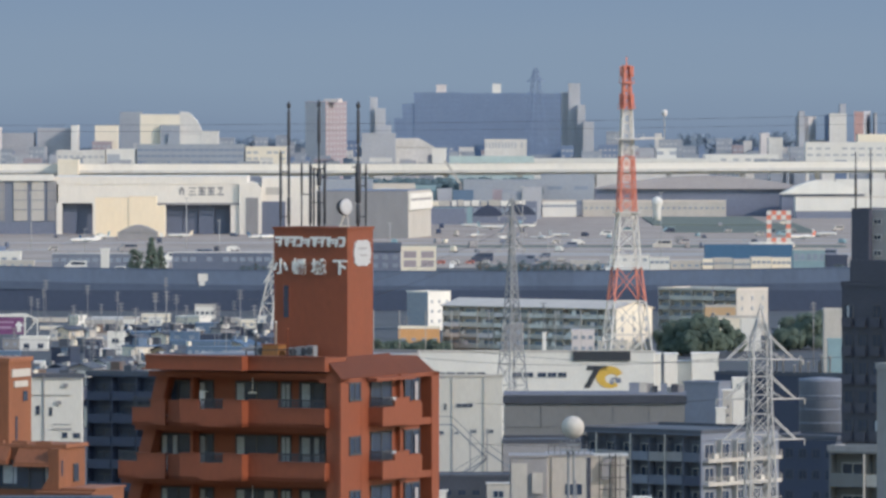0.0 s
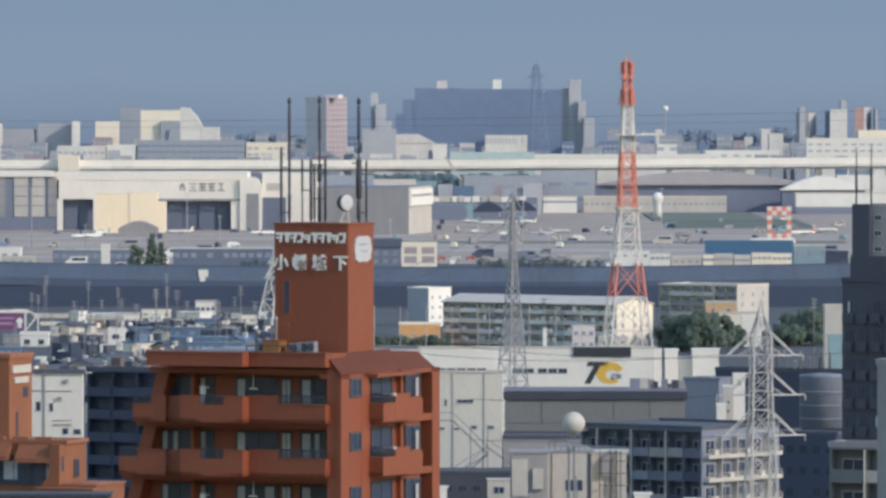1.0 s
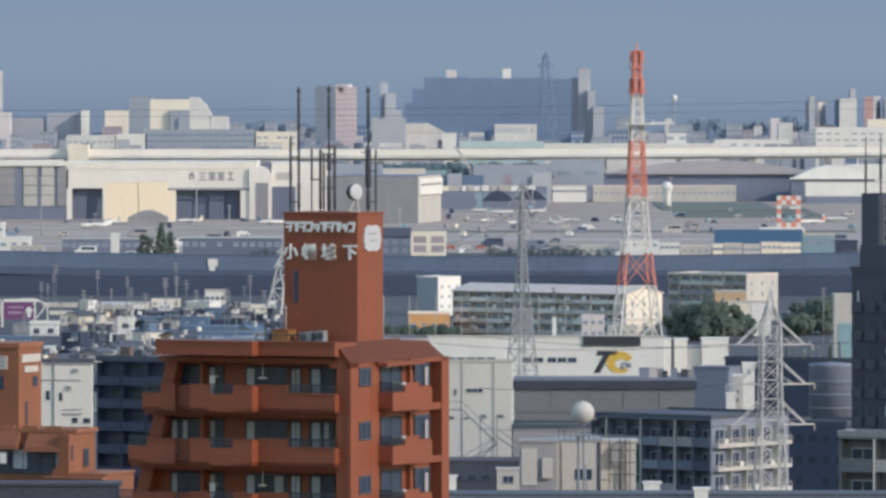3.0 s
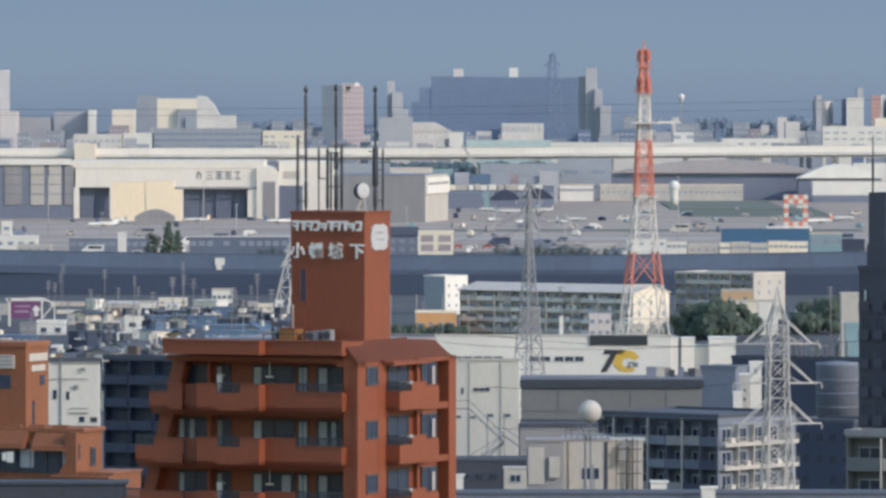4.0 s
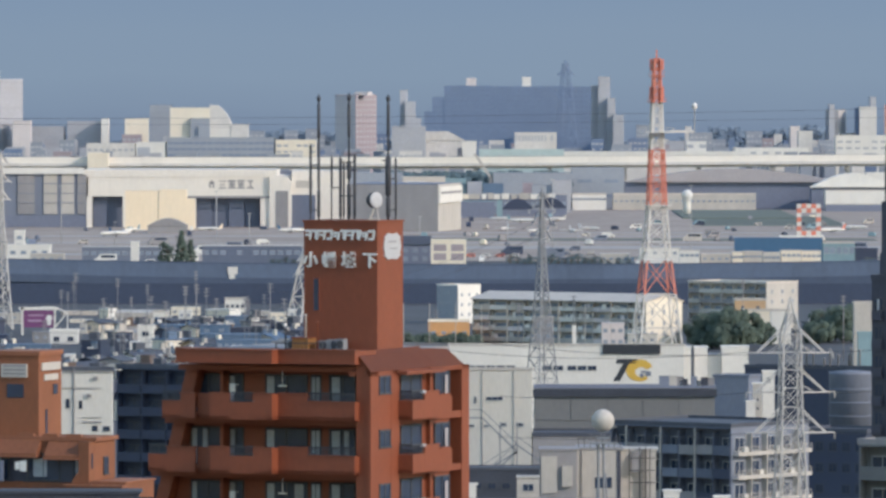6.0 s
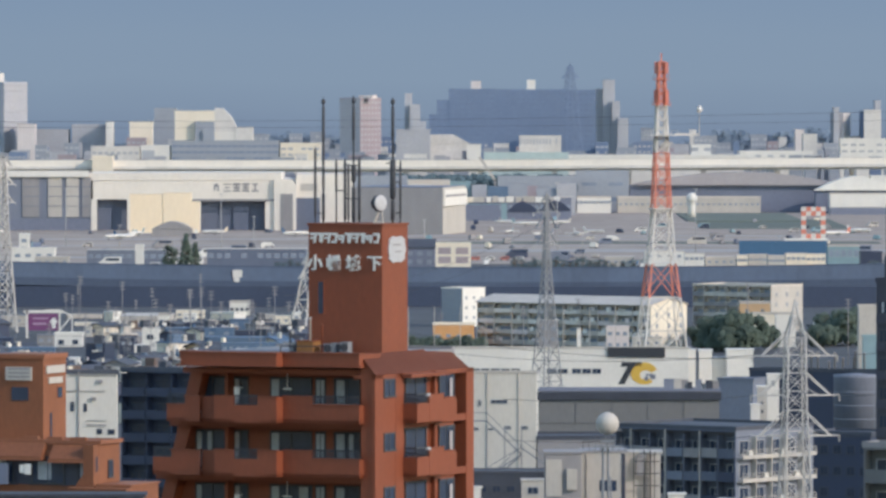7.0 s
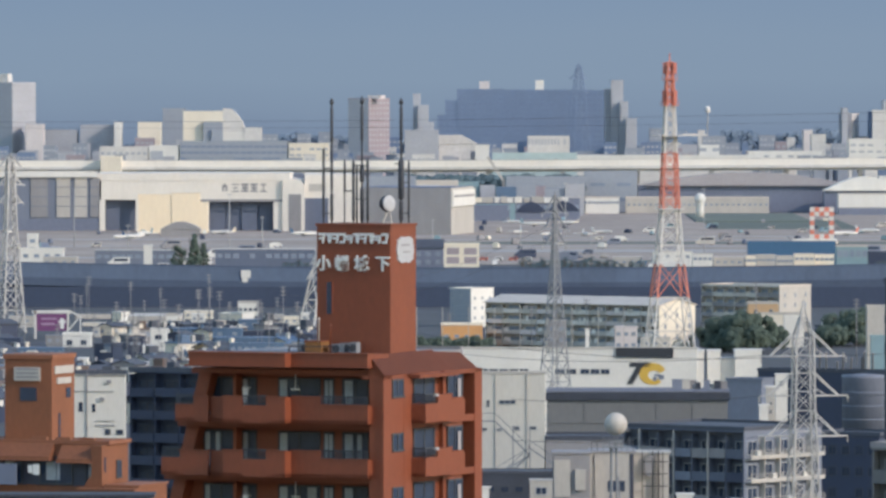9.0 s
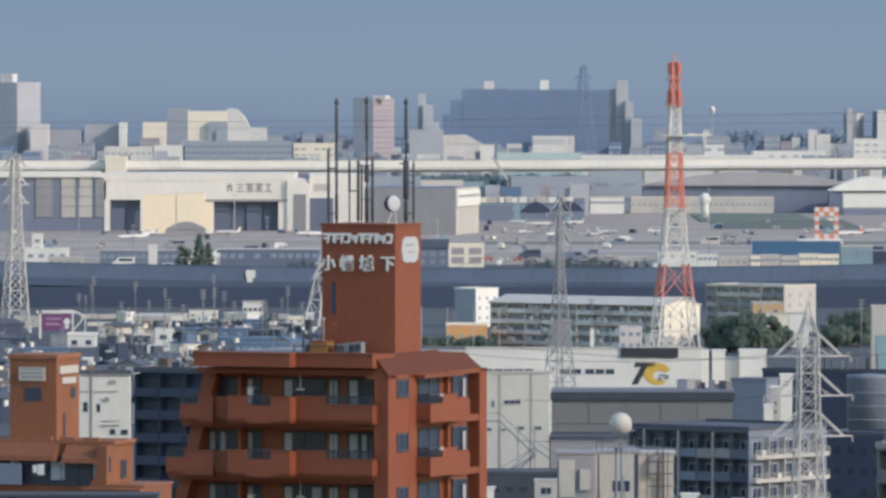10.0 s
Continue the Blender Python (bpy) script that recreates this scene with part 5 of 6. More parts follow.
def house(u, d, w, h, dp, wall, roof, turn, rnd):
    """A small gabled house with its windows."""
    root = thing("house", "small %s house with a %s gabled roof" % ({"navy_tile": "navy", "blue_grey_panel": "blue-grey", "white_paint": "white", "off_white_wall": "off-white", "cream_panel": "cream", "pale_concrete": "pale grey", "grey_concrete": "grey", "tan_wall": "tan"}[wall.name],
                 {"grey_roof_tile": "grey", "brown_roof_tile": "brown", "blue_roof_sheet": "blue", "pale_roof_sheet": "pale"}[roof.name]), "house", pose(ex(u, d), d, 0, 0, 0, turn), "town houses")
    part("wall", boxes((-w / 2, w / 2, 0, dp, 0, h)), wall, root)
    if rnd.random() < 0.5:
        bm = bmesh.new()
        ax_, ah = rnd.uniform(-w / 3, w / 3), rnd.uniform(2.6, 4.2)
        beam(bm, (ax_, dp / 2, h), (ax_, dp / 2, h + ah), 0.12)
        for q in (0.2, 0.6, 1.0):
            beam(bm, (ax_ - 0.8, dp / 2, h + ah - q), (ax_ + 0.8, dp / 2, h + ah - q), 0.1)
        part("aerial", bm, OLDSTEEL, root)
    for i in range(rnd.randint(1, 3)):
        bx, by, bs = rnd.uniform(-w / 2, w / 2 - 1), rnd.uniform(0.2, dp - 1.5), rnd.uniform(0.5, 1.3)
        part("roof_unit", boxes((bx, bx + bs, by, by + 0.9, h - 0.1, h + w * 0.2 + rnd.uniform(0.2, 1.0))), rnd.choice([WHITE, PALE, GREY, OFFWHITE, ROOFBLUE, CREAM]), root)
    for i in range(rnd.randint(0, 3)):
        bx, bz = rnd.uniform(-w / 2, w / 2 - 1.2), h - rnd.uniform(0.6, 2.6)
        part("awning", boxes((bx, bx + rnd.uniform(0.6, 1.8), -0.7, -0.01, bz, bz + rnd.uniform(0.2, 0.7))), rnd.choice([WHITE, PALE, ROOFBLUE, SLATE, OFFWHITE]), root)
    if rnd.random() < 0.5:
        part("outdoor_unit", boxes((w / 2, w / 2 + 0.5, 1, 2.2, h - 1.6, h - 0.4)), WHITE, root)
    if rnd.random() < 0.5:
        root["label"] = root["label"].replace("gabled", "flat")
        part("roof", boxes((-w / 2 - 0.2, w / 2 + 0.2, -0.2, dp + 0.2, h, h + 0.35), (-w / 5, w / 4, 2, 4.5, h + 0.35, h + 2.2)), roof, root)
        window(root, 1.6, 1.2, front_at(w / 5, h - 1.9), FARGLASS)
        return
    bm = bmesh.new()
    rise = w * 0.2
    prism(bm, [(-w / 2 - 0.5, h - 0.15), (0, h + rise - 0.15), (w / 2 + 0.5, h - 0.15), (w / 2 + 0.5, h + 0.1), (0, h + rise + 0.12), (-w / 2 - 0.5, h + 0.1)], -0.5, dp + 0.5)
    part("roof", bm, roof, root)
    bm = bmesh.new()
    prism(bm, [(-w / 2 + 0.02, h), (w / 2 - 0.02, h), (0, h + rise - 0.17)], 0.01, dp - 0.01)
    part("gable", bm, wall, root)
    for z in (h - 1.9, h - 4.6):
        if z > 0:
            for q in (-w / 4, w / 4)[:1 + (z > 3)]:
                window(root, 1.6, 1.2, front_at(q, z), FARGLASS)


rnd = random.Random(11)
# Mostly navy walls: the town's shade is put into their colour.
walls = [OFFWHITE, CREAM, GREY, BLUEGREY, NAVY, NAVY, NAVY, NAVY, NAVY, NAVY, TAN]
roofs = [ROOFGREY] * 9 + [ROOFBROWN, ROOFBROWN, ROOFBLUE, ROOFPALE]
for d in range(1620, 2190, 30):
    u = -120 + rnd.random() * 30
    while u < (1470 if d > 2130 else 480):
        w = 4.0 + 3.6 * rnd.random()
        if not (485 < u < 660 or 700 < u < 1370) and not (d > 1830 and any(p < u < q for p, q in ((-60, 92), (112, 160), (180, 226), (300, 392)))):
            hh_ = (3.6 if d < 1950 else 2.6) + 1.6 * rnd.random()
            house(u, d + rnd.uniform(-14, 14), w, hh_, 8 + 4 * rnd.random(), rnd.choice(walls), rnd.choice(roofs), rnd.choice((-12, -32, -28, -45, -60, 20)), rnd)
        u += w * F / d * (1.25 + 1.0 * rnd.random())


# pale roofs, boxes and low sheds between the houses
for u0, u1, v, d, m_ in ((-60, -8, 566, 2250, PALE), (58, 118, 563, 2330, ROOFPALE), (70, 110, 578, 2260, CREAM), (88, 100, 585, 2160, OFFWHITE), (98, 135, 580, 2240, CREAM), (250, 300, 556, 2330, CREAM), (262, 286, 562, 2290, WHITE),
                         (398, 425, 563, 2250, PALE), (424, 452, 566, 2240, CREAM), (404, 420, 590, 2120, OFFWHITE), (176, 192, 618, 1950, WHITE), (228, 236, 640, 1870, WHITE), (237, 248, 632, 1900, OFFWHITE), (150, 176, 605, 2000, NAVY),
                         (-70, 35, 622, 1960, ROOFBLUE), (-84, -40, 605, 2020, NAVY), (4, 33, 600, 2060, GREY), (330, 440, 614, 1960, ROOFBLUE), (355, 435, 625, 1900, FARPINK), (60, 78, 640, 1850, WHITE), (452, 478, 578, 2150, PALE),
                         (410, 478, 597, 2080, NAVY), (456, 470, 560, 2260, WHITE), (300, 330, 582, 2150, NAVY)):
    building("shed", "low pale town roof among houses", u0, u1, 0, v, d, 0, m_, roof=m_, depth=6, category="shed", group="town sheds", rim=0.15, front=(max(1, int((u1 - u0) / 12)), 1, 0.9, 0.8, 2.6, 1.6), glass=FARGLASS)
# Dark sheds added to fill the dark gaps between pale roofs.
for i, (u0, u1, v, d) in enumerate(((250, 298, 578, 2190), (300, 344, 575, 2180), (346, 384, 572, 2170), (386, 432, 579, 2160), (434, 480, 583, 2150), (100, 148, 580, 2170), (150, 196, 584, 2150), (200, 246, 586, 2160), (300, 352, 588, 2110), (354, 412, 592, 2090))):
    building("shed", "low dark town roof among houses", u0, u1, 0, v, d, 0, (NAVY, SLATE, ROOFBLUE)[i % 3], roof=(ROOFGREY, ROOFGREY, ROOFBLUE)[i % 3], depth=7, category="shed", group="dark town sheds", rim=0.12, front=(2, 1, 1.2, 0.8, 2.6, 1.6), glass=FARGLASS)
tr = thing("truss", "white steel roof truss beside the billboard", "truss", pose(ex(44, 2180), 2180, 0))
bm = bmesh.new()
pt = lambda u, v: ((u - 44) * 2180 / F, 0, ez(v, 2180))
for p_, q_ in (((44, 556), (66, 566)), ((66, 566), (66, 592)), ((44, 592), (64, 568)), ((44, 556), (44, 592)), ((20, 556), (44, 556)), ((66, 592), (66, 640))):
    beam(bm, pt(*p_), pt(*q_), 0.45)
part("truss_frame", bm, WHITE, tr)

solo("road_sign", boxes((ex(350, 2598), ex(367, 2598), 2599.5, 2599.98, ez(498, 2598), ez(485, 2598)), (ex(352, 2598), ex(362, 2598), 2599.52, 2599.96, ez(506, 2598), ez(498, 2598))), WHITE, "white sign box fixed to the viaduct fence", "sign")

# ---- trees ----
def tree(u, d, v_top, width, m=LEAF, label="broad dark green tree", cone=False, seed=0, leaves=900):
    r = random.Random(seed + int(u) * 3)
    H = ez(v_top, d)
    root = thing("tree", label, "tree", pose(ex(u, d), d, 0))
    w = width * d / F / 2
    bm = bmesh.new()
    lathe(bm, [(0.4, 0), (0.3, H * 0.3), (0.2, H * 0.6), (0.05, H * 0.92)], 8)
    limbs = []
    for i in range(9):
        an, q = r.random() * 6.28, 0.35 + 0.5 * r.random()
        tip = Vector((w * 0.6 * math.cos(an), w * 0.6 * math.sin(an), H * min(0.93, q + 0.2)))
        beam(bm, (0, 0, H * q), tip, 0.16)
        limbs.append(tip)
    part("trunk", bm, BARK, root)
    bm = bmesh.new()
    lobes = []
    for i in range(90 if cone else 44):
        q = 0.2 + 0.72 * r.random()
        spread = (1 - q) * 1.15 if cone else math.sin(math.pi * min(0.97, 0.18 + 0.72 * q)) ** 0.6
        an = r.random() * 6.28
        rad = w * spread * (0.35 + 0.5 * r.random())
        lobes.append((Vector((rad * math.cos(an), rad * math.sin(an), H * q * 0.97)), max(0.7, w * (0.14 if cone else 0.28) * (0.6 + 0.7 * r.random()))))
    size = max(0.2, w * (0.09 if cone else 0.05))
    for i in range(leaves):
        c, lr = r.choice(lobes)
        v = Vector((r.gauss(0, 1), r.gauss(0, 1), r.gauss(0, 1))).normalized() * lr * (0.55 + 0.5 * r.random())
        o = c + v
        n_ = (v.normalized() + Vector((r.uniform(-.4, .4), r.uniform(-.9, .1), r.uniform(0, .8)))).normalized()
        s = n_.cross(Vector((0.3, 0.2, 1))).normalized() * size * (0.6 + 0.8 * r.random())
        t_ = n_.cross(s).normalized() * size * (0.6 + 0.8 * r.random())
        bm.faces.new([bm.verts.new(o + p_) for p_ in (-s - t_ * 0.4, s * 0.2 - t_, s + t_ * 0.3, -s * 0.2 + t_)])
    part("crown", bm, m, root)


for u, d, v, w in ((1180, 2060, 570, 44), (1300, 2060, 580, 40), (1205, 2050, 562, 60), (1235, 2040, 553, 80), (1268, 2045, 562, 60), (1410, 2100, 560, 60), (1440, 2090, 552, 70), (1395, 2080, 580, 50), (1470, 2140, 575, 50)):
    tree(u, d, v + 4, w * 1.25, leaves=10000)
for i in range(12):
    tree(668 + i * 11, 2030 + (i % 3) * 12, 600 + (i * 7) % 9, 26, seed=i, label="rounded green tree in a row", leaves=1500)
tree(268, 2900, 415, 34, cone=True, label="tall dark conifer behind the expressway", m=LEAF, leaves=3600)
tree(284, 2920, 432, 30, cone=True, label="dark conifer behind the expressway")
tree(242, 2880, 438, 38, leaves=2600, label="dark rounded tree behind the expressway")
# These low trees use the leaf colour with haze in it.
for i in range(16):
    tree(850 + i * 9 + (i % 4) * 3, 2850 + (i % 3) * 20, 458 + (i * 5) % 13, 20, FARLEAF, "low tree behind the expressway in haze-tinted green", seed=i, leaves=260)
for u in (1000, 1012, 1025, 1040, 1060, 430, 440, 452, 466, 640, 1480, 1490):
    tree(u, 2860, 462 + u % 9, 18, FARLEAF, "low tree behind the expressway in haze-tinted green", leaves=240)

# ---- beyond the expressway: sheds, hangars, airfield ----
building("shed", "long low grey shed with pale roof", 305, 480, 0, 447, 2950, 0, HAZESLATE, roof=ROOFPALE, depth=16, category="shed", rim=0, front=(12, 1, 2, 1.6, 3, 3.2), glass=FARGLASS)
building("shed", "long low pale shed", 92, 230, 0, 449, 3000, 0, BLUEGREY, roof=PALE, depth=16, category="shed", rim=0, front=(10, 1, 2, 1.4, 3, 3), glass=FARGLASS)
building("house", "white flat-roofed house", -40, 35, 0, 446, 2960, 0, WHITE, roof=WHITE, depth=12, category="house", front=(4, 1, 2, 1.4, 3, 3), glass=FARGLASS)
building("house", "small white tower house", -28, -10, 0, 420, 3020, 0, WHITE, roof=WHITE, depth=6, category="house", front=(1, 3, 2, 1.4, 3, 3), glass=FARGLASS)
building("house", "white house beside the sheds", 178, 192, 0, 440, 2900, 0, WHITE, roof=WHITE, depth=6, category="house")
hs = building("house", "dark hip-roofed house", 655, 708, 0, 430, 2900, 0, HALLBLUE, roof=ROOFGREY, depth=12, top="gable", rise=3.0, category="house", front=(3, 2, 1.8, 1.4, 3, 3), glass=FARGLASS)
of = building("office", "white framed two-storey office", 710, 772, 0, 437, 2880, 0, CREAM, roof=CREAM, depth=10, category="office", front=(2, 2, 4.6, 2.5, 3.3, 3.6), glass=FARROSE)
building("blast_fence", "long dark blue blast fence", 1247, 1403, 0, 433, 3000, 0, BLUEBAND, roof=BLUEBAND, depth=4, category="fence", rim=0)
building("shed", "pale teal glass shed", 1404, 1460, 0, 441, 2950, 0, TEAL, roof=PALE, depth=10, category="shed", front=(5, 1, 1.8, 2.6, 3, 3.8), glass=FARGLASS)
building("shed", "dark navy shed", 1462, 1500, 0, 452, 2900, 0, NAVY, roof=NAVY, depth=10, category="shed")
for i, (u0, u1, v, m_) in enumerate(((1150, 1185, 455, WHITE), (1188, 1240, 461, PALE), (1244, 1262, 458, CREAM), (1264, 1296, 457, PALE), (1298, 1328, 459, OFFWHITE), (1330, 1365, 455, CREAM), (1366, 1400, 456, CREAM), (1080, 1150, 451, WHITE), (1010, 1060, 461, PALE), (0, 60, 461, PALE))):
    building("shed", "low airfield shed with flat roof", u0, u1, 0, v, 2850 + i * 6, 0, m_, roof=ROOFPALE, depth=9, category="shed", group="airfield sheds", rim=0.2, front=(4, 1, 1.4, 1.0, 3, 2.2), glass=FARGLASS)

for i, (d0, d1, ua, ub) in enumerate(((3120, 3150, -200, 760), (3230, 3290, 760, 1640), (3400, 3440, 700, 1500), (3560, 3580, 560, 1640), (3060, 3085, 880, 1640), (3340, 3360, -200, 1640), (3480, 3500, 0, 1640))):
    solo("taxiway_edge", boxes((ex(ua, d0), ex(ub, d0), d0, d1, 0.05, 0.09 + 0.01 * i)), GRASS if i in (2, 4) else TAXIWAY, "long strip across the airfield apron", "pavement", kind="structure")

# red and white chequered marker frame
ck = thing("marker_frame", "red and white chequered square marker frame", "marker board", pose(ex(1357, 3200), 3200, 0))
k = 3200 / F
for i in range(5):
    for j in range(7):
        if 1 <= i <= 3 and 2 <= j <= 5:
            continue
        u0, v0 = i * 8.6, 373 + j * 8.0
        part("panel", boxes((u0 * k, (u0 + 8.4) * k, 0, 0.4, ez(v0 + 7.8, 3200), ez(v0, 3200))), REDPAINT if (i + j) % 2 else WHITEPAINT, ck)
part("post", boxes((1, 2, 0.5, 1.5, 0, ez(430, 3200)), (41 * k, 43 * k, 0.5, 1.5, 0, ez(430, 3200))), STEEL, ck)
part("deck", boxes((-30 * k, 48 * k, -2, 6, ez(434, 3200), ez(429, 3200))), WHITE, ck)

def car(u, d, m_, turn, big=1.0):
    root = thing("van", "parked van on the airfield road", "van", pose(ex(u, d), d, 0, 0, 0, turn), "airfield vehicles")
    bm = bmesh.new()
    L_ = 4.6 * big
    prism(bm, [(0, 0.35), (L_, 0.35), (L_, 2.0 * big), (L_ * 0.28, 2.0 * big), (L_ * 0.1, 1.15 * big), (0, 1.0 * big)], -0.9 * big, 0.9 * big)
    part("body", bm, m_, root)
    part("side_glass", boxes((L_ * 0.3, L_ * 0.92, -0.92 * big, -0.905 * big, 1.2 * big, 1.75 * big)), GLASS, root)
    for x in (0.2, 0.8):
        for s in (-1, 1):
            bm = bmesh.new()
            lathe(bm, [(0.38, -0.12), (0.42, 0), (0.38, 0.12)], 12, (L_ * x, s * 0.8 * big, 0.42), Vector((0, 1, 0)))
            part("tyre", bm, DARKSTEEL, root)


HD = 3700.0
kk = HD / F


def hangar():
    root = thing("hangar", "huge cream aircraft hangar with open dark doors", "hangar", pose(ex(100, HD), HD, 0))
    x = lambda u: (u - 100) * kk
    top = ez(313, HD)
    head_ = ez(360, HD)
    part("back_wall", boxes((0, x(560), 60, 61, 0, top - 1)), BLUEGREY, root)
    part("header", boxes((0, x(437), 0, 1.2, head_, top - 3.5)), HANGAR, root)
    part("roof", boxes((-1, x(437), -0.25, 61, top - 3.5, top)), HANGAR, root)
    for u0, u1 in ((100, 110), (164, 172), (284, 294), (408, 430)):
        part("pier", boxes((x(u0), x(u1), -0.8, 2, 0, head_)), HANGAR, root)
    for u0, u1 in ((110, 164), (294, 408)):
        n = 4 if u1 - u0 > 60 else 2
        for i in range(n):
            a0, a1 = u0 + (u1 - u0) * i / n, u0 + (u1 - u0) * (i + 1) / n
            # Slate panels paint the openings' shade, lightened for haze.
            part("door_leaf", boxes((x(a0) + 0.1, x(a1) - 0.1, 4 + i % 2, 4.6 + i % 2, 0, head_)), HAZESLATE, root, "slate grey sliding door leaf")
    part("door_rail", boxes((x(280), x(425), -1.3, -0.8, head_ - 0.8, head_ + 0.2)), GREY, root)
    bm = bmesh.new()
    prism(bm, [(x(424), 0), (x(463), 0), (x(463), ez(335, HD)), (x(456), ez(325, HD)), (x(440), ez(323, HD)), (x(424), ez(325, HD))], -2, 55)
    part("side_annex", bm, HANGAR, root)
    part("annex_door", boxes((x(435), x(457), -2.2, -2.01, 0, ez(350, HD))), GREY, root)
    part("annex", boxes((x(463), x(562), 3, 55, 0, ez(315, HD))), HANGAR, root)
    part("annex_door", boxes((x(463), x(505), 2.7, 2.99, 0, ez(357, HD))), HAZESLATE, root)
    part("annex_bar", boxes((x(470), x(500), 2.8, 2.99, ez(345, HD), ez(332, HD))), PALE, root)
    for i in range(1, 24):
        part("wall_rib", boxes((x(100 + i * 14), x(100 + i * 14) + 0.25, -0.06, -0.003, head_ + 0.3, top - 3.6)), HANGAR, root)
    # plain sign marks above the doors
    for u0, u1, kind in ((315, 328, 0), (334, 347, 1), (351, 364, 2), (367, 380, 2), (384, 396, 3)):
        rows = {0: [(u0 + 2, u0 + 5, 345, 334), (u0 + 8, u0 + 11, 345, 334), (u0 + 5, u0 + 8, 338, 331)],
                1: [(u0, u1, 346, 344), (u0 + 2, u1 - 2, 340, 338), (u0, u1, 334, 332)],
                2: [(u0, u1, 346, 343), (u0 + 1, u1 - 1, 341, 337), (u0, u1, 335, 331), (u0 + 5, u0 + 8, 343.2, 335)],
                3: [(u0, u1, 346, 343.5), (u0 + 1, u1 - 1, 334, 331.5), (u0 + 5, u0 + 7.5, 343.5, 334)]}[kind]
        part("sign_mark", boxes(*[(x(p), x(q), -0.12 - 0.002 * i_, -0.01, ez(b_, HD), ez(t_, HD)) for i_, (p, q, b_, t_) in enumerate(rows)]), GREY, root)
    return root


hangar()
cb = building("store_block", "cream sheet-clad store block before the hangar", 168, 228, 0, 350, HD - 60, 0, STORE, roof=STORE, category="warehouse", rim=0.2)
building("store_block", "tall cream sheet-clad store block with ribs", 228, 277, 0, 348, HD - 60.4, 0, STORE, roof=STORE, category="warehouse", rim=0.2)
building("store_block", "narrow cream store block beside the hangar door", 277, 291, 0, 364, HD - 60.2, 0, STORE, roof=STORE, category="warehouse", rim=0.2)
lg = building("hangar", "grey hangar with tall pale panels", -90, 103, 0, 318, HD, 0, BLUEGREY, roof=ROOFPALE, depth=50, category="hangar", rim=0)
for i in range(1, 9):
    part("wall_rib", boxes((-15.8 + i * 1.7, -15.6 + i * 1.7, -0.08, -0.004, 0, cb[3] - 0.2)), STORE, cb[0])
for u0, u1 in ((24, 48), (56, 78), (-22, 8), (84, 100)):
    part("door_panel", boxes(((u0 - 103) * kk, (u1 - 103) * kk, -0.5, -0.02, ez(391, HD), ez(321, HD))), PALE if 20 < u0 < 60 else GREY, lg[0])
    for i in range(1, 4):
        z = ez(321 + 17 * i, HD)
        part("panel_rib", boxes(((u0 - 103) * kk, (u1 - 103) * kk, -0.7, -0.51, z, z + 0.3)), BLUEGREY, lg[0])
part("dark_base", boxes(((-60 - 103) * kk, -1, -0.4, -0.03, 0, ez(394, HD))), HALLBLUE, lg[0])
part("eave", boxes((-lg[1] - 1, -2, -1.5, -0.1, ez(320, HD), ez(309, HD))), WHITE, lg[0])
gr = building("hangar", "grey windowless hangar with white end sign", 560, 722, 762, 338, 3600, 10, GREY, roof=BLUEGREY, category="hangar", rim=0, end=PALE)
part("end_sign", boxes((0.13, 1.0, 0.5, gr[2] - 1, ez(372, 3600), ez(343, 3600))), WHITE, gr[0], "white sign board with pale bars")
part("sign_bar", boxes((1.0, 1.06, 3, gr[2] - 4, ez(356, 3600), ez(352, 3600))), GREY, gr[0])
g2 = building("hangar", "grey airport hall behind the apron", 958, 1052, 0, 309, 4222, 0, FARGREY, roof=FARGREY, depth=20, category="hangar", rim=0, front=(2, 2, 8, 2, 8, 8), glass=FARGLASS)
g3 = building("terminal", "long grey curved-roof terminal hall", 1053, 1440, 0, 311, 4224, 0, HALLBLUE, roof=HALLROOF, depth=20, category="terminal", top="arch", rise=7, rim=0)
part("canopy", boxes((-g3[1] + 4, 0, -2.5, -0.4, ez(335, 4224), ez(332, 4224))), HALLROOF, g3[0])
w1 = building("hangar", "white arch-roofed hangar", 1383, 1530, 0, 319, 4190, 0, HALLBLUE, roof=WHITE, depth=20, category="hangar", top="arch", rise=7.2, rim=0)
part("eave", boxes((-w1[1] - 1, 0, -1.6, -0.31, ez(344, 4190), ez(341, 4190))), WHITE, w1[0])
building("hall", "white airport hall", 1480, 1640, 0, 318, 4215, 0, WHITE, roof=WHITE, depth=20, category="hall", rim=0.4)
building("hall", "long white flat-roofed hall", 1408, 1640, 0, 349, 4160, 0, WHITE, roof=ROOFPALE, depth=20, category="hall", rim=0.4)
building("hall", "dark hall base behind the marker", 1408, 1640, 0, 374, 4140, 0, HALLBLUE, roof=PALE, depth=12, category="hall", rim=0)
t1 = building("terminal", "cream low terminal building", 1032, 1285, 0, 355, 4190, 0, PALE, roof=ROOFPALE, depth=20, category="terminal", rim=0.6, front=(26, 1, 1.5, 1.2, 3, 4), glass=FARGLASS)
building("terminal_wing", "cream terminal wing", 950, 1020, 0, 355, 4180, 0, WHITE, roof=ROOFPALE, depth=20, category="terminal", rim=0.5, front=(10, 1, 1.8, 1.2, 3, 3), glass=FARGLASS)
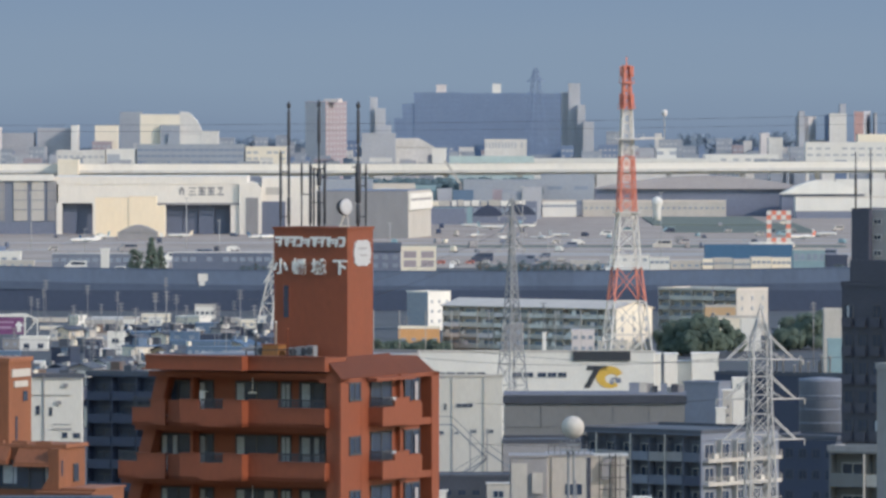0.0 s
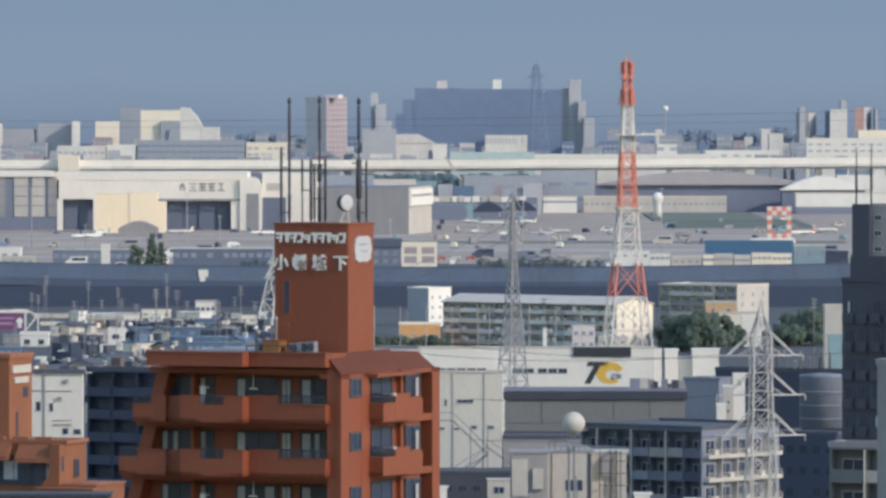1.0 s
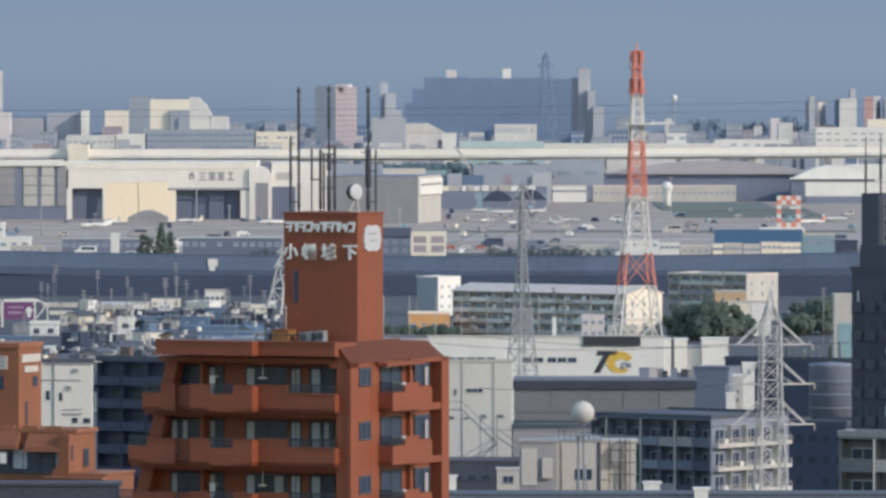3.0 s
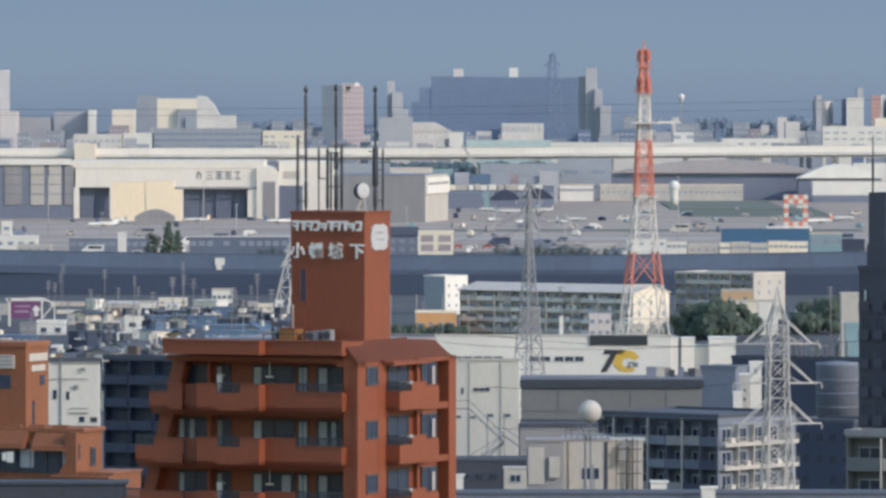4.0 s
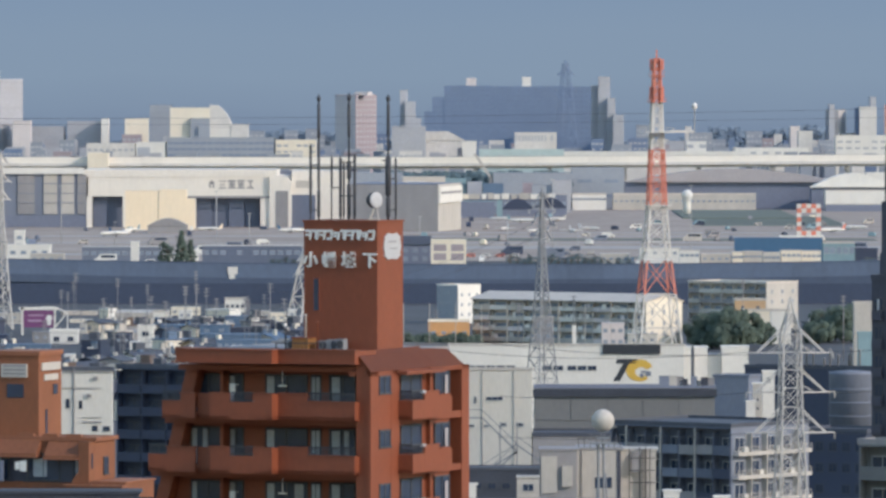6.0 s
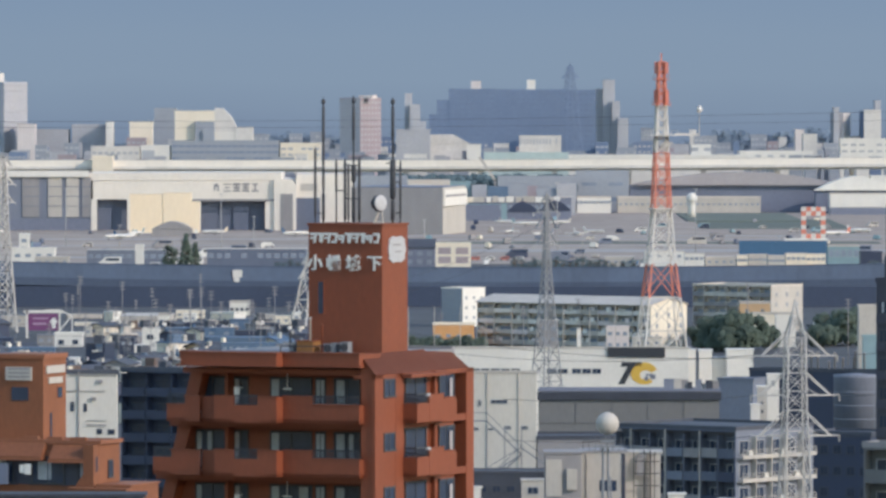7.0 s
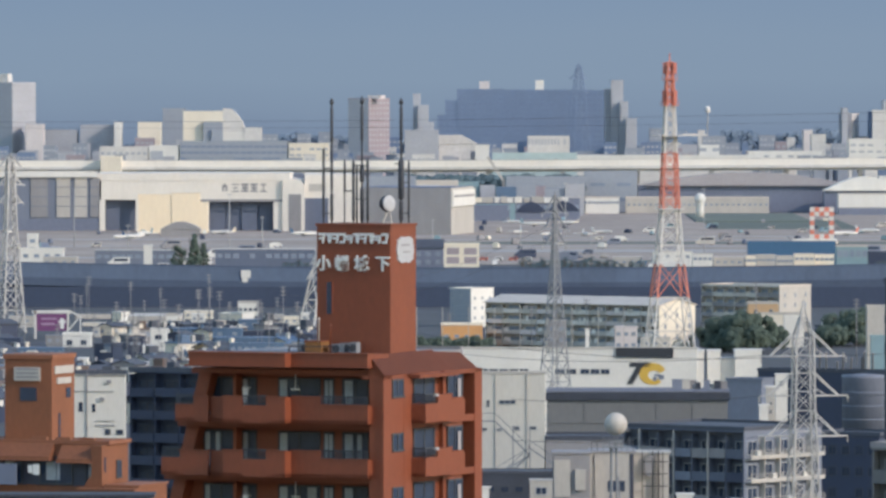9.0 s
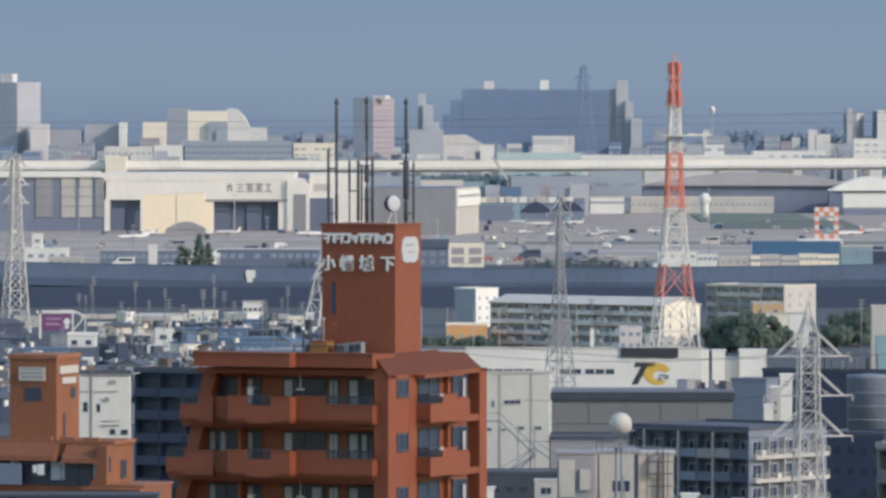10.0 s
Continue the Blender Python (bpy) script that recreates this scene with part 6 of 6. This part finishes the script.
for u0, u1, v, d, m_ in ((560, 660, 318, 4160, FARGREY), (735, 772, 328, 4150, TEAL), (774, 800, 334, 4145, FARPALE), (802, 838, 337, 4120, ROOFBLUE), (836, 872, 331, 4125, FARGREY), (868, 890, 336, 4150, FARROSE), (888, 925, 340, 4130, FARGREY), (925, 958, 332, 4128, FARPALE), (660, 735, 325, 4140, ROOFPALE), (820, 960, 318, 4180, FARGREY), (664, 700, 334, 4090, WHITE)):
    building("shed", "far airport shed with flat roof", u0, u1, 0, v, d, 0, m_, roof=m_, depth=12, category="shed", group="far airport sheds", rim=0)
building("shelter", "grey round-roofed shelter on the apron", 208, 278, 0, 399, 3560, 0, GREY, roof=GREY, depth=14, category="shelter", top="arch", rise=3.2, rim=0)
building("shelter", "dull teal long low shelter", 762, 822, 0, 368, 3960, 0, HALLBLUE, roof=TEAL, depth=12, category="shelter", rim=0)
building("vent_stack", "pale teal upright duct beside the shelter", 826, 836, 0, 366, 3940, 0, TEAL, roof=TEAL, depth=3, category="duct", rim=0)
for u0, u1, v in ((836, 892, 364), (894, 950, 362)):
    building("shelter", "navy round-roofed aircraft shelter", u0, u1, 0, v, 3990, 0, HALLBLUE, roof=NAVY, depth=14, category="shelter", top="arch", rise=5, rim=0, group="aircraft shelters")
# Added pier: lifts a white row to its height in the view.
pier = building("added_pier", "low dark airport pier with white fascia", 762, 950, 0, 356, 4050, 0, HALLBLUE, roof=PALE, depth=16, category="terminal", rim=0, front=(20, 1, 1.4, 2.4, 3, 6), glass=FARGLASS)
rnd = random.Random(9)
x = -pier[1]
while x < -6:
    w = rnd.uniform(2, 7)
    # White pieces stand for a row of white vans and aircraft.
    part("fascia", boxes((x, x + w, -0.6, -0.05, pier[3] - 2.4, pier[3] + rnd.uniform(0, 0.8))), rnd.choice([WHITE, CREAM, WHITE, PALE]), pier[0])
    x += w + rnd.uniform(0.05, 1.0)
cr = thing("crane_arm", "slanting grey crane arm before the far road", "crane", pose(ex(815, 4180), 4180, 0))
bm = bmesh.new()
beam(bm, (0, 0, ez(326, 4180)), ((787 - 815) * 4180 / F, 0, ez(284, 4180)), 1.6)
part("jib", bm, PALE, cr)
bm = bmesh.new()
beam(bm, (0, 0, 0), (0, 0, ez(324, 4180)), 1.6)
part("mast", bm, GREY, cr)
for u in (771, 797, 823, 849):
    car(u, 3080, REDPAINT if u % 4 != 1 else WHITE, 0, 0.8)
rd = thing("radome", "white radar ball on a round pedestal", "radome", pose(ex(1163, 4040), 4040, 0))
bm = bmesh.new()
lathe(bm, ball(10 * 4040 / F, 16), 28, (0, 0, ez(358, 4040)))
part("ball", bm, WHITE, rd)
bm = bmesh.new()
lathe(bm, [(2.2, 0), (2.0, ez(376, 4040)), (2.3, ez(366, 4040)), (2.5, ez(365, 4040))], 20)
part("pedestal", bm, WHITE, rd)
solo("grass_bank", boxes((ex(1150, 4000), ex(1350, 4000), 3925, 4160, 0.05, 0.6)), GRASS, "green airfield bank", "grass", kind="structure")


def aircraft(u, d, size, turn, tint):
    root = thing("aircraft", "parked small white aircraft on the apron", "aircraft", pose(ex(u, d), d, 0, 0, 0, turn), "parked aircraft")
    r = size * 0.055
    bm = bmesh.new()
    lathe(bm, [(0.05, -size * 0.5), (r * 0.8, -size * 0.42), (r, -size * 0.3), (r, size * 0.2), (r * 0.5, size * 0.42), (0.08, size * 0.5)], 12, (0, 0, r * 2.2), Vector((1, 0, 0)))
    part("fuselage", bm, WHITE, root)
    for s in (-1, 1):
        bm = bmesh.new()
        prism(bm, [(-0.1 * size, 0), (0.08 * size, 0), (0.14 * size, 0.45 * size), (0.08 * size, 0.45 * size)], 0, 0.3)
        bmesh.ops.transform(bm, matrix=Matrix(((1, 0, 0, 0), (0, 0, s, 0), (0, 1, 0, r * 2)  , (0, 0, 0, 1))), verts=bm.verts)
        part("wing", bm, WHITE, root)
        bm = bmesh.new()
        beam(bm, (-0.02 * size, s * 0.14 * size, r * 1.6), (0.06 * size, s * 0.14 * size, r * 1.6), r, 10)
        part("engine", bm, PALE, root)
    bm = bmesh.new()
    prism(bm, [(0.36 * size, r * 2.6), (0.48 * size, r * 2.4), (0.52 * size, r * 5.4), (0.45 * size, r * 5.4)], -0.15, 0.15)
    part("tail_fin", bm, tint, root)
    bm = bmesh.new()
    for p_ in ((-0.36, 0), (0.02, 0.08), (0.02, -0.08)):
        beam(bm, (p_[0] * size, p_[1] * size, 0), (p_[0] * size, p_[1] * size, r * 2), r * 0.3, 6)
    part("landing_gear", bm, DARKSTEEL, root)


for u, d, s, t_, m_ in ((180, 3560, 13, 60, TEAL), (160, 3520, 11, 160, BLUEBAND), (318, 3600, 12, 10, STORE), (462, 3560, 13, 200, BLUEBAND), (840, 3620, 10, 70, TEAL), (900, 3560, 11, 30, BLUEGREY),
                        (1050, 2960, 9, 30, BLUEBAND), (990, 3620, 11, 150, WHITE), (150, 3480, 14, 20, WHITE), (870, 3800, 14, 170, TEAL), (930, 3850, 11, 20, PALE), (830, 3880, 10, 160, BLUEGREY), (960, 3560, 12, 100, WHITE), (1420, 3560, 14, 30, REDPAINT), (1460, 3640, 12, 160, WHITE)):
    aircraft(u, d, s, t_, m_)


rnd = random.Random(3)
for i in range(20):
    car(rnd.uniform(750, 1480), rnd.uniform(3450, 3960), rnd.choice([WHITE, PALE, NAVY, TEAL, CREAM, GREY]), rnd.choice((0, 180, 20, 90)), rnd.choice((0.8, 1, 1.2)))
for i in range(44):
    car(rnd.uniform(-80, 1480), rnd.uniform(2950, 3420), rnd.choice([WHITE, WHITE, PALE, NAVY, GREY, BLUEGREY, BLUEGREY, GREY]), rnd.choice((0, 180, 12, 90)), rnd.choice((1, 1, 1.3, 1.8)))


def pole(u, d, v, label="thin grey lamp pole", m_=STEEL, t=0.3, arm=0.0):
    root = thing("lamp_pole", label, "pole", pose(ex(u, d), d, 0), "poles")
    bm = bmesh.new()
    H = ez(v, d)
    lathe(bm, [(t * 0.6, 0), (t * 0.4, H)], 6)
    part("pole", bm, m_, root)
    bm = bmesh.new()
    if arm:
        box(bm, -t * 0.7, t * 0.7, -0.13, 0.13, H - 2.5, H - 0.3)
        for q in (0.4, 1.4, 2.4):
            box(bm, -arm, arm, -0.06, 0.06, H - q - 0.06, H - q + 0.06)
            for x in (-0.8, -0.3, 0.3, 0.8):
                box(bm, x * arm - 0.06, x * arm + 0.06, -0.06, 0.06, H - q + 0.06, H - q + 0.32)
    else:
        box(bm, -0.9, 0.9, -0.3, 0.3, H - 0.3, H)
    part("head", bm, m_, root)


for u, v in ((330, 350), (55, 340), (388, 390), (150, 405), (845, 400), (970, 420), (1318, 425), (1372, 430), (690, 395), (1170, 340), (925, 330)):
    pole(u, 3150 + u % 7 * 30, v)
for u, v, d in ((276, 518, 2150), (295, 515, 2100), (130, 540, 2250), (425, 513, 2100), (55, 525, 2300), (380, 540, 2000), (155, 505, 2350), (865, 548, 1980), (962, 535, 1960), (1262, 505, 2100), (400, 560, 1900), (205, 570, 1950), (330, 540, 2200),
                (90, 560, 2050), (450, 540, 2050), (240, 545, 2000), (720, 560, 2100), (1440, 535, 1950)):
    pole(u, d, v, "concrete utility pole with cross arms", GREY, 0.2, 0.8)

rnd = random.Random(41)
for i in range(20):
    d = rnd.uniform(1750, 2330)
    pole(rnd.uniform(-110, 476), d, 150 + 14000 * (70 - rnd.uniform(8.5, 14.5)) / d, rnd.choice(("concrete utility pole with cross arms", "slim grey utility pole with cross arms")), GREY, 0.15, rnd.uniform(0.4, 0.9))

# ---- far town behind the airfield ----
# Far blocks get walls and panes whose colours hold the haze.
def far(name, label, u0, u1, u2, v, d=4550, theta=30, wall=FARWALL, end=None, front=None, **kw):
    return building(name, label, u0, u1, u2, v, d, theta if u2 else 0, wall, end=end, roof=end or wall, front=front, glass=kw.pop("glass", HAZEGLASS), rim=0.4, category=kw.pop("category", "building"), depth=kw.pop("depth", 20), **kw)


far("hall", "white hall with a curved wing in far haze", 248, 318, 0, 203, 4600, wall=CREAM, depth=30)
wg = far("hall_wing", "white curved hall wing", 318, 356, 0, 240, 4600.4, wall=WHITE, depth=20)
bm = bmesh.new()
kf = 4590 / F
prism(bm, [(-38 * kf, ez(240, 4590)), (0, ez(240, 4590)), (0, ez(230, 4590)), (-9 * kf, ez(213, 4590)), (-23 * kf, ez(199, 4590)), (-38 * kf, ez(198, 4590))], 0, 20)
part("curved_top", bm, FARWALL, wg[0])
for uu, vv in ((286, 222), (300, 236)):
    building("hall_wing", "low hazy grey hall wing", uu - 2, 318, 0, vv, 4597 - (vv - 220) / 9, 0, FARGREY, roof=FARGREY, depth=8, category="hall", rim=0.1)
far("hall", "low pale hall wing", 356, 386, 0, 232, 4600, wall=FARWALL)
far("office", "long grey office with ribbon windows", 242, 432, 0, 256, 4400, wall=FARGREY, joined=True, glass=HAZEBAND, front=(16, 3, 3.2, 1.1, 3.4, 3.2))
far("office", "cream office with window rows", 435, 506, 0, 260, 4400.4, wall=CREAM, front=(6, 2, 2.6, 1.2, 3.4, 3.4))
far("office", "pale grey factory hall", 100, 186, 0, 266, 4400, wall=FARWALL, front=(8, 1, 2, 1.4, 4, 4))
far("hall", "white hall with dark openings", 188, 240, 0, 264, 4400.7, wall=WHITE, front=(2, 1, 7, 5, 4, 7.5))
far("building", "low white block before the far road", 102, 138, 0, 283, 4240, wall=CREAM)
far("apartment_building", "distant cream flats", 66, 130, 0, 227, 4700, wall=FARPALE, joined=True, front=(9, 3, 1.2, 1.2, 3.2, 3))
far("apartment_building", "distant white flats", 126, 138, 0, 222, 4690, wall=WHITE)
far("apartment_building", "distant cream hall on posts", 168, 208, 0, 222, 4700, wall=CREAM)
far("apartment_building", "distant pale hall", 212, 250, 0, 198, 4750, wall=FARGREY)
far("apartment_building", "distant grey flats", 0, 60, 0, 236, 4700, wall=FARPALE, joined=True, front=(8, 3, 1.2, 1.2, 3.2, 3))
# Greyer face and paler end: shade and sun put into the walls.
lt = far("high_rise", "distant high-rise with dark face and ribbed sunlit end", -140, -55, -19, 152, 4650, 20, FARGREY, end=FARPALE, category="high-rise")
for i in range(16):
    z = lt[3] - 2 - i * 3.1
    part("end_balcony", boxes((0.12, 0.6, 0.5, lt[2] - 0.5, z, z + 1.3)), FARPALE, lt[0])
part("penthouse", boxes((-12, -4, 3, 10, lt[3], lt[3] + 5.5), (-24, -18, 3, 10, lt[3], lt[3] + 5.5)), FARWALL, lt[0])
far("apartment_building", "distant pale flats at the high-rise foot", -30, 0, 0, 226, 4640, wall=FARPINK)
pk = far("high_rise", "distant rose-tiled high-rise", 540, 576, 612, 180, 4600, 20, FARGREY, end=FARROSE, category="high-rise", side=(6, 16, 2.2, 1.2, 3.1, 3.0))
part("penthouse", boxes((-2, 6, 4, 12, pk[3], pk[3] + 2)), FARPINK, pk[0])
for u0, u1, v in ((655, 668, 172), (664, 682, 192), (676, 692, 222), (640, 700, 236)):
    far("apartment_building", "distant stepped pale flats", u0, u1, 0, v, 4640 - v, wall=FARPALE, joined=True, front=(2, 6, 0.7, 1.2, 3.1, 3))
# Slab colour sits near the sky: haze painted into walls and panes.
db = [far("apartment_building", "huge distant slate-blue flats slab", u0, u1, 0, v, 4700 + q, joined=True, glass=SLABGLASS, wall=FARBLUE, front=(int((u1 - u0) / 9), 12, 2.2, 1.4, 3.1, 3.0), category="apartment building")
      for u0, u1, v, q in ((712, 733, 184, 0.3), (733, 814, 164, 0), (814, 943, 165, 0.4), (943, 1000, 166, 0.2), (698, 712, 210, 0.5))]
part("penthouse", boxes((-14, -8, 2, 10, db[1][3], db[1][3] + 5)), FARPINK, db[1][0])
part("penthouse", boxes((-24, -19, 2, 10, db[2][3], db[2][3] + 6)), WHITE, db[2][0])
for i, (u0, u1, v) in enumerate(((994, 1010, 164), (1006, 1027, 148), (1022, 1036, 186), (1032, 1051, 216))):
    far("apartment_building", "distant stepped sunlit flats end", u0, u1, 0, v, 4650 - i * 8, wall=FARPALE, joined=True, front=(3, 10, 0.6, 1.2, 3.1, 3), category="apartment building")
far("hall", "distant white sheet-roofed hall", 640, 768, 0, 245, 4480, wall=FARWALL, top="slope", rise=5)
far("hall", "white low hall", 765, 790, 0, 263, 4420, wall=WHITE)
far("office", "pale office with striped front", 858, 932, 0, 247, 4450, wall=FARWALL, joined=True, front=(13, 1, 0.9, 3.2, 3.6, 4.4))
far("hall", "long white flat hall behind the far road", 945, 1255, 0, 281, 4300, wall=WHITE, front=(9, 1, 3, 1.0, 3, 3))
far("hall", "pale teal low hall", 795, 945, 0, 277, 4300, wall=mat("pale_teal_sheet", (0.42, 0.52, 0.52), 0.7), front=(6, 1, 1.4, 1.2, 3, 4))
far("building", "small white block with dark windows", 1162, 1197, 0, 263, 4450, wall=WHITE, front=(3, 1, 4, 2, 3, 3.2))
far("hall", "long white hall above the far road", 1248, 1378, 0, 274, 4380, wall=WHITE, front=(6, 1, 3, 1.2, 3, 3))
far("apartment_building", "grey stepped block", 1360, 1385, 0, 244, 4440, wall=FARWALL)
far("apartment_building", "small pale block", 1346, 1362, 0, 236, 4500, wall=FARPINK)
far("hall", "long white factory", 1426, 1640, 0, 252, 4400, wall=WHITE, front=(14, 2, 3, 1.0, 3.6, 3.6), category="factory")
far("hall", "white upper factory block", 1518, 1640, 0, 238, 4430, wall=CREAM)
for u0, u1, u2, v, w_, e_ in ((1408, 1431, 1446, 207, FARPALE, FARWALL), (1414, 1424, 0, 197, FARPALE, None), (1468, 1498, 0, 201, FARWALL, None), (1487, 1497, 0, 184, FARPALE, None), (1462, 1468, 0, 204, FARBLUE, None), (1512, 1528, 1543, 197, FARRED, FARPALE), (1548, 1552, 0, 200, FARPALE, None)):
    far("high_rise", "distant pale high-rise flats", u0, u1, u2, v, 4700 - u0 % 13, 15, w_, end=e_, category="high-rise")
wt = thing("water_tower", "distant pale water tower", "water tower", pose(ex(1176, 4700), 4700, 0))
bm = bmesh.new()
lathe(bm, [(0.3, 0), (0.3, ez(207, 4700)), (1.6, ez(204, 4700)), (1.7, ez(197, 4700)), (0.4, ez(194, 4700))], 14)
part("shaft", bm, FARWALL, wt)
rnd = random.Random(21)
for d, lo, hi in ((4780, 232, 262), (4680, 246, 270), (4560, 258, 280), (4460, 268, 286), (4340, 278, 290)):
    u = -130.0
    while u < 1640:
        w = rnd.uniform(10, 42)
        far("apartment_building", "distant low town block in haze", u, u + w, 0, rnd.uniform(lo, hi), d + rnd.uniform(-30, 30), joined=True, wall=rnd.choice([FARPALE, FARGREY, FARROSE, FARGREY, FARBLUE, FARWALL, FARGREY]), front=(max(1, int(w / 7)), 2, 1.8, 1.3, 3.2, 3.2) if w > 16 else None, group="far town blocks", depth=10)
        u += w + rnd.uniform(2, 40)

# service clutter along the apron edge: carts, crates and stands
rnd = random.Random(31)
for i in range(44):
    u, d = rnd.uniform(-80, 1500), rnd.choice((3640, 3600, 3480, 3380, 3300, 3120))
    w, h = rnd.uniform(1.2, 3.2), rnd.uniform(0.8, 2.4)
    m_ = rnd.choice([WHITE, PALE, BLUEGREY, GREY, TEAL, NAVY, CREAM, HAZESLATE])
    root = thing("service_cart", "boxy airfield service cart on the apron", "cart", pose(ex(u, d + 9), d + 9 + rnd.uniform(-6, 6), 0.06, 0, 0, rnd.uniform(-40, 40)), "apron service carts")
    part("cart_body", boxes((-w / 2, w / 2, -0.9, 0.9, 0.35, h), (-w / 2 + 0.2, w / 4, -0.7, 0.7, h, h + 0.35)), m_, root)
    part("cart_base", boxes((-w / 2 - 0.3, w / 2 + 0.5, -0.8, 0.8, 0, 0.34)), DARKSTEEL, root)

# far woods: one strip of crowns, blue haze put into the leaf colour
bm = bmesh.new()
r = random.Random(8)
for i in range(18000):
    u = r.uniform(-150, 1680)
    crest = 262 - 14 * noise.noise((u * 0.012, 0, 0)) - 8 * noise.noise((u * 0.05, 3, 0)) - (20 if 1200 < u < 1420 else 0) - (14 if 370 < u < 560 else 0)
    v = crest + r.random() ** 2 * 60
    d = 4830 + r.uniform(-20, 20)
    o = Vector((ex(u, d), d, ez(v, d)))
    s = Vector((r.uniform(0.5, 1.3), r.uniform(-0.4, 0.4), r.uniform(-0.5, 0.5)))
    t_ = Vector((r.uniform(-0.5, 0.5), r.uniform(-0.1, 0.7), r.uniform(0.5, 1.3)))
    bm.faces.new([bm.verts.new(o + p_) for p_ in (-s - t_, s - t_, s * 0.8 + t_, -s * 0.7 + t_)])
solo("far_woods", bm, HAZYLEAF, "woods beyond the town in a haze-blue tone", "woods", kind="stuff")
# Shrub strip covers building feet; its leaf colour is blued for haze.
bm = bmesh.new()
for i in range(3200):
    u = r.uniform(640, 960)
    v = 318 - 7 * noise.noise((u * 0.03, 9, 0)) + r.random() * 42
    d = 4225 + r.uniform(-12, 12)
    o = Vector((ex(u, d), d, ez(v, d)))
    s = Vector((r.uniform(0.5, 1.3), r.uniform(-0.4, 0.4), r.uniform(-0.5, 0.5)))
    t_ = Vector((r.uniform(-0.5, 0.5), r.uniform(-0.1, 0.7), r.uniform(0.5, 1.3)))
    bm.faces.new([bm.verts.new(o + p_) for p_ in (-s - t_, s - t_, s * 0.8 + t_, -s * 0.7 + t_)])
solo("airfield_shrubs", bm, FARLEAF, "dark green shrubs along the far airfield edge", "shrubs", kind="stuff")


# ---- cables ----
def cable(p, q, sag, t, n=24):
    c = bpy.data.curves.new("power_line", "CURVE")
    c.dimensions, c.bevel_depth, c.bevel_resolution = "3D", t, 0
    sp = c.splines.new("POLY")
    sp.points.add(n)
    for i in range(n + 1):
        f = i / n
        o = Vector(p).lerp(Vector(q), f)
        sp.points[i].co = (o.x, o.y, o.z - sag * 4 * f * (1 - f), 1)
    ob = new("power_line", c)
    c.materials.append(DARKSTEEL)
    return tagged(ob, "thin dark sagging power line", "cable", "power lines")


def at(u, v, d):
    return (ex(u, d), d, ez(v, d))


for v0, v1, u1, s in ((635, 668, 660, 1.2), (707, 740, 640, 1.2), (779, 812, 640, 1.2), (640, 640, 660, 1.2)):
    cable(at(1278, v0, 899), at(u1, v1 - 45, 1050), s, 0.03)
for v0, u1, v1 in ((635, 1640, 600), (707, 1640, 676), (779, 1640, 756)):
    cable(at(1418, v0, 899), at(u1, v1, 860), 0.6, 0.03)
for i, (v0, v1, d) in enumerate(((560, 572, 2060), (575, 583, 2010), (592, 596, 1960), (610, 604, 1900), (548, 556, 2180))):
    cable(at(-120, v0, d), at(470, v1, d + 40), 1.1 + 0.2 * i, 0.035)
for v0 in (400, 425):
    cable(at(906, v0, 1300), at(440, v0 + 130, 1500), 3, 0.03)
cable(at(-160, 222, 2600), at(1700, 200, 2600), 1.2, 0.05)
cable(at(-160, 232, 2600), at(1700, 216, 2600), 1.2, 0.04)
